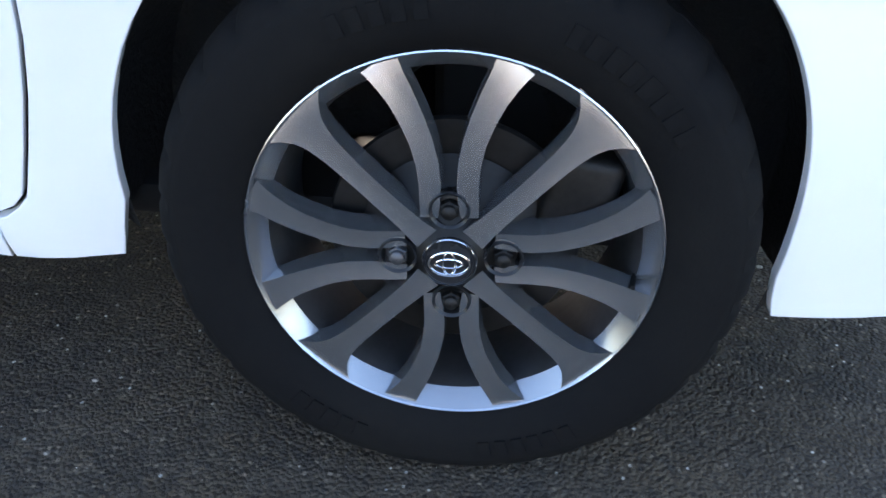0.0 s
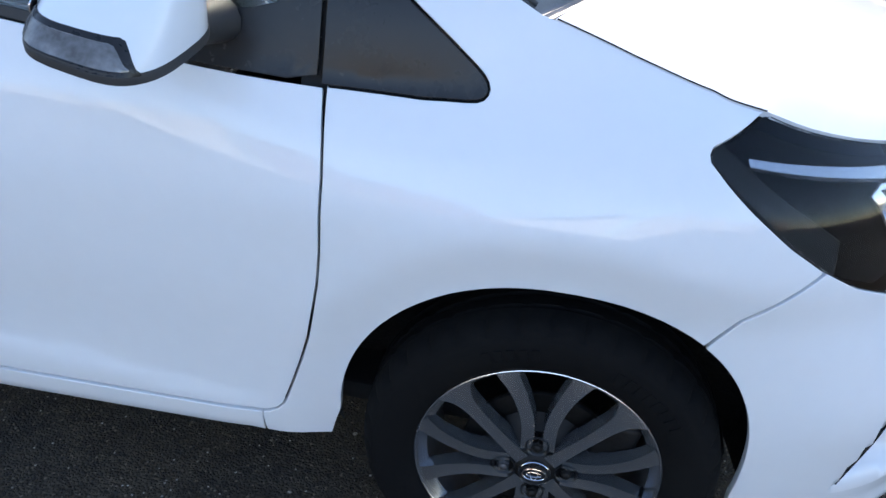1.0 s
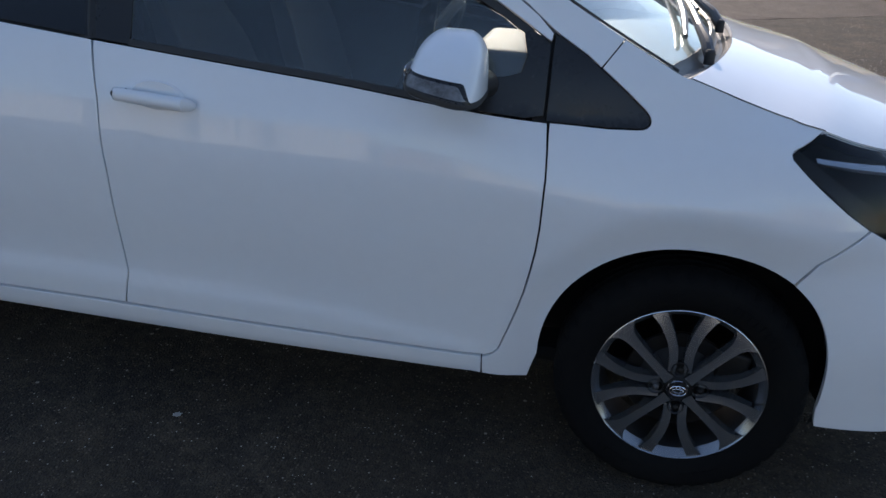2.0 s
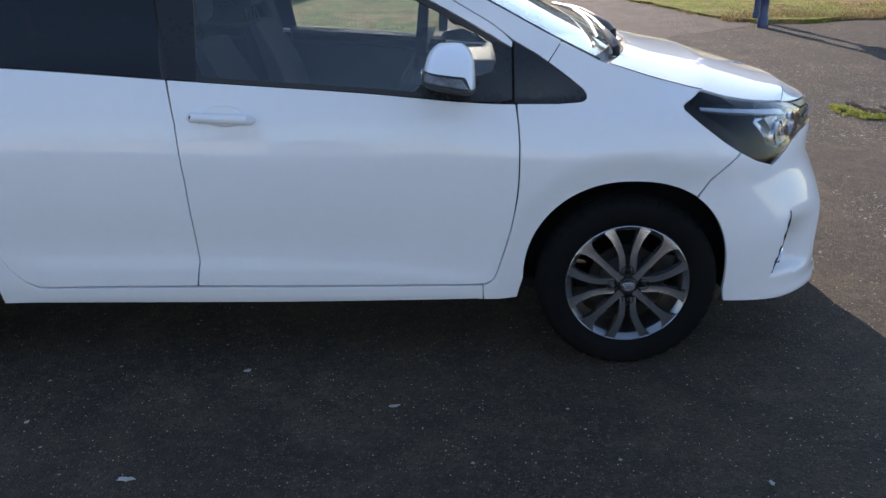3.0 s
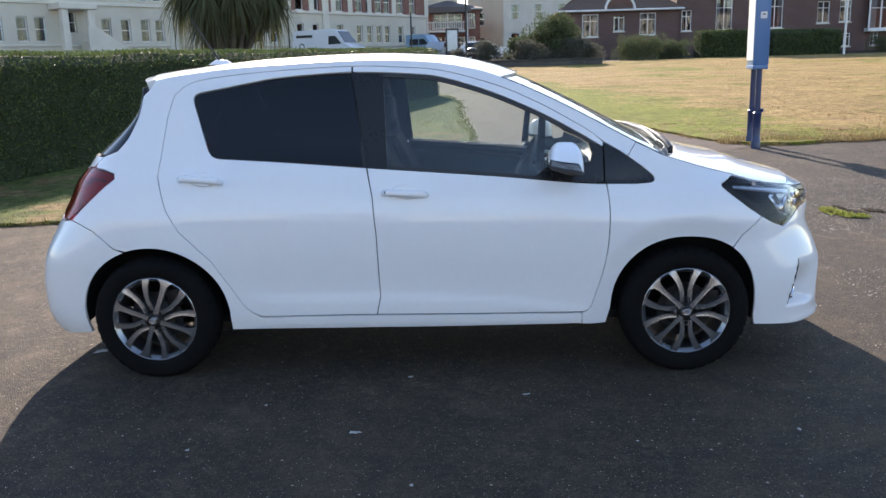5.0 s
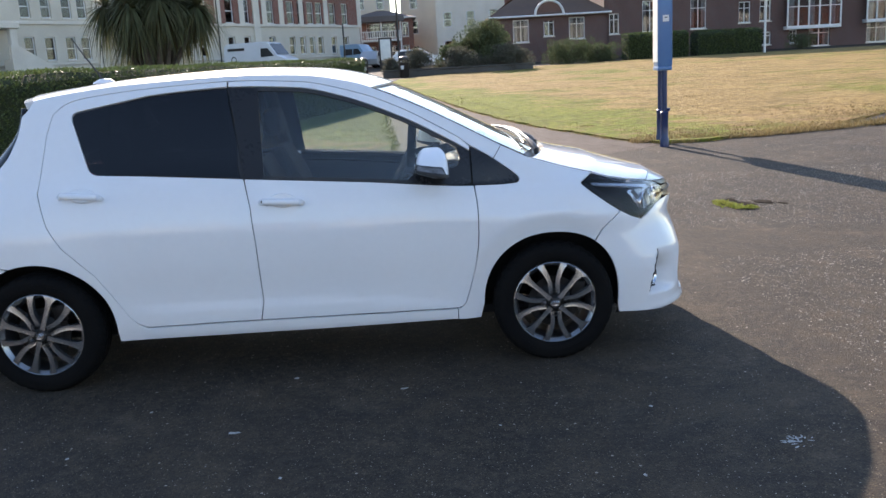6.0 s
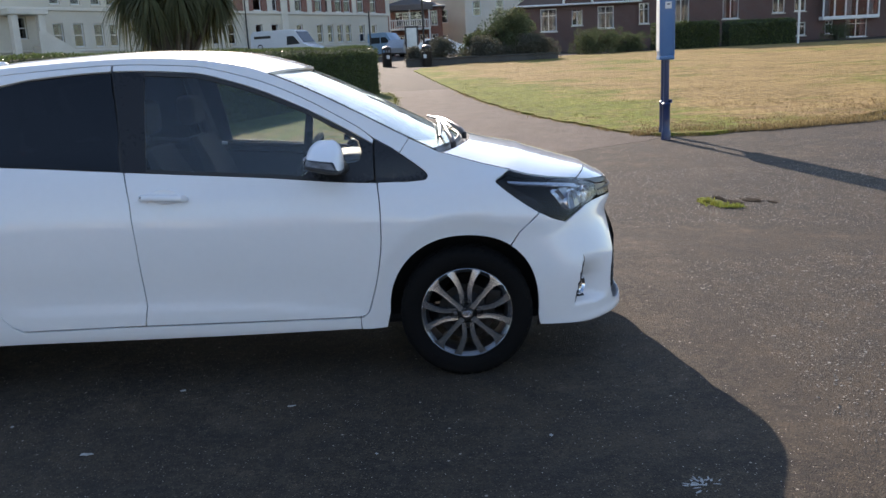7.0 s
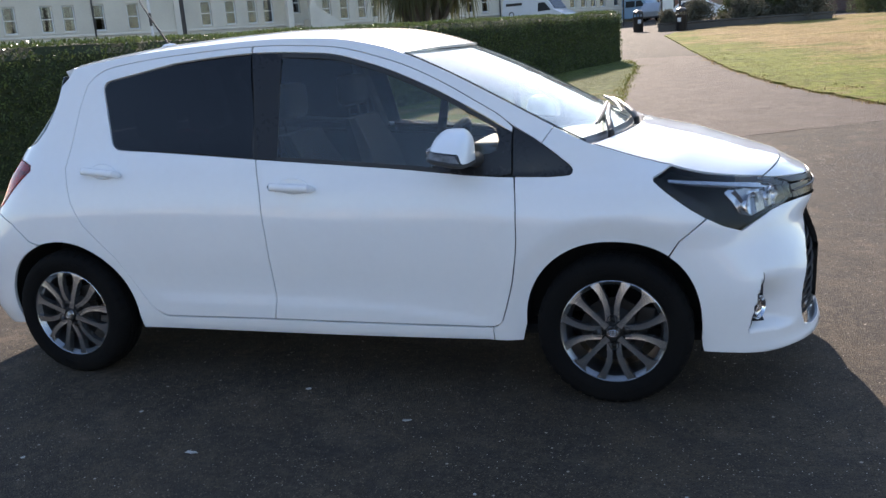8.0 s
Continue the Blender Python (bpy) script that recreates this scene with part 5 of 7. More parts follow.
    b.inputs["Roughness"].default_value = .9
    b.inputs["Specular IOR Level"].default_value = .15
    bp = n.new("ShaderNodeBump")
    bp.inputs["Strength"].default_value, bp.inputs["Distance"].default_value = .9, .05
    l.new(d.outputs["Fac"], bp.inputs["Height"])
    l.new(bp.outputs["Normal"], b.inputs["Normal"])
    return m


DRY_GRASS = grass_material("dry_grass", (.182, .200, .026), (.322, .222, .084), .02)
GREEN_GRASS = grass_material("green_grass", (.103, .127, .034), (.23, .20, .073), -.20)


def leafy(m, through=.4):
    """Leaves let a part of the light through."""
    n, l = m.node_tree.nodes, m.node_tree.links
    b, out = n["Principled BSDF"], n["Material Output"]
    t, mix = n.new("ShaderNodeBsdfTranslucent"), n.new("ShaderNodeMixShader")
    l.new(b.inputs["Base Color"].links[0].from_socket, t.inputs["Color"])
    mix.inputs["Fac"].default_value = through
    l.new(b.outputs[0], mix.inputs[1])
    l.new(t.outputs[0], mix.inputs[2])
    l.new(mix.outputs[0], out.inputs["Surface"])
    return m


LEAF = leafy(material("glossy_hedge_leaf", (.055, .085, .026), .30, 0, (.11, .14, .045), 3, 40, island=.45, spec=.6), .35)
# much darker than the leaves: the hedge's inner shade is put into this colour
LEAF_CORE = material("shaded_hedge_inside", (.022, .032, .012), .9, 0, (.035, .045, .018), 14, 60, bump=.05, bump_scale=30)
SHRUB = leafy(material("dusty_shrub_leaf", (.085, .11, .050), .7, 0, (.12, .14, .075), 2, 30, island=.3, spec=.2))
LAVENDER = leafy(material("grey_green_shrub", (.11, .115, .085), .8, 0, (.15, .145, .115), 2, 30, island=.25, spec=.2))
STRAP = leafy(material("strap_leaf", (.085, .10, .045), .6, 0, (.14, .135, .07), 3, 30, island=.3, spec=.25))
BARK = material("palm_bark", (.11, .09, .07), .9, 0, (.07, .055, .042), 6, 60, bump=.03, bump_scale=40)


def inside(p, poly):
    x, y = p
    hit = False
    for (x1, y1), (x2, y2) in zip(poly, poly[1:] + poly[:1]):
        if (y1 > y) != (y2 > y) and x < (x2 - x1) * (y - y1) / (y2 - y1) + x1:
            hit = not hit
    return hit


def wavy(poly, amp, step, seed):
    rng = random.Random(seed)
    out = []
    for x, y in densify(poly, step):
        out.append((x + amp * noise.noise((x * 2.3, y * 2.3, seed)) + rng.uniform(-amp, amp) * .3, y + amp * noise.noise((x * 2.3 + 9, y * 2.3, seed)) + rng.uniform(-amp, amp) * .3))
    return out


def lawn(name, poly, mat, label, height=.035, swell=.02, category="grass"):
    """Turf a little proud of the asphalt, with a ragged edge."""
    edge = wavy(poly, .07, .22, 3)
    bm = bmesh.new()
    bm.faces.new([bm.verts.new((x, y, 0)) for x, y in edge])
    bm.normal_update()
    bmesh.ops.triangulate(bm, faces=bm.faces[:])
    for ax, step in ((0, 2.0), (1, 1.5)):
        lo, hi = min(p[ax] for p in edge), max(p[ax] for p in edge)
        for i in range(1, int((hi - lo) / step)):
            co, no = [0, 0, 0], [0, 0, 0]
            co[ax], no[ax] = lo + step * i, 1
            bmesh.ops.bisect_plane(bm, geom=bm.verts[:] + bm.edges[:] + bm.faces[:], plane_co=co, plane_no=no, dist=1e-4)
    rim = [e for e in bm.edges if e.is_boundary]
    r = bmesh.ops.extrude_edge_only(bm, edges=rim)
    lip = {v for e in rim for v in e.verts} if not swell else set()
    low = {v for v in r["geom"] if isinstance(v, bmesh.types.BMVert)}
    for v in bm.verts:
        z = ground_z(v.co.x, v.co.y)
        v.co.z = z - .03 if v in low else z + (.003 if v in lip else height) + swell * noise.noise((v.co.x * .7, v.co.y * .7, 4))
    ob = part(name, bm, mat, None, "", 60)
    return tagged(ob, label, category, kind="structure"), edge


GREEN = [(-1.98, 36.6), (-.6, 25), (.08, 19.55), (.75, 15), (1.45, 11.68), (2.05, 9.9), (2.45, 8.7), (2.85, 7.95), (3.5, 7.85), (4.34, 8.15), (5.19, 8.35), (6.23, 9.05), (7.6, 10.3), (8.6, 11.45), (9.7, 11.7), (13, 13.2), (20, 15.5), (36, 19), (44, 30), (46, 51), (26, 53), (16, 52), (6, 49), (.5, 44), (-1.7, 40)]
VERGE = [(-18, 1.8), (-9, 2.7), (-5.15, 3.15), (-4.0, 3.35), (-2.7, 4.3), (-1.6, 6.0), (-1.15, 8.2), (-1.16, 10.3), (-1.38, 13), (-1.62, 18), (-1.95, 20.4), (-2.6, 21.8), (-6, 21.5), (-18, 10)]
_, green_edge = lawn("lawn_green", GREEN, DRY_GRASS, "sun-dried yellow grass of an open green")
FOOTPATH = [(-3.9, 3.66), (-1.5, 5.08), (1.83, 7.03), (2.75, 7.57), (3.1, 8.3), (2.75, 8.7), (2.35, 9.9), (1.75, 11.68), (1.05, 15), (.38, 19.55), (.1, 21.6), (-2.3, 21.6), (-2.2, 20.4), (-1.9, 18), (-1.68, 13), (-1.45, 10.3), (-1.45, 8.2), (-1.9, 6.2), (-2.9, 4.6), (-3.9, 3.8)]
lawn("path", FOOTPATH, PATH_ASPHALT, "dusty worn asphalt path between grass edges", .011, 0, "path")
_, verge_edge = lawn("lawn_verge", VERGE, GREEN_GRASS, "mown green grass strip before a hedge")


def blades(name, spots, mat, label, tall, seed, spread=.04):
    """Tufts of thin blades at the given places."""
    rng = random.Random(seed)
    verts, faces = [], []
    for x, y, h in spots:
        for _ in range(6):
            px, py = x + rng.gauss(0, spread), y + rng.gauss(0, spread)
            z = ground_z(px, py) + .01
            a = rng.uniform(0, 6.28)
            t = h * tall * rng.uniform(.5, 1.2)
            w = .004 + t * .03
            lx, ly = math.cos(a) * t * rng.uniform(.2, .9), math.sin(a) * t * rng.uniform(.2, .9)
            k = len(verts)
            dx, dy = -math.sin(a) * w, math.cos(a) * w
            verts += [(px - dx, py - dy, z), (px + dx, py + dy, z), (px + lx * .45 + dx * .7, py + ly * .45 + dy * .7, z + t * .65), (px + lx * .45 - dx * .7, py + ly * .45 - dy * .7, z + t * .65), (px + lx, py + ly, z + t)]
            faces += [(k, k + 1, k + 2, k + 3), (k + 3, k + 2, k + 4)]
    ob = new(name, mesh_from(name, verts, faces, mat, False))
    return tagged(ob, label, "grass", kind="stuff")


BLADE_DRY = leafy(material("dry_grass_blade", (.36, .26, .13), .8, 0, (.23, .18, .08), .6, 12, island=.45, spec=.15), .3)
BLADE_GREEN = leafy(material("green_grass_blade", (.11, .14, .032), .7, 0, (.19, .18, .06), .8, 12, island=.35, spec=.2), .5)
rng = random.Random(5)
spots = []
for x, y in densify(green_edge, .06):
    if y < 21 and x < 14:
        spots += [(x + rng.gauss(0, .05), y + rng.gauss(0, .07), rng.uniform(.3, .95))]
for _ in range(16000):
    x, y = rng.uniform(0, 14), 7.8 + 18 * rng.random() ** 1.6
    if inside((x, y), GREEN):
        spots.append((x, y, rng.uniform(.25, .75)))
for _ in range(1500):
    # rough weeds at the foot of the sign and along the front margin
    x = rng.uniform(2.6, 7.5)
    y = 8.05 + .28 * max(0, x - 4.5) + abs(rng.gauss(0, .30))
    spots.append((x, y, rng.uniform(.5, 1.3)))
for _ in range(5000):
    # coarse dead stalks on the worn margin
    x = rng.uniform(2.9, 10)
    y = 8.1 + .62 * max(0, x - 5.0) + abs(rng.gauss(0, 1.0))
    if inside((x, y), GREEN):
        spots.append((x, y, rng.uniform(.3, 1.0)))
blades("dry_grass_tufts", spots, BLADE_DRY, "dry tufts of yellow grass", .055, 8)
spots = []
for x, y in densify(verge_edge, .05):
    if y < 21 and x > -8:
        spots.append((x + rng.gauss(0, .05), y + rng.gauss(0, .05), rng.uniform(.5, 1.4)))
for _ in range(12000):
    x, y = rng.uniform(-9, -1), rng.uniform(2.6, 20)
    if inside((x, y), VERGE):
        spots.append((x, y, rng.uniform(.3, .9)))
for x, y in densify(green_edge, .10):
    if y < 26 and x < 3:
        spots += [(x + rng.uniform(0, .8), y + rng.gauss(0, .1), rng.uniform(.5, 1.1))]
blades("green_grass_tufts", spots, BLADE_GREEN, "short green grass tufts", .05, 9)
# weeds that break through the asphalt
spots = []
for _ in range(420):
    a, r = rng.uniform(0, 6.28), math.sqrt(rng.random())
    cx, cy, rx, ry = rng.choice(((2.20, 3.10, .07, .15), (2.21, 3.05, .09, .18), (2.28, 2.96, .06, .14), (2.37, 2.86, .07, .06)))
    x, y = cx + rx * r * math.cos(a), cy + ry * r * math.sin(a)
    if noise.noise((x * 14, y * 14, 3)) > -.12:
        spots.append((x, y, rng.uniform(.3, 1.4)))
blades("weed_patch", spots, leafy(material("weed_leaf", (.23, .28, .05), .7, 0, (.34, .34, .09), 3, 20, island=.35, spec=.2), .35), "low green weeds growing through broken asphalt", .020, 10, .012)


def mark(name, x, y, r, seed, mat, label, squash=.5, turn=0, lift=.004, least=.55):
    """A thin irregular spot on the asphalt."""
    g = random.Random(seed)
    bm = bmesh.new()
    pts = []
    for i in range(18):
        a = 2 * math.pi * i / 18
        q = r * g.uniform(least, 1.15)
        p = Matrix.Rotation(turn, 2) @ Vector((q * math.cos(a), q * squash * math.sin(a)))
        pts.append(bm.verts.new((x + p.x, y + p.y, ground_z(x + p.x, y + p.y) + lift)))
    f = bm.faces.new(pts)
    r2 = bmesh.ops.extrude_face_region(bm, geom=[f])
    bmesh.ops.translate(bm, verts=[v for v in r2["geom"] if isinstance(v, bmesh.types.BMVert)], vec=(0, 0, .003))
    return tagged(part(name, bm, mat, None), label, "stain", "pale spots on the asphalt")


# dark irregular patches to the right of the weeds
DARK_GROUND = material("dark_rough_ground", (.016, .013, .010), .95, 0, (.052, .040, .028), 11, 60, bump=.04, bump_scale=60, spec=.05)
for x, y, r, sq in ((2.42, 3.08, .13, .6), (2.60, 3.12, .12, .7), (2.36, 3.30, .09, .6), (2.75, 3.00, .06, .6)):
    mark("dark_patch", x, y, r, int(x * 100), DARK_GROUND, "dark rough patch on the asphalt beside the weeds", sq, -.7 + x, .005, .45)
CHALK = material("pale_dried_spot", (.50, .50, .48), .8, 0, (.28, .28, .27), 40, 200)
for i, (x, y, r, sq) in enumerate(((-1.465, -1.465, .026, .35), (-.756, -1.073, .022, .3), (-1.29, -.847, .012, .8), (-2.97, -.435, .060, .45), (-1.9, -1.18, .008, .7), (-2.1, -1.62, .009, .8), (-1.2, -1.9, .008, .8), (.30, -1.45, .010, .7), (.12, -2.05, .010, .8), (-.35, -1.55, .006, .9), (-.5, -2.3, .008, .8), (3.1, 1.2, .02, .8))):
    mark("pale_spot", x, y, r, 20 + i, CHALK, "pale dried spot on the asphalt", sq, .25 * i)


def bird_lime(x, y, seed):
    """A dried white splash: a ragged middle and thin drops thrown outwards."""
    g = random.Random(seed)
    bm = bmesh.new()
    for i in range(34):
        a = g.gauss(2.5, .9)
        r = .055 * g.random() ** .6
        cx, cy = x + r * math.cos(a) * 1.3, y + r * math.sin(a)
        long, thin = g.uniform(.006, .017), g.uniform(.0014, .0045)
        m = Matrix.Translation((cx, cy, ground_z(cx, cy) + .005)) @ Matrix.Rotation(a + g.uniform(-.5, .5), 4, "Z")
        ring = [bm.verts.new(m @ Vector((long * math.cos(q) * g.uniform(.8, 1.1), thin * math.sin(q), 0))) for q in [6.2832 * j / 8 for j in range(8)]]
        top = bm.verts.new(m @ Vector((0, 0, .0022)))
        for j in range(8):
            bm.faces.new((ring[j], ring[(j + 1) % 8], top))
    return tagged(part("bird_lime", bm, CHALK, None), "dried white bird splash on the asphalt", "stain", "pale spots on the asphalt")


bird_lime(.760, -1.868, 4)


def grit(name, zones, seed, label):
    """Loose chips of stone on the asphalt: zones of (x0, x1, y0, y1, how many, least size, most size)."""
    g = random.Random(seed)
    verts, faces = [], []
    for x0, x1, y0, y1, many, small, large in zones:
        for _ in range(many):
            x, y = g.uniform(x0, x1), g.uniform(y0, y1)
            if inside((x, y), GREEN) or inside((x, y), VERGE):
                continue
            r = small + (large - small) * g.random() ** 3
            z = ground_z(x, y) - r * .15 + (.004 if y > 1.2 or x > 1.4 or y < -1.6 else 0)
            a0, k = g.uniform(0, 6.28), len(verts)
            for j in range(4):
                a = a0 + 1.57 * j + g.uniform(-.4, .4)
                q = r * g.uniform(.6, 1.1)
                verts.append((x + q * math.cos(a), y + q * math.sin(a), z))
            verts.append((x + r * g.uniform(-.3, .3), y + r * g.uniform(-.3, .3), z + r * g.uniform(.3, .6)))
            faces += [(k + j, k + (j + 1) % 4, k + 4) for j in range(4)]
    return tagged(new(name, mesh_from(name, verts, faces, STONE_CHIP, False)), label, "grit", kind="stuff")


STONE_CHIP = material("stone_chip", (.50, .45, .38), .8, 0, (.15, .13, .10), 30, 200, island=.6)
grit("loose_grit", ((-2.4, 1.6, -2.6, -.5, 3000, .0007, .0020), (-3.5, 2.5, -4.2, -.5, 1300, .0012, .0030), (1.25, 5, -1.6, 5, 30000, .0030, .0085), (-6, 9, 1.5, 9, 12000, .003, .008), (-4.5, -2.6, -2, 3, 2500, .002, .006), (-2.5, 3.5, 8, 24, 4000, .005, .012), (1.35, 6.5, -1.5, 7.5, 3000, .005, .011), (2.0, 2.75, 2.75, 3.5, 500, .004, .009)), 66, "loose pale stone chips on asphalt")


def leaf_mesh(name, points, mat, size, seed, up=.3, parent=None, label=""):
    """Many small folded leaves, each at a (place, outward) pair."""
    g = random.Random(seed)
    verts, faces = [], []
    for p, o in points:
        d = Vector((g.gauss(0, 1), g.gauss(0, 1), g.gauss(0, 1) + up)).normalized()
        d = (d + o * .7).normalized()
        w = d.orthogonal()
        w = (Matrix.Rotation(g.uniform(0, 6.28), 3, d) @ w).normalized()
        s = size * g.uniform(.6, 1.3)
        n = d.cross(w) * s * .14
        k = len(verts)
        verts += [p, p + d * s * .5 + w * s * .27 + n, p + d * s, p + d * s * .5 - w * s * .27 + n]
        faces += [(k, k + 1, k + 2), (k, k + 2, k + 3)]
    me = mesh_from(name, verts, faces, mat, False)
    return part_mesh(name, me, parent, label)


def hedge(a, b, width, low, seed, label, leaves, leaf=.055, rise=0.0):
    """A clipped hedge from a to b, its far side to the left of the way, with a smooth top that may rise along it."""
    a, b = Vector(a), Vector(b)
    d = (b - a).normalized()
    o = Vector((-d.y, d.x))
    ln = (b - a).length
    thing = empty("hedge", pose(0, 0, 0), label, "hedge")
    bm = bmesh.new()
    n = max(4, int(ln / .22))
    prof = [(0, 0), (.02, .35), (.0, .7), (.02, .93), (.12, 1.0), (.5, 1.02), (.88, 1.0), (1, .92), (1, 0)]
    rows = []
    for i in range(n + 1):
        c = a + d * ln * i / n
        top = low + rise * i / n
        row = []
        for w, h in prof:
            p = c + o * (width * w)
            z0 = ground_z(p.x, p.y)
            z = z0 + (top - z0) * h
            k = .07 * noise.noise((p.x * 1.3, p.y * 1.3, z * 1.6 + seed))
            row.append(bm.verts.new((p.x + o.x * k, p.y + o.y * k, z + (k * .6 if h > .5 else 0))))
        rows.append(row)
    for r1, r2 in zip(rows, rows[1:]):
        for j in range(len(prof) - 1):
            bm.faces.new((r1[j], r1[j + 1], r2[j + 1], r2[j]))
    bm.faces.new(rows[0])
    bm.faces.new(rows[-1])
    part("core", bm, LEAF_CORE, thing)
    g = random.Random(seed)
    pts = []
    for _ in range(leaves):
        t, q = g.random(), g.random()
        c = a + d * ln * t
        top = low + rise * t
        z0 = ground_z(c.x, c.y)
        if q < .55:
            p, out = c - o * .01, -o
            z = z0 + (top - z0) * g.uniform(.02, .98)
            k = .07 * noise.noise((p.x * 1.3, p.y * 1.3, z * 1.6 + seed))
            pts.append((Vector((p.x + o.x * k - o.x * .02, p.y + o.y * k - o.y * .02, z)), Vector((out.x, out.y, .2))))
        elif q < .92:
            p = c + o * g.uniform(0, width)
            k = .07 * noise.noise((p.x * 1.3, p.y * 1.3, top * 1.6 + seed)) * .6
            pts.append((Vector((p.x, p.y, top + k + g.uniform(-.01, .05))), Vector((0, 0, 1))))
        else:
            e = g.choice((0, 1))
            p = (b if e else a) + o * g.uniform(0, width)
            top = low + rise * e
            pts.append((Vector((p.x, p.y, z0 + (top - z0) * g.uniform(0, 1))), Vector((d.x, d.y, 0)) * (1 if e else -1)))
    leaf_mesh("leaves", pts, LEAF, leaf, seed, .5, thing)
    return thing


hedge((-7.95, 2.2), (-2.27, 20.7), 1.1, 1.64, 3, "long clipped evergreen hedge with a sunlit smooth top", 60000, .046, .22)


def shrub(name, x, y, rx, ry, h, seed, mat, label, count, leaf, clip=1.0):
    """A bush: dark branching inside and many leaves in uneven clumps."""
    g = random.Random(seed)
    z0 = ground_z(x, y)
    thing = empty(name, pose(x, y, z0), label, "shrub")
    bm = bmesh.new()
    for i in range(7):
        a = g.uniform(0, 6.28)
        r = g.uniform(.2, .7)
        tube(bm, [(0, 0, 0), (rx * r * .4 * math.cos(a), ry * r * .4 * math.sin(a), h * .35), (rx * r * math.cos(a), ry * r * math.sin(a), h * .75)], [.05, .03, .012], 6)
    part("stems", bm, BARK, thing)
    clumps = []
    for i in range(60):
        a, q = g.uniform(0, 6.28), g.random() ** .6
        ht = g.uniform(.12, 1)
        w = math.sqrt(max(.05, 1 - (ht * .95) ** 2)) if clip > .9 else 1
        clumps.append((Vector((rx * q * w * .8 * math.cos(a), ry * q * w * .8 * math.sin(a), h * ht * .86)), g.uniform(.16, .28) * min(rx, h)))
    pts = []
    for _ in range(count):
        c, r = g.choice(clumps)
        o = Vector((g.gauss(0, 1), g.gauss(0, 1), g.gauss(0, 1))).normalized()
        p = c + o * r * g.uniform(.65, 1.05)
        p.z = max(.02, p.z)
        pts.append((p, o))
    leaf_mesh("leaves", pts, mat, leaf, seed + 1, .4, thing)
    return thing


shrub("shrub", 3.1, 46.4, 2.3, 1.8, 2.9, 31, SHRUB, "large loose shrub with dusty green leaves", 17000, .125)
shrub("shrub", 1.2, 45.6, 1.2, 1.0, 1.7, 39, SHRUB, "upright shrub with dusty green leaves", 6500, .125)
shrub("shrub", -.9, 44.8, 1.5, 1.0, 1.45, 32, LAVENDER, "low grey-green mounded shrub", 8000, .096)
shrub("shrub", 1.7, 44.6, 1.6, 1.1, 1.40, 33, LAVENDER, "low grey-green mounded shrub", 8600, .096)
shrub("shrub", 4.4, 45.0, 1.9, 1.1, 1.45, 34, LAVENDER, "low grey-green mounded shrub", 9600, .096)
shrub("shrub", -2.3, 44.4, .8, .8, 1.1, 35, LAVENDER, "low grey-green mounded shrub", 4000, .096)
shrub("clipped_bush", 8.9, 51, 2.0, 1.0, 1.6, 36, SHRUB, "rounded clipped green bush", 9000, .090, .5)
shrub("clipped_bush", 11.2, 52, 1.4, 1.0, 1.2, 37, SHRUB, "rounded clipped green bush", 6000, .090, .5)
hedge((13.2, 52.2), (17.4, 52.9), 1.2, 3.05, 41, "tall clipped hedge before a brick building", 3000, .14)
hedge((18.2, 53.4), (22.8, 54.0), 1.2, 3.0, 42, "tall clipped hedge before a brick building", 2600, .14)
shrub("clipped_bush", 26.5, 56.2, 1.3, .9, 1.1, 38, SHRUB, "rounded clipped green bush", 2880, 0.090, .5)


def cabbage_palm(x, y, seed):
    """An old cabbage tree: many stems, round heads of long strap leaves, and skirts of dead leaves that hang below them."""
    g = random.Random(seed)
    z0 = ground_z(x, y)
    thing = empty("cabbage_palm", pose(x, y, z0), "broad many-stemmed cabbage palm with drooping skirts of leaves", "palm tree")
    bm = bmesh.new()
    heads = []
    for i in range(17):
        a = 6.28 * i * .382 + g.uniform(-.3, .3)
        r = 2.1 * math.sqrt((i + .5) / 17)
        h = g.uniform(3.6, 5.6) - .75 * r
        tip = Vector((r * math.cos(a), r * .8 * math.sin(a), h))
        tube(bm, [(.35 * math.cos(a), .35 * math.sin(a), -.05), (.5 * math.cos(a), .5 * math.sin(a), 1.0), (tip.x * .75, tip.y * .75, h * .7), tip], [.17, .13, .09, .06], 8)
        heads.append(tip)
    part("trunk", bm, BARK, thing)
    for tip in heads:
        verts, faces = [], []
        for j in range(330):
            dead = j % 4 == 0
            d = Vector((g.gauss(0, 1), g.gauss(0, 1), g.gauss(-.75, .35) if dead else g.gauss(.3, .75))).normalized()
            w = d.cross(Vector((0, 0, 1))).normalized() * g.uniform(.020, .034)
            ln = g.uniform(.9, 1.5) if dead else g.uniform(.75, 1.1)
            k = len(verts)
            for q, f in enumerate((0, .35, .7, 1)):
                p = tip + d * ln * f + Vector((0, 0, -.5 * f * f * ln * (1.2 - d.z)))
                p.z = max(p.z, .15)
                ww = w * (.6, 1, .8, .08)[q]
                verts += [p - ww, p + ww]
            for q in range(3):
                faces.append((k + 2 * q, k + 2 * q + 1, k + 2 * q + 3, k + 2 * q + 2))
        part_mesh("leaf_head", mesh_from("leaf_head", verts, faces, STRAP, False), thing)
    return thing


cabbage_palm(-11.5, 31.2, 51)

# ---------------- signs, posts and street things ----------------
BLUE = material("blue_gloss_paint", (.060, .150, .33), .4, 0, (.09, .19, .36), 3, 60, coat=.3, rough_var=.2)
NAVY = material("navy_post_paint", (.014, .026, .085), .35, 0, (.022, .04, .11), 6, 80, coat=.3)
PALE_POSTER = material("faded_poster", (.55, .58, .56), .5, 0, (.70, .72, .68), 4, 30)
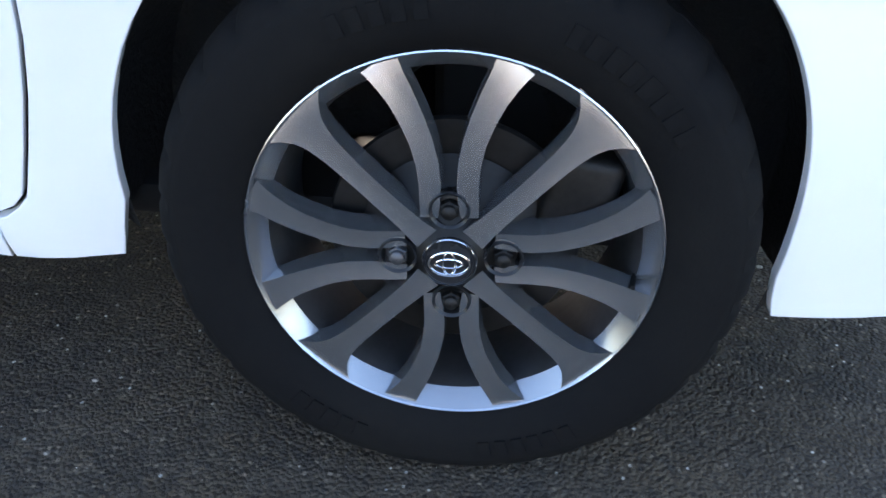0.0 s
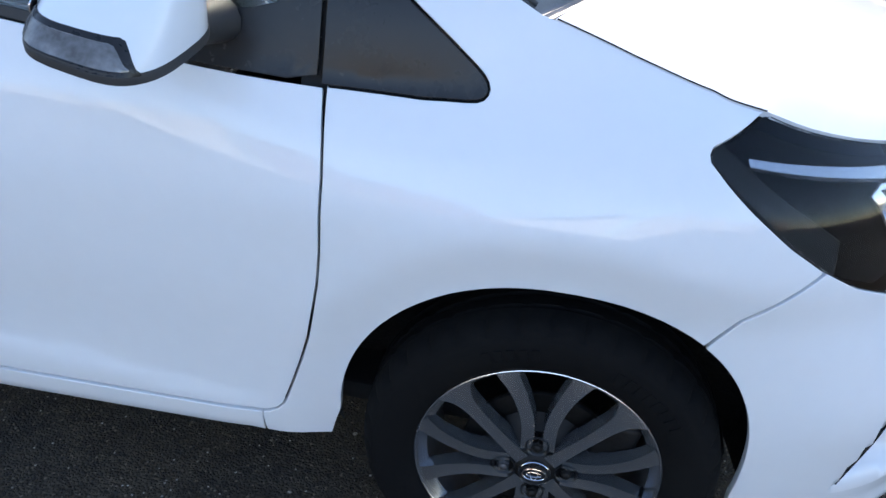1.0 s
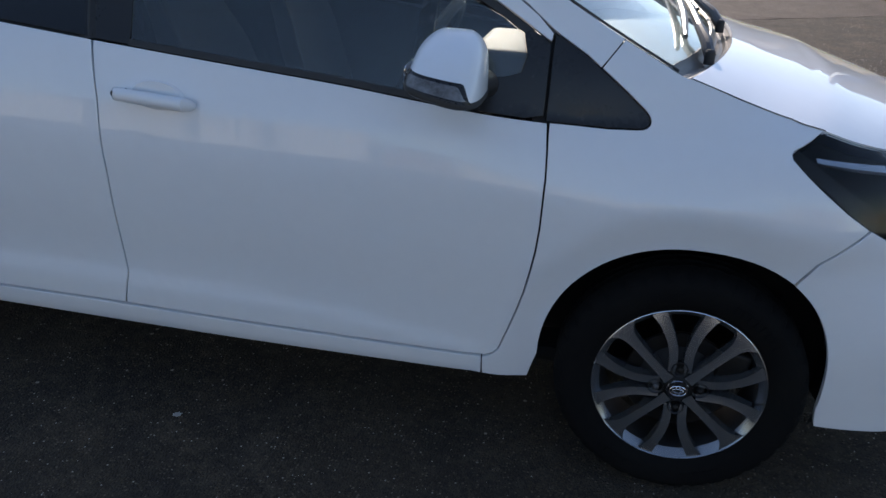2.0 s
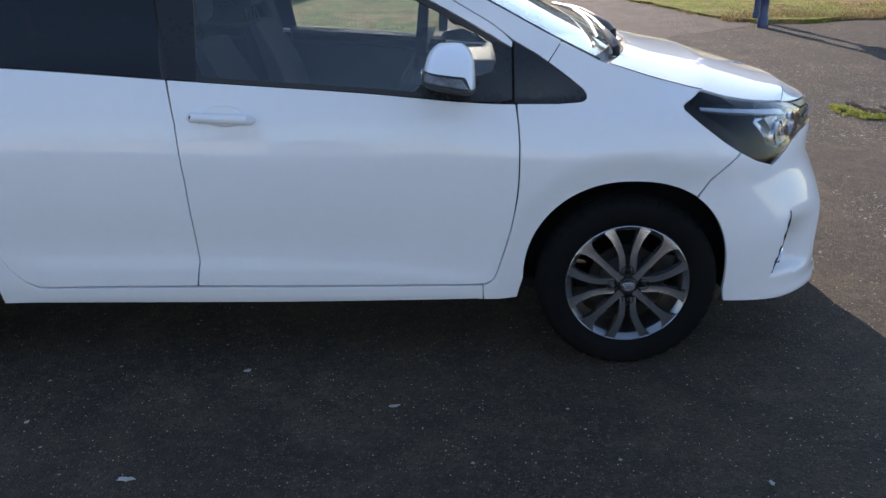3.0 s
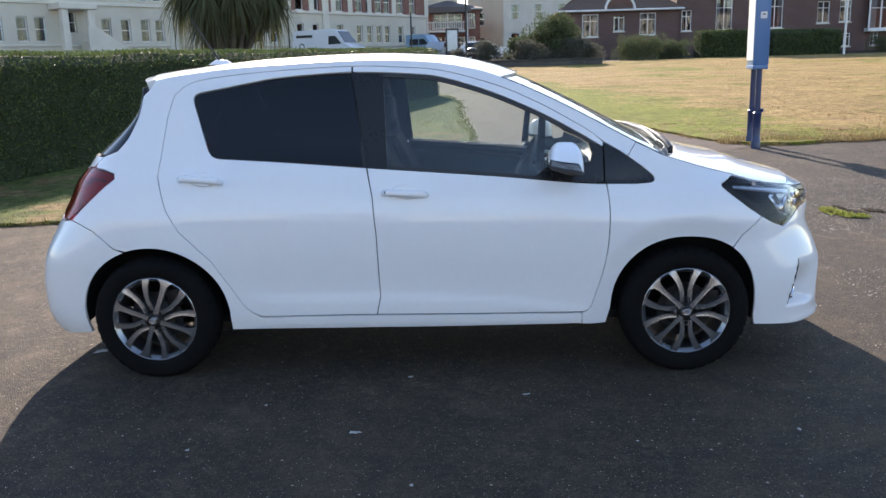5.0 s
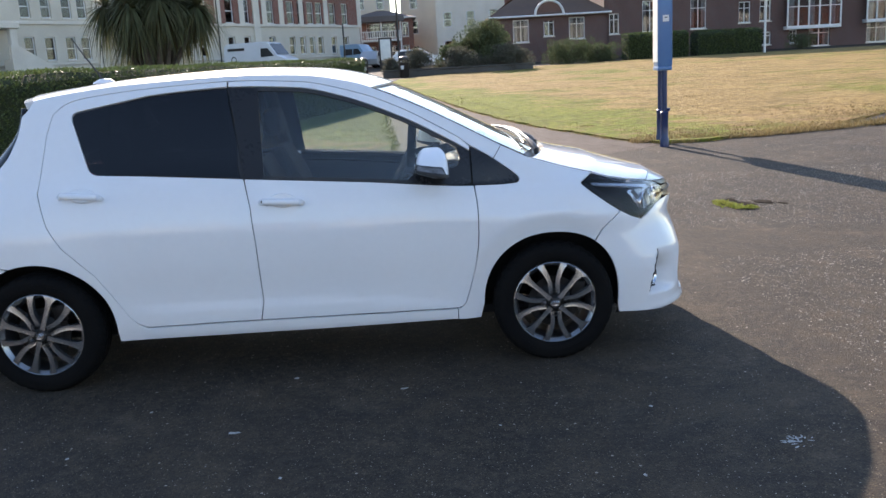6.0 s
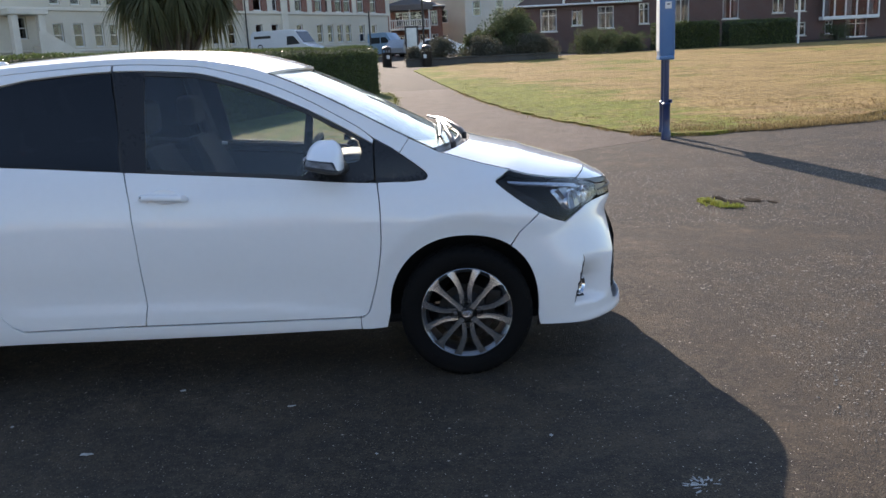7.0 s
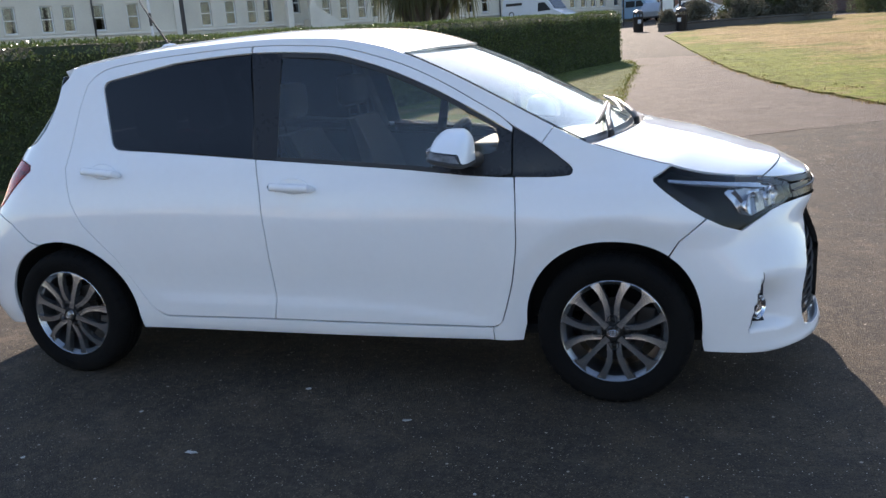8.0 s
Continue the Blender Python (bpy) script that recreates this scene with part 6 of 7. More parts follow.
WHITE_PAINT = material("white_gloss_paint", (.72, .72, .70), .4, 0, (.62, .62, .60), 3, 40)
BLACK_IRON = material("black_iron_paint", (.014, .014, .015), .38, .0, (.035, .03, .026), 8, 60, bump=.006, bump_scale=90)


def notice_case(x, y, angle):
    """A blue display case on two posts with sleeved feet."""
    z0 = ground_z(x, y)
    thing = empty("notice_board", pose(x, y, z0, 0, 0, angle), "blue display case on two navy posts by the grass", "notice board")
    for k in (0, .56):
        bm = bmesh.new()
        lathe(bm, [(.001, 1.34), (.038, 1.34), (.038, .52), (.047, .515), (.060, .50), (.060, .47), (.054, .46), (.054, .14), (.064, .12), (.066, .02), (.070, -.04)], 20, "z", m=pose(0, k, 0))
        post = part("post", bm, NAVY, thing)
        bm = bmesh.new()
        lathe(bm, [(.001, .565), (.020, .56), (.030, .545), (.024, .525), (.040, .515)], 16, "z", m=pose(.052, k - .01, 0))
        part("collar_knob", bm, NAVY, post)
    bm = bmesh.new()
    box(bm, (-.092, -.06, 1.15), (.092, .62, 2.55), .012, 2)
    part("case", bm, BLUE, thing)
    bm = bmesh.new()
    box(bm, (-.100, -.075, 1.10), (.100, .635, 1.155), .01, 2)
    part("bottom_rail", bm, BLUE, thing)
    bm = bmesh.new()
    box(bm, (-.105, -.08, 2.55), (.105, .64, 2.62), .02, 2)
    part("top_cap", bm, BLUE, thing)
    bm = bmesh.new()
    box(bm, (-.104, -.04, 1.22), (-.093, .60, 2.50), .003, 1)
    part("poster", bm, PALE_POSTER, thing, "pale faded poster behind glass")
    bm = bmesh.new()
    box(bm, (-.03, -.066, 1.78), (.055, -.061, 1.87), .002, 1)
    lab = part("label_plate", bm, WHITE_PAINT, thing, "small white label with a dark bar")
    bm = bmesh.new()
    box(bm, (-.005, -.068, 1.83), (.035, -.0662, 1.845), 0)
    part("label_bar", bm, BLACK_IRON, lab)
    for sx in (-.094, .094):
        bm = bmesh.new()
        box(bm, (sx - .006, -.07, 1.16), (sx + .008, -.055, 2.55), .003, 1)
        part("edge_strip", bm, BLUE, thing)


notice_case(2.913, 7.56, -9.5)


def lamp_post(x, y):
    z0 = ground_z(x, y)
    thing = empty("street_lamp", pose(x, y, z0), "black cast-iron lamp post with a fluted base", "lamp post")
    bm = bmesh.new()
    lathe(bm, [(.16, -.05), (.16, .04), (.135, .06), (.13, .40), (.15, .43), (.15, .47), (.12, .50)], 16, "z")
    part("plinth", bm, BLACK_IRON, thing)
    bm = bmesh.new()
    lathe(bm, [(.12, .50), (.10, .56), (.085, .62), (.105, .66), (.095, .72), (.070, .90), (.058, 1.02), (.075, 1.05), (.060, 1.08)], 20, "z")
    part("baluster", bm, BLACK_IRON, thing)
    bm = bmesh.new()
    lathe(bm, [(.055, 1.08), (.048, 2.2), (.042, 3.6), (.05, 3.64), (.02, 3.70), (.001, 3.72)], 16, "z")
    part("column", bm, BLACK_IRON, thing)
    bm = bmesh.new()
    box(bm, (-.05, -.075, 1.52), (.05, -.058, 1.70), .004)
    part("label_plate", bm, WHITE_PAINT, thing, "small white plate")


lamp_post(8.78, 11.35)


def plain_pole(x, y, h, r, mat, label, bands=None):
    z0 = ground_z(x, y)
    thing = empty("pole", pose(x, y, z0), label, "pole")
    if bands is None:
        bm = bmesh.new()
        lathe(bm, [(r, -.05), (r, h), (r * .6, h + .03), (.001, h + .04)], 14, "z")
        part("shaft", bm, mat, thing)
    else:
        n = int(h / bands)
        for i in range(n):
            bm = bmesh.new()
            lathe(bm, [(.001, i * bands), (r, i * bands), (r, (i + 1) * bands), (.001, (i + 1) * bands)], 14, "z")
            part("band", bm, WHITE_PAINT if i % 2 else BLACK_IRON, thing)
    return thing


plain_pole(21.95, 51.4, 6.5, .07, WHITE_PAINT, "tall white pole before a brick building")
plain_pole(-23.3, 28.6, 5.5, .06, WHITE_PAINT, "black and white banded crossing pole", .55)
plain_pole(-23.6, 31.5, 6.5, .10, BLACK_IRON, "dark street lamp column")
plain_pole(-6.25, 60, 3.6, .06, BLACK_IRON, "slim dark sign post by the road")
plain_pole(-2.0, 52, 7, .07, BLACK_IRON, "dark street lamp column")


def litter_bin(x, y, turn):
    thing = empty("litter_bin", pose(x, y, ground_z(x, y), 0, 0, turn), "dark litter bin with a domed hood", "bin")
    bm = bmesh.new()
    lathe(bm, [(.24, 0), (.27, .05), (.27, .72), (.29, .75), (.29, .80), (.25, .81)], 20, "z")
    part("body", bm, BLACK_IRON, thing)
    bm = bmesh.new()
    lathe(bm, [(.27, .95), (.28, 1.0), (.24, 1.10), (.12, 1.16), (.001, 1.18)], 20, "z")
    part("hood", bm, BLACK_IRON, thing)
    for a in (0, 90, 180, 270):
        bm = bmesh.new()
        c, s_ = math.cos(radians(a)), math.sin(radians(a))
        tube(bm, [(.25 * c, .25 * s_, .78), (.25 * c, .25 * s_, .97)], .03, 6)
        part("hood_stay", bm, BLACK_IRON, thing)
    bm = bmesh.new()
    box(bm, (-.09, -.285, .45), (.09, -.270, .65), .003)
    part("panel_plate", bm, WHITE_PAINT, thing, "small pale plate")


litter_bin(-3.93, 45.2, 20)
litter_bin(-1.54, 42.7, -20)


def info_stand(x, y):
    thing = empty("information_stand", pose(x, y, ground_z(x, y), 0, 0, 10), "dark framed upright stand with a bright poster", "notice board")
    for sx in (-.45, .45):
        bm = bmesh.new()
        box(bm, (sx - .06, -.06, -.05), (sx + .06, .06, 2.3), .01)
        part("upright", bm, BLACK_IRON, thing)
    bm = bmesh.new()
    box(bm, (-.51, -.07, 2.3), (.51, .07, 2.45), .02)
    part("head", bm, BLACK_IRON, thing)
    bm = bmesh.new()
    box(bm, (-.39, -.04, .75), (.39, .04, 2.3), .01)
    part("poster", bm, PALE_POSTER, thing, "bright pale poster")
    bm = bmesh.new()
    box(bm, (-.39, -.05, .0), (.39, .05, .75), .01)
    part("base_panel", bm, BLACK_IRON, thing)


info_stand(-3.27, 62)
# the dark planter wall at the foot of the shrubs
bm = bmesh.new()
box(bm, (0, 0, -.1), (8.6, .35, .34), .03, 1)
box(bm, (-.04, -.04, .34), (8.64, .39, .42), .02, 1)
DARK_STONE = material("dark_weathered_stone", (.060, .056, .052), .85, 0, (.095, .088, .078), 2, 30, bump=.02, bump_scale=30)
planter = part("planter_wall", bm, DARK_STONE, None)
planter.matrix_basis = pose(-2.7, 43.0, ground_z(0, 43.4), 0, 0, 9)
tagged(planter, "low dark planter wall before the shrubs", "wall")



# ---------------- the town round the green ----------------
def brick_material(name, c1, c2, mortar, scale):
    m = bpy.data.materials.new(name)
    m.use_nodes = True
    n, l = m.node_tree.nodes, m.node_tree.links
    b = n["Principled BSDF"]
    co, mp, br, ns = n.new("ShaderNodeTexCoord"), n.new("ShaderNodeMapping"), n.new("ShaderNodeTexBrick"), n.new("ShaderNodeTexNoise")
    mp.inputs["Rotation"].default_value = (radians(90), 0, 0)
    l.new(co.outputs["Object"], mp.inputs["Vector"])
    l.new(mp.outputs["Vector"], br.inputs["Vector"])
    br.inputs["Color1"].default_value, br.inputs["Color2"].default_value, br.inputs["Mortar"].default_value = (*c1, 1), (*c2, 1), (*mortar, 1)
    br.inputs["Scale"].default_value = scale
    br.inputs["Brick Width"].default_value, br.inputs["Row Height"].default_value, br.inputs["Mortar Size"].default_value = .225, .075, .01
    ns.inputs["Scale"].default_value = .6
    l.new(co.outputs["Object"], ns.inputs["Vector"])
    hsv, mr = n.new("ShaderNodeHueSaturation"), n.new("ShaderNodeMapRange")
    mr.inputs["To Min"].default_value, mr.inputs["To Max"].default_value = .75, 1.25
    l.new(ns.outputs["Fac"], mr.inputs["Value"])
    l.new(mr.outputs["Result"], hsv.inputs["Value"])
    l.new(br.outputs["Color"], hsv.inputs["Color"])
    l.new(hsv.outputs["Color"], b.inputs["Base Color"])
    b.inputs["Roughness"].default_value = .88
    bp = n.new("ShaderNodeBump")
    bp.inputs["Strength"].default_value, bp.inputs["Distance"].default_value = .4, .01
    l.new(br.outputs["Fac"], bp.inputs["Height"])
    bp.invert = True
    l.new(bp.outputs["Normal"], b.inputs["Normal"])
    return m


BRICK = brick_material("red_brown_brick", (.115, .050, .040), (.085, .040, .034), (.15, .125, .11), 1)
BRICK_RED = brick_material("red_brick", (.25, .085, .055), (.19, .065, .045), (.25, .2, .17), 1)
STUCCO = material("cream_stucco", (.66, .61, .50), .85, 0, (.54, .49, .40), .5, 9, bump=.004, bump_scale=30)
STUCCO_TRIM = material("cream_stucco_trim", (.72, .67, .57), .8, 0, (.60, .55, .46), .8, 12)
SLATE = material("slate_roof", (.075, .072, .075), .6, 0, (.11, .10, .10), 1.2, 14, bump=.01, bump_scale=20)
TILE = material("brown_roof_tile", (.095, .062, .048), .8, 0, (.13, .085, .06), 1.0, 14, bump=.01, bump_scale=20)
PANE = glass_material("window_pane", (.55, .60, .62))
# near-black room walls: the dimness indoors is put into the colour
ROOM = material("room_painted_dim", (.035, .035, .036), .9, 0, (.06, .058, .055), .8, 5)
CURTAIN = material("pale_net_curtain", (.44, .45, .47), .9, 0, (.28, .28, .285), 3, 14)


def wall_mesh(w, h, openings, thick, sill_z=0.0):
    """A wall in x and z with real openings; its outer face looks to -y."""
    xs = sorted({0, w, *[o[0] for o in openings], *[o[1] for o in openings]})
    zs = sorted({sill_z, h, *[o[2] for o in openings], *[o[3] for o in openings]})
    bm = bmesh.new()
    cache = {}

    def v(x, y, z):
        key = (round(x, 4), round(y, 4), round(z, 4))
        if key not in cache:
            cache[key] = bm.verts.new((x, y, z))
        return cache[key]
    for x0, x1 in zip(xs, xs[1:]):
        for z0, z1 in zip(zs, zs[1:]):
            cx, cz = (x0 + x1) / 2, (z0 + z1) / 2
            if any(o[0] < cx < o[1] and o[2] < cz < o[3] for o in openings):
                continue
            bm.faces.new((v(x0, 0, z0), v(x1, 0, z0), v(x1, 0, z1), v(x0, 0, z1)))
            bm.faces.new((v(x0, thick, z1), v(x1, thick, z1), v(x1, thick, z0), v(x0, thick, z0)))
    for x0, x1, z0, z1 in openings:
        bm.faces.new((v(x0, 0, z0), v(x0, thick, z0), v(x1, thick, z0), v(x1, 0, z0)))
        bm.faces.new((v(x0, 0, z1), v(x1, 0, z1), v(x1, thick, z1), v(x0, thick, z1)))
        bm.faces.new((v(x0, 0, z0), v(x0, 0, z1), v(x0, thick, z1), v(x0, thick, z0)))
        bm.faces.new((v(x1, 0, z0), v(x1, thick, z0), v(x1, thick, z1), v(x1, 0, z1)))
    return bm


WINDOW_MESHES = {}


def window_unit(parent, x0, x1, z0, z1, depth, style, frame_mat, seed):
    """A window set in its opening: frame, bars, pane, curtain, sill."""
    w, h = round(x1 - x0, 3), round(z1 - z0, 3)
    g = random.Random(seed)
    curtain = g.random() < .45
    key = (w, h, style)
    if key not in WINDOW_MESHES:
        t = .07
        bm = bmesh.new()
        ring = [[bm.verts.new((x, y, z)) for x, z in ((q, q), (w - q, q), (w - q, h - q), (q, h - q))] for q, y in ((0, 0), (0, .06), (t, .06), (t, 0))]
        for i in range(4):
            for j in range(4):
                bm.faces.new((ring[i][j], ring[i][(j + 1) % 4], ring[(i + 1) % 4][(j + 1) % 4], ring[(i + 1) % 4][j]))
        bars = []
        if style == "sash":
            bars.append(((t, -.01, h * .5 - .03), (w - t, .05, h * .5 + .03)))
        else:
            for i in range(1, max(2, round(w / .75))):
                cx = w * i / max(2, round(w / .75))
                bars.append(((cx - .03, .0, t), (cx + .03, .055, h - t)))
            bars.append(((t, .005, h * .68), (w - t, .05, h * .68 + .05)))
        bar_meshes = []
        for lo, hi in bars:
            bb = bmesh.new()
            box(bb, lo, hi)
            me = bpy.data.meshes.new("glazing_bar")
            bb.to_mesh(me)
            bb.free()
            me.materials.append(frame_mat)
            bar_meshes.append(me)
        fr = bpy.data.meshes.new("window_frame")
        bmesh.ops.recalc_face_normals(bm, faces=bm.faces)
        bm.to_mesh(fr)
        bm.free()
        fr.materials.append(frame_mat)
        bm = bmesh.new()
        box(bm, (t * .5, .025, t * .5), (w - t * .5, .035, h - t * .5))
        pa = bpy.data.meshes.new("pane")
        bm.to_mesh(pa)
        bm.free()
        pa.materials.append(PANE)
        bm = bmesh.new()
        for sx in (0, 1):
            a = t if sx == 0 else w * .72
            b_ = w * .28 if sx == 0 else w - t
            n = 6
            top = [bm.verts.new((a + (b_ - a) * i / n, .14 + .02 * (i % 2), h - t)) for i in range(n + 1)]
            low = [bm.verts.new((a + (b_ - a) * i / n, .14 + .02 * (i % 2), t)) for i in range(n + 1)]
            for i in range(n):
                bm.faces.new((low[i], low[i + 1], top[i + 1], top[i]))
        cu = bpy.data.meshes.new("curtain")
        bm.to_mesh(cu)
        bm.free()
        cu.materials.append(CURTAIN)
        bm = bmesh.new()
        box(bm, (-.06, -depth - .06, -.08), (w + .06, 0, -.004), .01, 1)
        si = bpy.data.meshes.new("sill")
        bm.to_mesh(si)
        bm.free()
        si.materials.append(STUCCO_TRIM)
        WINDOW_MESHES[key] = (fr, pa, cu, si, bar_meshes)
    fr, pa, cu, si, bar_meshes = WINDOW_MESHES[key]
    ob = attach(new("window", fr), parent)
    ob.location = (x0, depth, z0)
    attach(new("pane", pa), ob)
    for me in bar_meshes:
        attach(new("glazing_bar", me), ob)
    if curtain:
        attach(new("curtain", cu), ob)
    attach(new("sill", si), ob)
    return ob


def shell(parent, w, deep, h, mat, thick, wall_name="wall"):
    """Back and end walls with a floor slab, behind a front wall that has the openings."""
    bm = bmesh.new()
    box(bm, (0, thick, 0), (thick, deep, h))
    part(wall_name, bm, mat, parent)
    bm = bmesh.new()
    box(bm, (w - thick, thick, 0), (w, deep, h))
    part(wall_name, bm, mat, parent)
    bm = bmesh.new()
    box(bm, (thick, deep - thick, 0), (w - thick, deep, h))
    part(wall_name, bm, mat, parent)
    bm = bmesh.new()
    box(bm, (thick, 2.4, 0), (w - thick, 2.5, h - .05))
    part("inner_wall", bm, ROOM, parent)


def hip_roof(parent, x0, x1, y0, y1, z, rise, mat, over=.35, hip=1.0):
    bm = bmesh.new()
    x0, x1, y0, y1 = x0 - over, x1 + over, y0 - over, y1 + over
    half = (y1 - y0) / 2
    lo = [bm.verts.new(p) for p in ((x0, y0, z), (x1, y0, z), (x1, y1, z), (x0, y1, z))]
    hi = [bm.verts.new((x, y, z - .16)) for x, y in ((x0, y0), (x1, y0), (x1, y1), (x0, y1))]
    r = [bm.verts.new((x0 + half * hip, (y0 + y1) / 2, z + rise)), bm.verts.new((x1 - half * hip, (y0 + y1) / 2, z + rise))]
    bm.faces.new((lo[0], lo[1], r[1], r[0]))
    bm.faces.new((lo[2], lo[3], r[0], r[1]))
    bm.faces.new((lo[1], lo[2], r[1]))
    bm.faces.new((lo[3], lo[0], r[0]))
    bm.faces.new(hi)
    for i in range(4):
        bm.faces.new((lo[i], hi[i], hi[(i + 1) % 4], lo[(i + 1) % 4]))
    roof = part("roof", bm, mat, parent, "", 20)
    bm = bmesh.new()
    tube(bm, [(x0, y0 - .05, z - .05), (x1, y0 - .05, z - .05)], .07, 8)
    part("gutter", bm, WHITE_PAINT, roof, "pale gutter")
    return roof


def brick_wing():
    """The low wing with a hipped roof and an arched gable."""
    y0 = 60.0
    thing = empty("brick_wing", pose(4.9, y0, 0), "low red-brown brick wing with an arched gable", "house")
    ops = [(1.5, 2.7, 3.15, 4.78), (3.8, 4.6, 3.5, 4.90), (5.7, 6.9, 3.2, 4.78)]
    part("wall", wall_mesh(8.5, 5.0, ops, .3, .5), BRICK, thing)
    shell(thing, 8.5, 9, 5.0, BRICK, .3)
    for i, o in enumerate(ops):
        window_unit(thing, *o, .12, "casement", WHITE_PAINT, 100 + i)
    hip_roof(thing, 0, 8.5, 0, 9, 5.05, 3.0, TILE)
    bm = bmesh.new()
    out = [(3.25, 4.6)] + [(4.2 + 1.0 * math.cos(math.pi - math.pi * i / 14), 5.05 + .95 * math.sin(math.pi * i / 14)) for i in range(15)] + [(5.15, 4.6)]
    ngon_prism(bm, out, -.06, .45)
    gable = part("gable", bm, BRICK, thing)
    bm = bmesh.new()
    tube(bm, [(4.2 + 1.05 * math.cos(math.pi - math.pi * i / 18), -.42, 5.05 + 1.0 * math.sin(math.pi * i / 18)) for i in range(19)], .09, 8)
    part("arch_trim", bm, WHITE_PAINT, gable, "white arched barge board")


def brick_block():
    """The taller block with casements and two glazed bays."""
    thing = empty("brick_block", pose(13.42, 60.4, 0), "three-storey red-brown brick flats with white windows", "building")
    o = 13.42
    ops = [(.3, 1.05, 3.4, 4.9), (2.8, 4.0, 3.4, 5.7), (6.45, 7.65, 3.45, 5.65), (10.1, 11.0, 3.7, 5.25), (11.7, 12.55, 3.75, 5.3), (10.65, 11.05, 2.0, 2.9), (11.75, 12.6, 2.0, 2.95), (14.0, 14.6, 2.0, 3.0), (15.5, 17.1, 1.7, 3.08),
           (19.9, 21.5, 1.75, 3.3), (22.4, 22.9, 2.4, 3.35), (24.5, 25.5, 1.95, 3.45), (19.9, 21.5, 6.4, 7.8), (24.5, 25.5, 3.9, 5.4), (28.0, 29.2, 3.7, 5.3), (28.0, 29.2, 1.9, 3.2)]
    ops += [(x, x + 1.0, 6.6, 8.1) for x in (.3, 2.9, 6.5, 10.1, 11.7, 24.5, 28.1)]
    part("wall", wall_mesh(33, 9.2, ops, .3, .5), BRICK, thing)
    shell(thing, 33, 11, 9.2, BRICK, .3)
    for i, q in enumerate(ops):
        window_unit(thing, *q, .12, "casement", WHITE_PAINT, 130 + i)
    hip_roof(thing, 0, 33, 0, 11, 9.25, 3.4, TILE)
    for x0, x1, z0, z1 in ((13.5, 17.6, 3.25, 5.5), (19.5, 23.2, 3.45, 5.6)):
        bm = bmesh.new()
        box(bm, (x0, -.75, z0 - .25), (x1, -.02, z0), .02)
        bay = part("bay", bm, WHITE_PAINT, thing, "white glazed bay")
        bm = bmesh.new()
        box(bm, (x0 - .05, -.80, z1), (x1 + .05, -.02, z1 + .22), .03)
        part("bay_roof", bm, WHITE_PAINT, bay)
        n = 5
        for i in range(n + 1):
            x = x0 + .05 + (x1 - x0 - .1) * i / n
            bm = bmesh.new()
            box(bm, (x - .05, -.72, z0), (x + .05, -.62, z1))
            part("bay_post", bm, WHITE_PAINT, bay)
        for i in range(n):
            xa, xb = x0 + .05 + (x1 - x0 - .1) * i / n + .05, x0 + .05 + (x1 - x0 - .1) * (i + 1) / n - .05
            bm = bmesh.new()
            box(bm, (xa, -.68, z0), (xb, -.66, z1))
            part("pane", bm, PANE, bay)
        bm = bmesh.new()
        box(bm, (x0 + .05, -.71, z0 + (z1 - z0) * .60), (x1 - .05, -.64, z0 + (z1 - z0) * .60 + .06))
        part("bay_transom", bm, WHITE_PAINT, bay)
        for i in (0, 2, 4):
            xa = x0 + .1 + (x1 - x0 - .2) * i / n
            bm = bmesh.new()
            folds = [bm.verts.new((xa + .5 * q / 8, -.50 + .025 * (q % 2), z)) for z in (z0 + .02, z1 - .05) for q in range(9)]
            for q in range(8):
                bm.faces.new((folds[q], folds[q + 1], folds[q + 10], folds[q + 9]))
            part("curtain", bm, CURTAIN, bay)


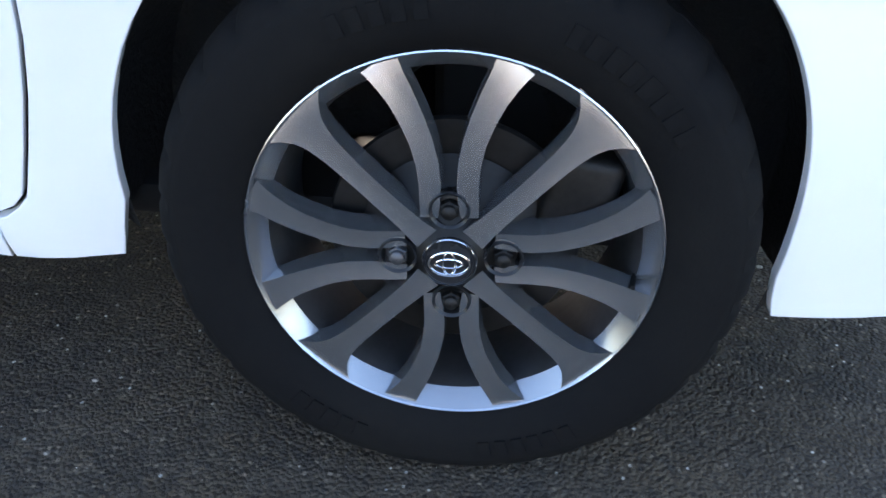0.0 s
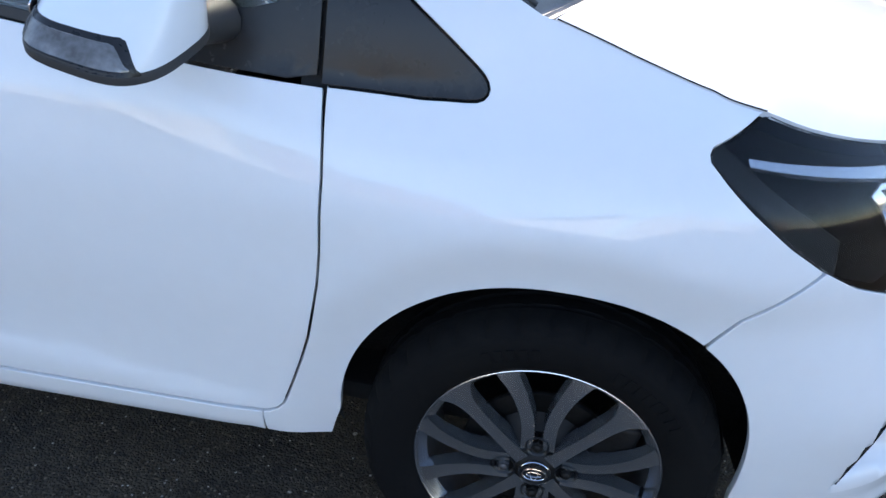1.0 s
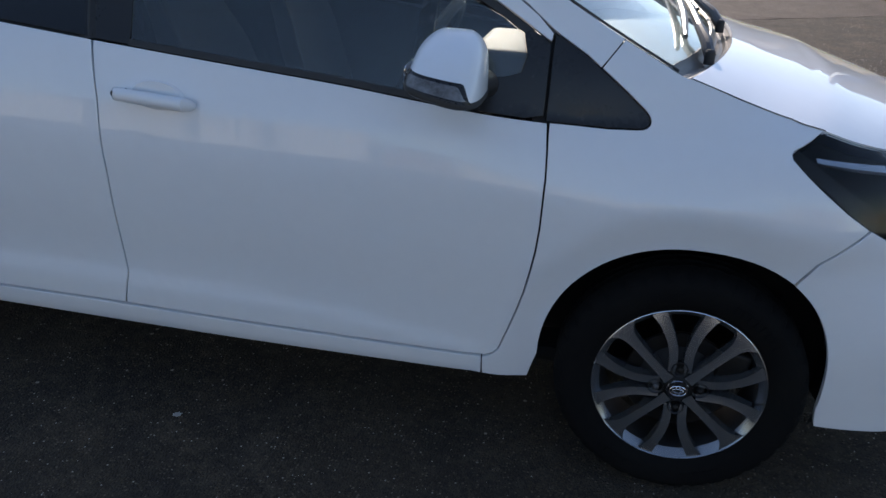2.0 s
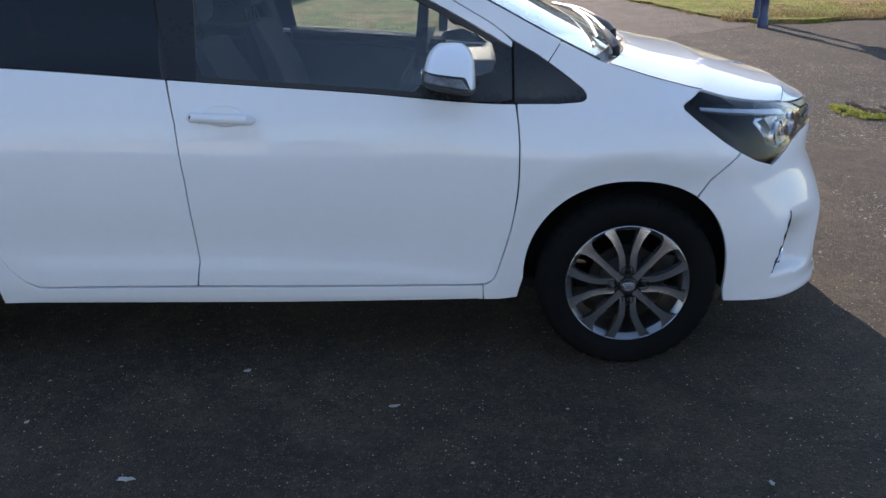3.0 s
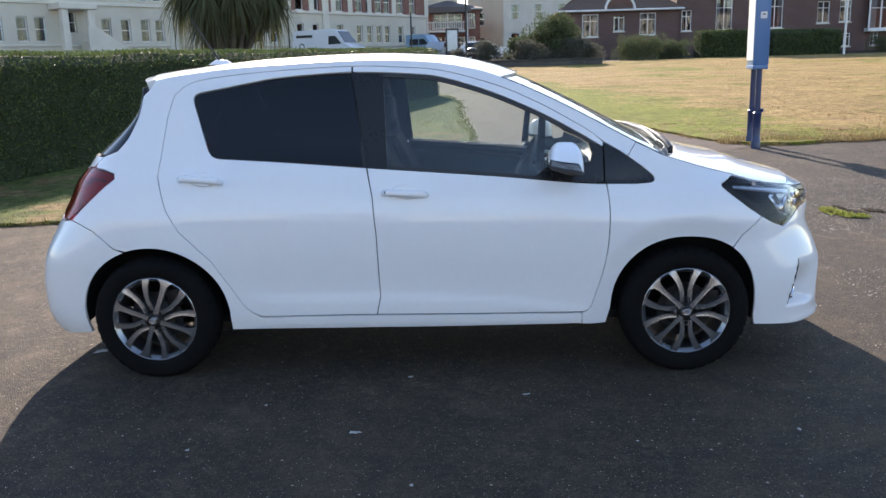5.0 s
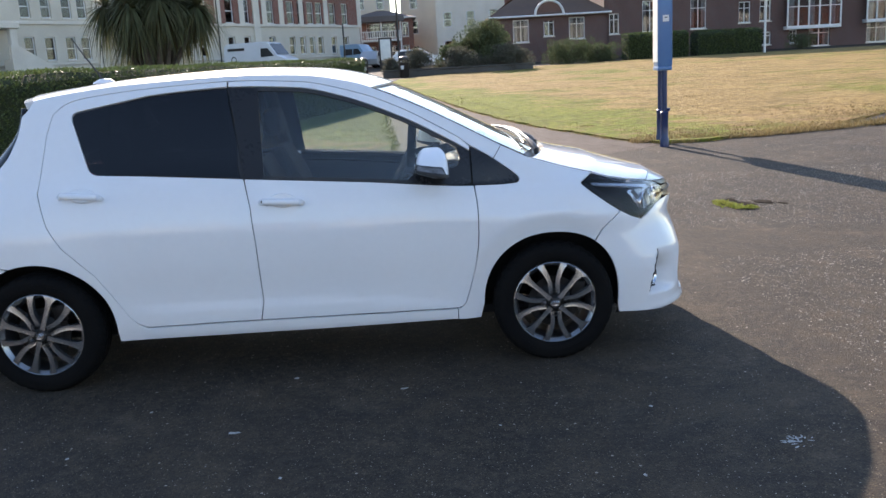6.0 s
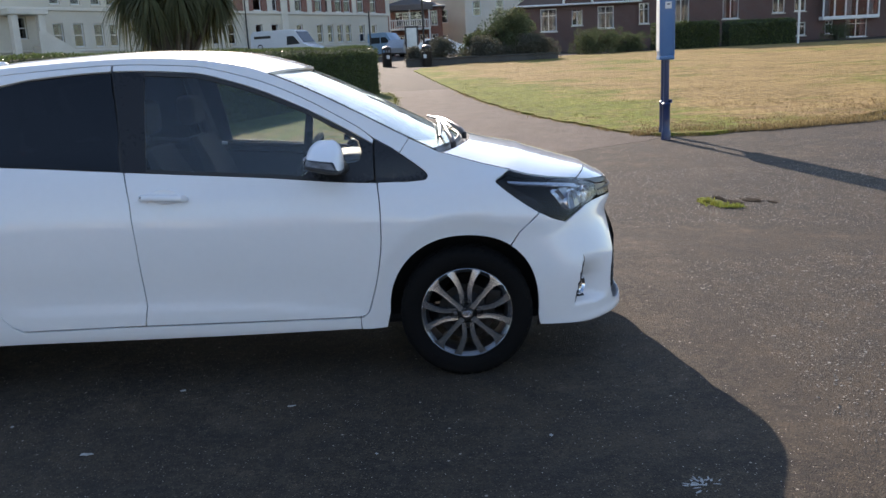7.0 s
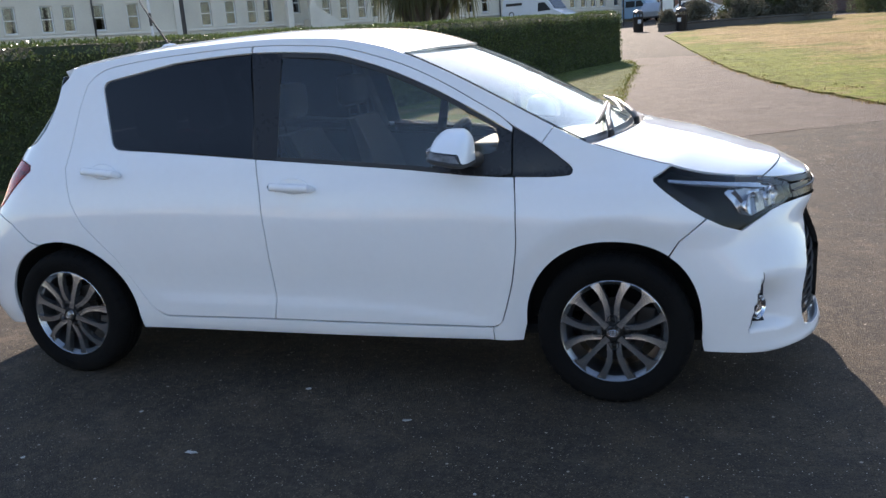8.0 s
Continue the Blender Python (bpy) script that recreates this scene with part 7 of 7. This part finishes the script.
def cream_terrace():
    """The long stuccoed terrace seen obliquely, with sashes, string courses, porches and steps."""
    a, b = Vector((-29.5, 50)), Vector((-6.5, 80))
    ang = math.degrees(math.atan2(b.y - a.y, b.x - a.x))
    start = -34.0
    d = (b - a).normalized()
    p0 = a + d * start
    thing = empty("stucco_terrace", pose(p0.x, p0.y, 0, 0, 0, ang), "long cream stucco terrace with sash windows and steps", "building")
    s_list = [-30.5, -28.3, -26.6, -23.6, -22.0, -19.0, -16.1, -14.05, -12.8, -11.05, -8.95, -4.2, -2.5, -.95, .22, 4.75, 6.2, 7.7, 8.85, 14.2, 15.9, 17.6, 19.2, 22.0, 23.7, 26.5, 28.9, 30.2, 31.4, 32.5, 34.3, 36.0]
    ops = []
    split = 17.4 - start
    for s in s_list:
        x = s - start
        ops += [(x - .36, x + .36, 3.55, 5.12)]
        ops += [(x - .36, x + .36, 6.35, 7.85), (x - .36, x + .36, 9.1, 10.4)] if x < split else [(x - .44, x + .44, 6.2, 8.15), (x - .40, x + .40, 9.1, 10.6)]
    for s in (2.25, 12.0):
        x = s - start
        ops += [(x - .40, x + .40, 4.1, 5.5)]
    ln = 38.0 - start
    part("wall", wall_mesh(ln, 5.95, [o for o in ops if o[3] < 5.9], .35, .4), STUCCO, thing)
    part("wall", wall_mesh(split, 11.6, [o for o in ops if o[2] > 5.9 and o[1] < split], .35, 5.95), STUCCO, thing)
    upper = part("wall", wall_mesh(ln - split, 11.6, [(o[0] - split, o[1] - split, o[2], o[3]) for o in ops if o[2] > 5.9 and o[0] > split], .35, 5.95), BRICK_RED, thing, "red brick upper storeys")
    upper.location = (split, 0, 0)
    for x in (split, split + 3.1, split + 5.6, split + 8.1, split + 10.1, split + 12.5, split + 15.7, ln - .3):
        bm = bmesh.new()
        box(bm, (x, -.08, 6.14), (x + .55, -.003, 11.2), .02, 1)
        part("pilaster", bm, STUCCO_TRIM, thing)
    shell(thing, ln, 10, 11.6, STUCCO, .35)
    for i, q in enumerate(ops):
        window_unit(thing, *q, .14, "sash", WHITE_PAINT, 200 + i)
    hip_roof(thing, 0, ln, 0, 10, 11.75, 3.6, SLATE)
    for z, h, out in ((3.22, .16, .10), (5.92, .22, .14), (8.55, .20, .12), (11.2, .4, .25)):
        bm = bmesh.new()
        box(bm, (-.05, -out, z), (ln + .05, -.003, z + h), .03, 1)
        part("string_course", bm, STUCCO_TRIM, thing)
    for s in (-20.5, -11.4, 9.9, 20.6):
        bm = bmesh.new()
        x = s - start
        tube(bm, [(x, -.12, 1.2), (x, -.12, 11.3)], .055, 8)
        part("drainpipe", bm, BLACK_IRON, thing, "dark drainpipe")
    for s in (-6.0, 9.95, 24.8):
        x = s - start
        bm = bmesh.new()
        box(bm, (x - .35, -.16, 1.0), (x + .35, -.004, 11.5), .03, 1)
        part("pilaster", bm, STUCCO_TRIM, thing)
    for s in (1.2, 11.0):
        x = s - start
        for dx in (0, 1.75):
            bm = bmesh.new()
            box(bm, (x + dx - .22, -1.5, 1.0), (x + dx + .22, -1.05, 5.55), .03, 1)
            part("porch_column", bm, STUCCO_TRIM, thing)
        bm = bmesh.new()
        box(bm, (x - .4, -1.65, 5.55), (x + 2.15, -.01, 5.95), .04, 1)
        part("porch_roof", bm, STUCCO_TRIM, thing)
        n = 12
        for i in range(n):
            bm = bmesh.new()
            z1 = 3.6 - i * .17
            box(bm, (x + 1.5 + i * .28, -1.5, 1.0), (x + 1.5 + (i + 1) * .28, -.3, z1))
            part("step", bm, STUCCO_TRIM, thing)
        bm = bmesh.new()
        ngon_prism(bm, [(x + 1.3, 1.0), (x + 1.3, 4.5), (x + 1.75, 4.5), (x + 5.0, 2.5), (x + 5.0, 1.0)], -1.8, -1.52)
        part("balustrade", bm, STUCCO_TRIM, thing)


def veranda_house():
    """A red brick house with a white veranda and a bay over it."""
    thing = empty("veranda_house", pose(-8.0, 88, 0, 0, 0, 3), "red brick house with a white balcony veranda", "house")
    ops = [(.35, 1.0, 2.6, 4.3), (5.6, 6.3, 2.6, 4.3), (.35, 1.0, 5.2, 6.7), (5.6, 6.3, 5.2, 6.7), (1.7, 2.7, 2.3, 4.3), (3.0, 4.0, 2.3, 4.3), (4.3, 5.2, 2.3, 4.3), (1.8, 4.9, 5.2, 6.7)]
    part("wall", wall_mesh(6.8, 7.1, ops, .3, .6), BRICK_RED, thing)
    shell(thing, 6.8, 6, 7.1, BRICK_RED, .3)
    for i, q in enumerate(ops):
        window_unit(thing, *q, .1, "casement", WHITE_PAINT, 300 + i)
    hip_roof(thing, 0, 6.8, 0, 6, 7.2, 1.0, SLATE)
    bm = bmesh.new()
    box(bm, (1.2, -1.5, 4.75), (5.5, -.02, 4.95), .02)
    deck = part("balcony_deck", bm, WHITE_PAINT, thing)
    for i in range(19):
        bm = bmesh.new()
        x = 1.25 + 4.2 * i / 18
        box(bm, (x - .04, -1.48, 4.95), (x + .04, -1.42, 5.75))
        part("baluster", bm, WHITE_PAINT, deck)
    for x in (1.25, 3.35, 5.4):
        bm = bmesh.new()
        box(bm, (x - .08, -1.52, 2.0), (x + .08, -1.36, 6.8))
        part("veranda_post", bm, WHITE_PAINT, deck)
    bm = bmesh.new()
    box(bm, (1.15, -1.52, 5.72), (5.5, -1.38, 5.82))
    part("hand_rail", bm, WHITE_PAINT, deck)
    bm = bmesh.new()
    ngon_prism(bm, [(0, 0), (1.75, .0), (1.75, .12), (0, .55)], 0, 4.9, Matrix.Translation((.9, -1.75, 6.75)) @ Matrix.Rotation(radians(90), 4, "Z") @ Matrix.Diagonal((1, -1, 1, 1)))
    part("veranda_roof", bm, SLATE, deck)


def far_house(x, y, w, h, deep, mat, roof, seed, label, floors=3, turn=0.0):
    thing = empty("town_house", pose(x, y, 0, 0, 0, turn), label, "house")
    ops = []
    n = max(2, int(w / 2.2))
    for f in range(floors):
        z = 2.9 + f * 2.8
        if z + 1.5 < h:
            ops += [(w * (i + .5) / n - .45, w * (i + .5) / n + .45, z, z + 1.5) for i in range(n)]
    part("wall", wall_mesh(w, h, ops, .3, .8), mat, thing)
    shell(thing, w, deep, h, mat, .3)
    for i, q in enumerate(ops):
        window_unit(thing, *q, .1, "sash", WHITE_PAINT, seed + i)
    r = hip_roof(thing, 0, w, 0, deep, h + .1, 2.8, roof, hip=.0 if seed % 2 else 1.0)
    bm = bmesh.new()
    box(bm, (w * .15, deep * .4, h + 1.0), (w * .15 + .9, deep * .4 + .7, h + 4.2), .03)
    part("chimney", bm, BRICK_RED, r)
    return thing


brick_wing()
brick_block()
cream_terrace()
veranda_house()
far_house(1.2, 84, 7, 11, 8, STUCCO_TRIM, SLATE, 400, "pale rendered town house with a slate roof", 3, -4)
far_house(8.6, 88, 9, 10, 8, BRICK_RED, SLATE, 421, "red brick town house with a slate roof", 3, -8)
far_house(-12.5, 92, 9, 13, 8, STUCCO, SLATE, 440, "cream town house with a slate roof", 4, 12)
far_house(-2.6, 96, 6, 12, 8, STUCCO, SLATE, 461, "cream town house with a slate roof", 3, 0)
# the sunlit row across the road behind the camera, which the paint mirrors
for i, (x, w, h, mat) in enumerate(((-74, 12, 8.5, STUCCO_TRIM), (-60, 13, 9.5, STUCCO), (-45, 9, 8, STUCCO_TRIM), (-34, 12, 9, STUCCO_TRIM), (-20, 11, 8, BRICK_RED), (-8, 13, 9.5, STUCCO_TRIM), (7, 10, 8, STUCCO), (19, 12, 9, STUCCO_TRIM), (33, 14, 8.5, STUCCO), (49, 12, 9, STUCCO_TRIM), (63, 13, 9.5, BRICK_RED), (78, 12, 8.5, STUCCO_TRIM), (92, 14, 9, BRICK_RED), (108, 12, 9.5, STUCCO), (122, 14, 8.5, STUCCO_TRIM), (-90, 13, 9, STUCCO), (-105, 13, 8.5, BRICK_RED))):
    far_house(x + w, -92, w, h + 3, 8, mat, SLATE, 500 + 20 * i, "three-storey town house across the road", 3, 180)
# unseen low walls, added so that the paint mirrors a pale band
for x0, x1 in ((-80, -41), (-38, -3), (1, 30), (34, 66), (70, 138)):
    bm = bmesh.new()
    box(bm, (x0, -66.3, -.05), (x1, -66, .95), .02, 1)
    box(bm, (x0 - .05, -66.36, .95), (x1 + .05, -65.94, 1.05), .02, 1)
    tagged(part("mirrored_wall", bm, STUCCO_TRIM, None), "low white wall added out of view for the car paint to mirror", "wall", "low walls along the far road")


# ---------------- vehicles by the road ----------------
VAN_WHITE = material("white_van_paint", (.66, .67, .68), .35, 0, (.60, .61, .62), 1.5, 20, coat=.6)
CAR_BLUE = material("blue_van_paint", (.26, .38, .50), .35, 0, (.22, .33, .45), 1.5, 20, coat=.6)
CAR_SILVER = material("silver_car_paint", (.42, .43, .44), .3, .5, (.36, .37, .38), 1.5, 20, coat=.6)
DARK_GLASS = material("dark_vehicle_glass", (.02, .023, .026), .08, 0, (.03, .033, .036), 2, 20, rough_var=.04)


def road_wheel(parent, x, y, r):
    bm = bmesh.new()
    lathe(bm, [(r * .62, -.10), (r * .9, -.11), (r, -.07), (r, .07), (r * .9, .11), (r * .62, .10)], 24, "y", closed=True, m=pose(x, y, r))
    w = part("wheel", bm, RUBBER, parent)
    bm = bmesh.new()
    lathe(bm, [(.001, -.085), (r * .3, -.09), (r * .6, -.07), (r * .62, .07), (.001, .08)], 20, "y", m=pose(x, y, r))
    part("wheel_rim", bm, STEEL, w)


def vehicle(name, x, y, turn, outline, glass, width, mat, label, category, wheels_x, r=.34, tuck=.16):
    """A parked vehicle lofted across its side outline, narrower above the waist."""
    thing = empty(name, pose(x, y, ground_z(x, y), 0, 0, turn), label, category)
    top = max(z for _, z in outline)
    bm = bmesh.new()
    rows = []
    for f in (-1, -.93, 0, .93, 1):
        rows.append([bm.verts.new((px, f * width / 2 * (1 - tuck * smooth(.5 * top, top, pz)), pz * (1 if abs(f) < 1 else .985))) for px, pz in outline])
    n = len(outline)
    for a, b in zip(rows, rows[1:]):
        for i in range(n):
            bm.faces.new((a[i], a[(i + 1) % n], b[(i + 1) % n], b[i]))
    bm.faces.new(rows[0])
    bm.faces.new(rows[-1])
    bm.normal_update()
    bmesh.ops.triangulate(bm, faces=[f for f in bm.faces if len(f.verts) > 4])
    part("body", bm, mat, thing, "", 30)
    for s in (-1, 1):
        for poly in glass:
            bm = bmesh.new()
            q = [(px, s * (width / 2 * (1 - tuck * smooth(.5 * top, top, pz)) + .006), pz) for px, pz in poly]
            vs = [bm.verts.new(p) for p in q]
            f = bm.faces.new(vs)
            e = bmesh.ops.extrude_face_region(bm, geom=[f])
            bmesh.ops.translate(bm, verts=[v for v in e["geom"] if isinstance(v, bmesh.types.BMVert)], vec=(0, s * -.02, 0))
            part("side_window", bm, DARK_GLASS, thing)
    for wx in wheels_x:
        for s in (-1, 1):
            road_wheel(thing, wx, s * (width / 2 - .12), r)
    return thing


VAN = [(-2.75, .35), (-2.78, 1.2), (-2.72, 2.45), (-2.55, 2.58), (.9, 2.60), (1.25, 2.50), (1.95, 1.55), (2.65, 1.25), (2.80, .95), (2.80, .40), (2.2, .32), (-2.2, .32)]
van = vehicle("van", -12.9, 62.5, -22, VAN, [[(.55, 1.45), (.55, 2.1), (1.15, 2.1), (1.72, 1.5)]], 2.0, VAN_WHITE, "white high-roof panel van parked beyond the hedge", "van", (-1.75, 1.85), .36, .10)
bm = bmesh.new()
box(bm, (-2.4, -.952, 2.02), (-.9, -.938, 2.22))
part("sign_bar", bm, BLACK_IRON, van, "dark lettering shown as a plain bar")
bm = bmesh.new()
lathe(bm, [(.18, -.96), (.22, -.975), (.26, -.96)], 20, "y", m=pose(-1.9, 0, 1.35))
part("round_badge", bm, BLACK_IRON, van)
bm = bmesh.new()
ngon_prism(bm, [(1.30, 2.42), (1.95, 1.60), (1.97, 1.62), (1.32, 2.45)], -.82, .82)
part("windscreen", bm, DARK_GLASS, van)
vehicle("van", -6.9, 78, -30, [(px * .9, pz * .86) for px, pz in VAN], [[(.5, 1.25), (.5, 1.8), (1.03, 1.8), (1.5, 1.3)], [(-.6, 1.25), (-.6, 1.8), (.4, 1.8), (.4, 1.25)]], 1.9, CAR_BLUE, "pale blue van parked on the road", "van", (-1.6, 1.65), .34, .10)
CAR = [(-2.0, .35), (-2.05, .75), (-1.9, 1.0), (-1.45, 1.42), (.1, 1.46), (.95, 1.0), (1.85, .85), (2.0, .6), (1.95, .3), (-1.5, .25)]
CAR_GLASS = [[(-1.55, 1.0), (-1.3, 1.32), (-.35, 1.36), (-.35, 1.0)], [(-.27, 1.0), (-.27, 1.36), (.05, 1.36), (.68, 1.0)]]
vehicle("parked_car", -4.4, 70, 70, CAR, CAR_GLASS, 1.7, CAR_SILVER, "silver hatchback parked on the road", "car", (-1.25, 1.25), .30)
vehicle("parked_car", -.7, 57.5, 0, CAR, CAR_GLASS, 1.7, VAN_WHITE, "white hatchback parked beyond the shrubs", "car", (-1.25, 1.25), .30)
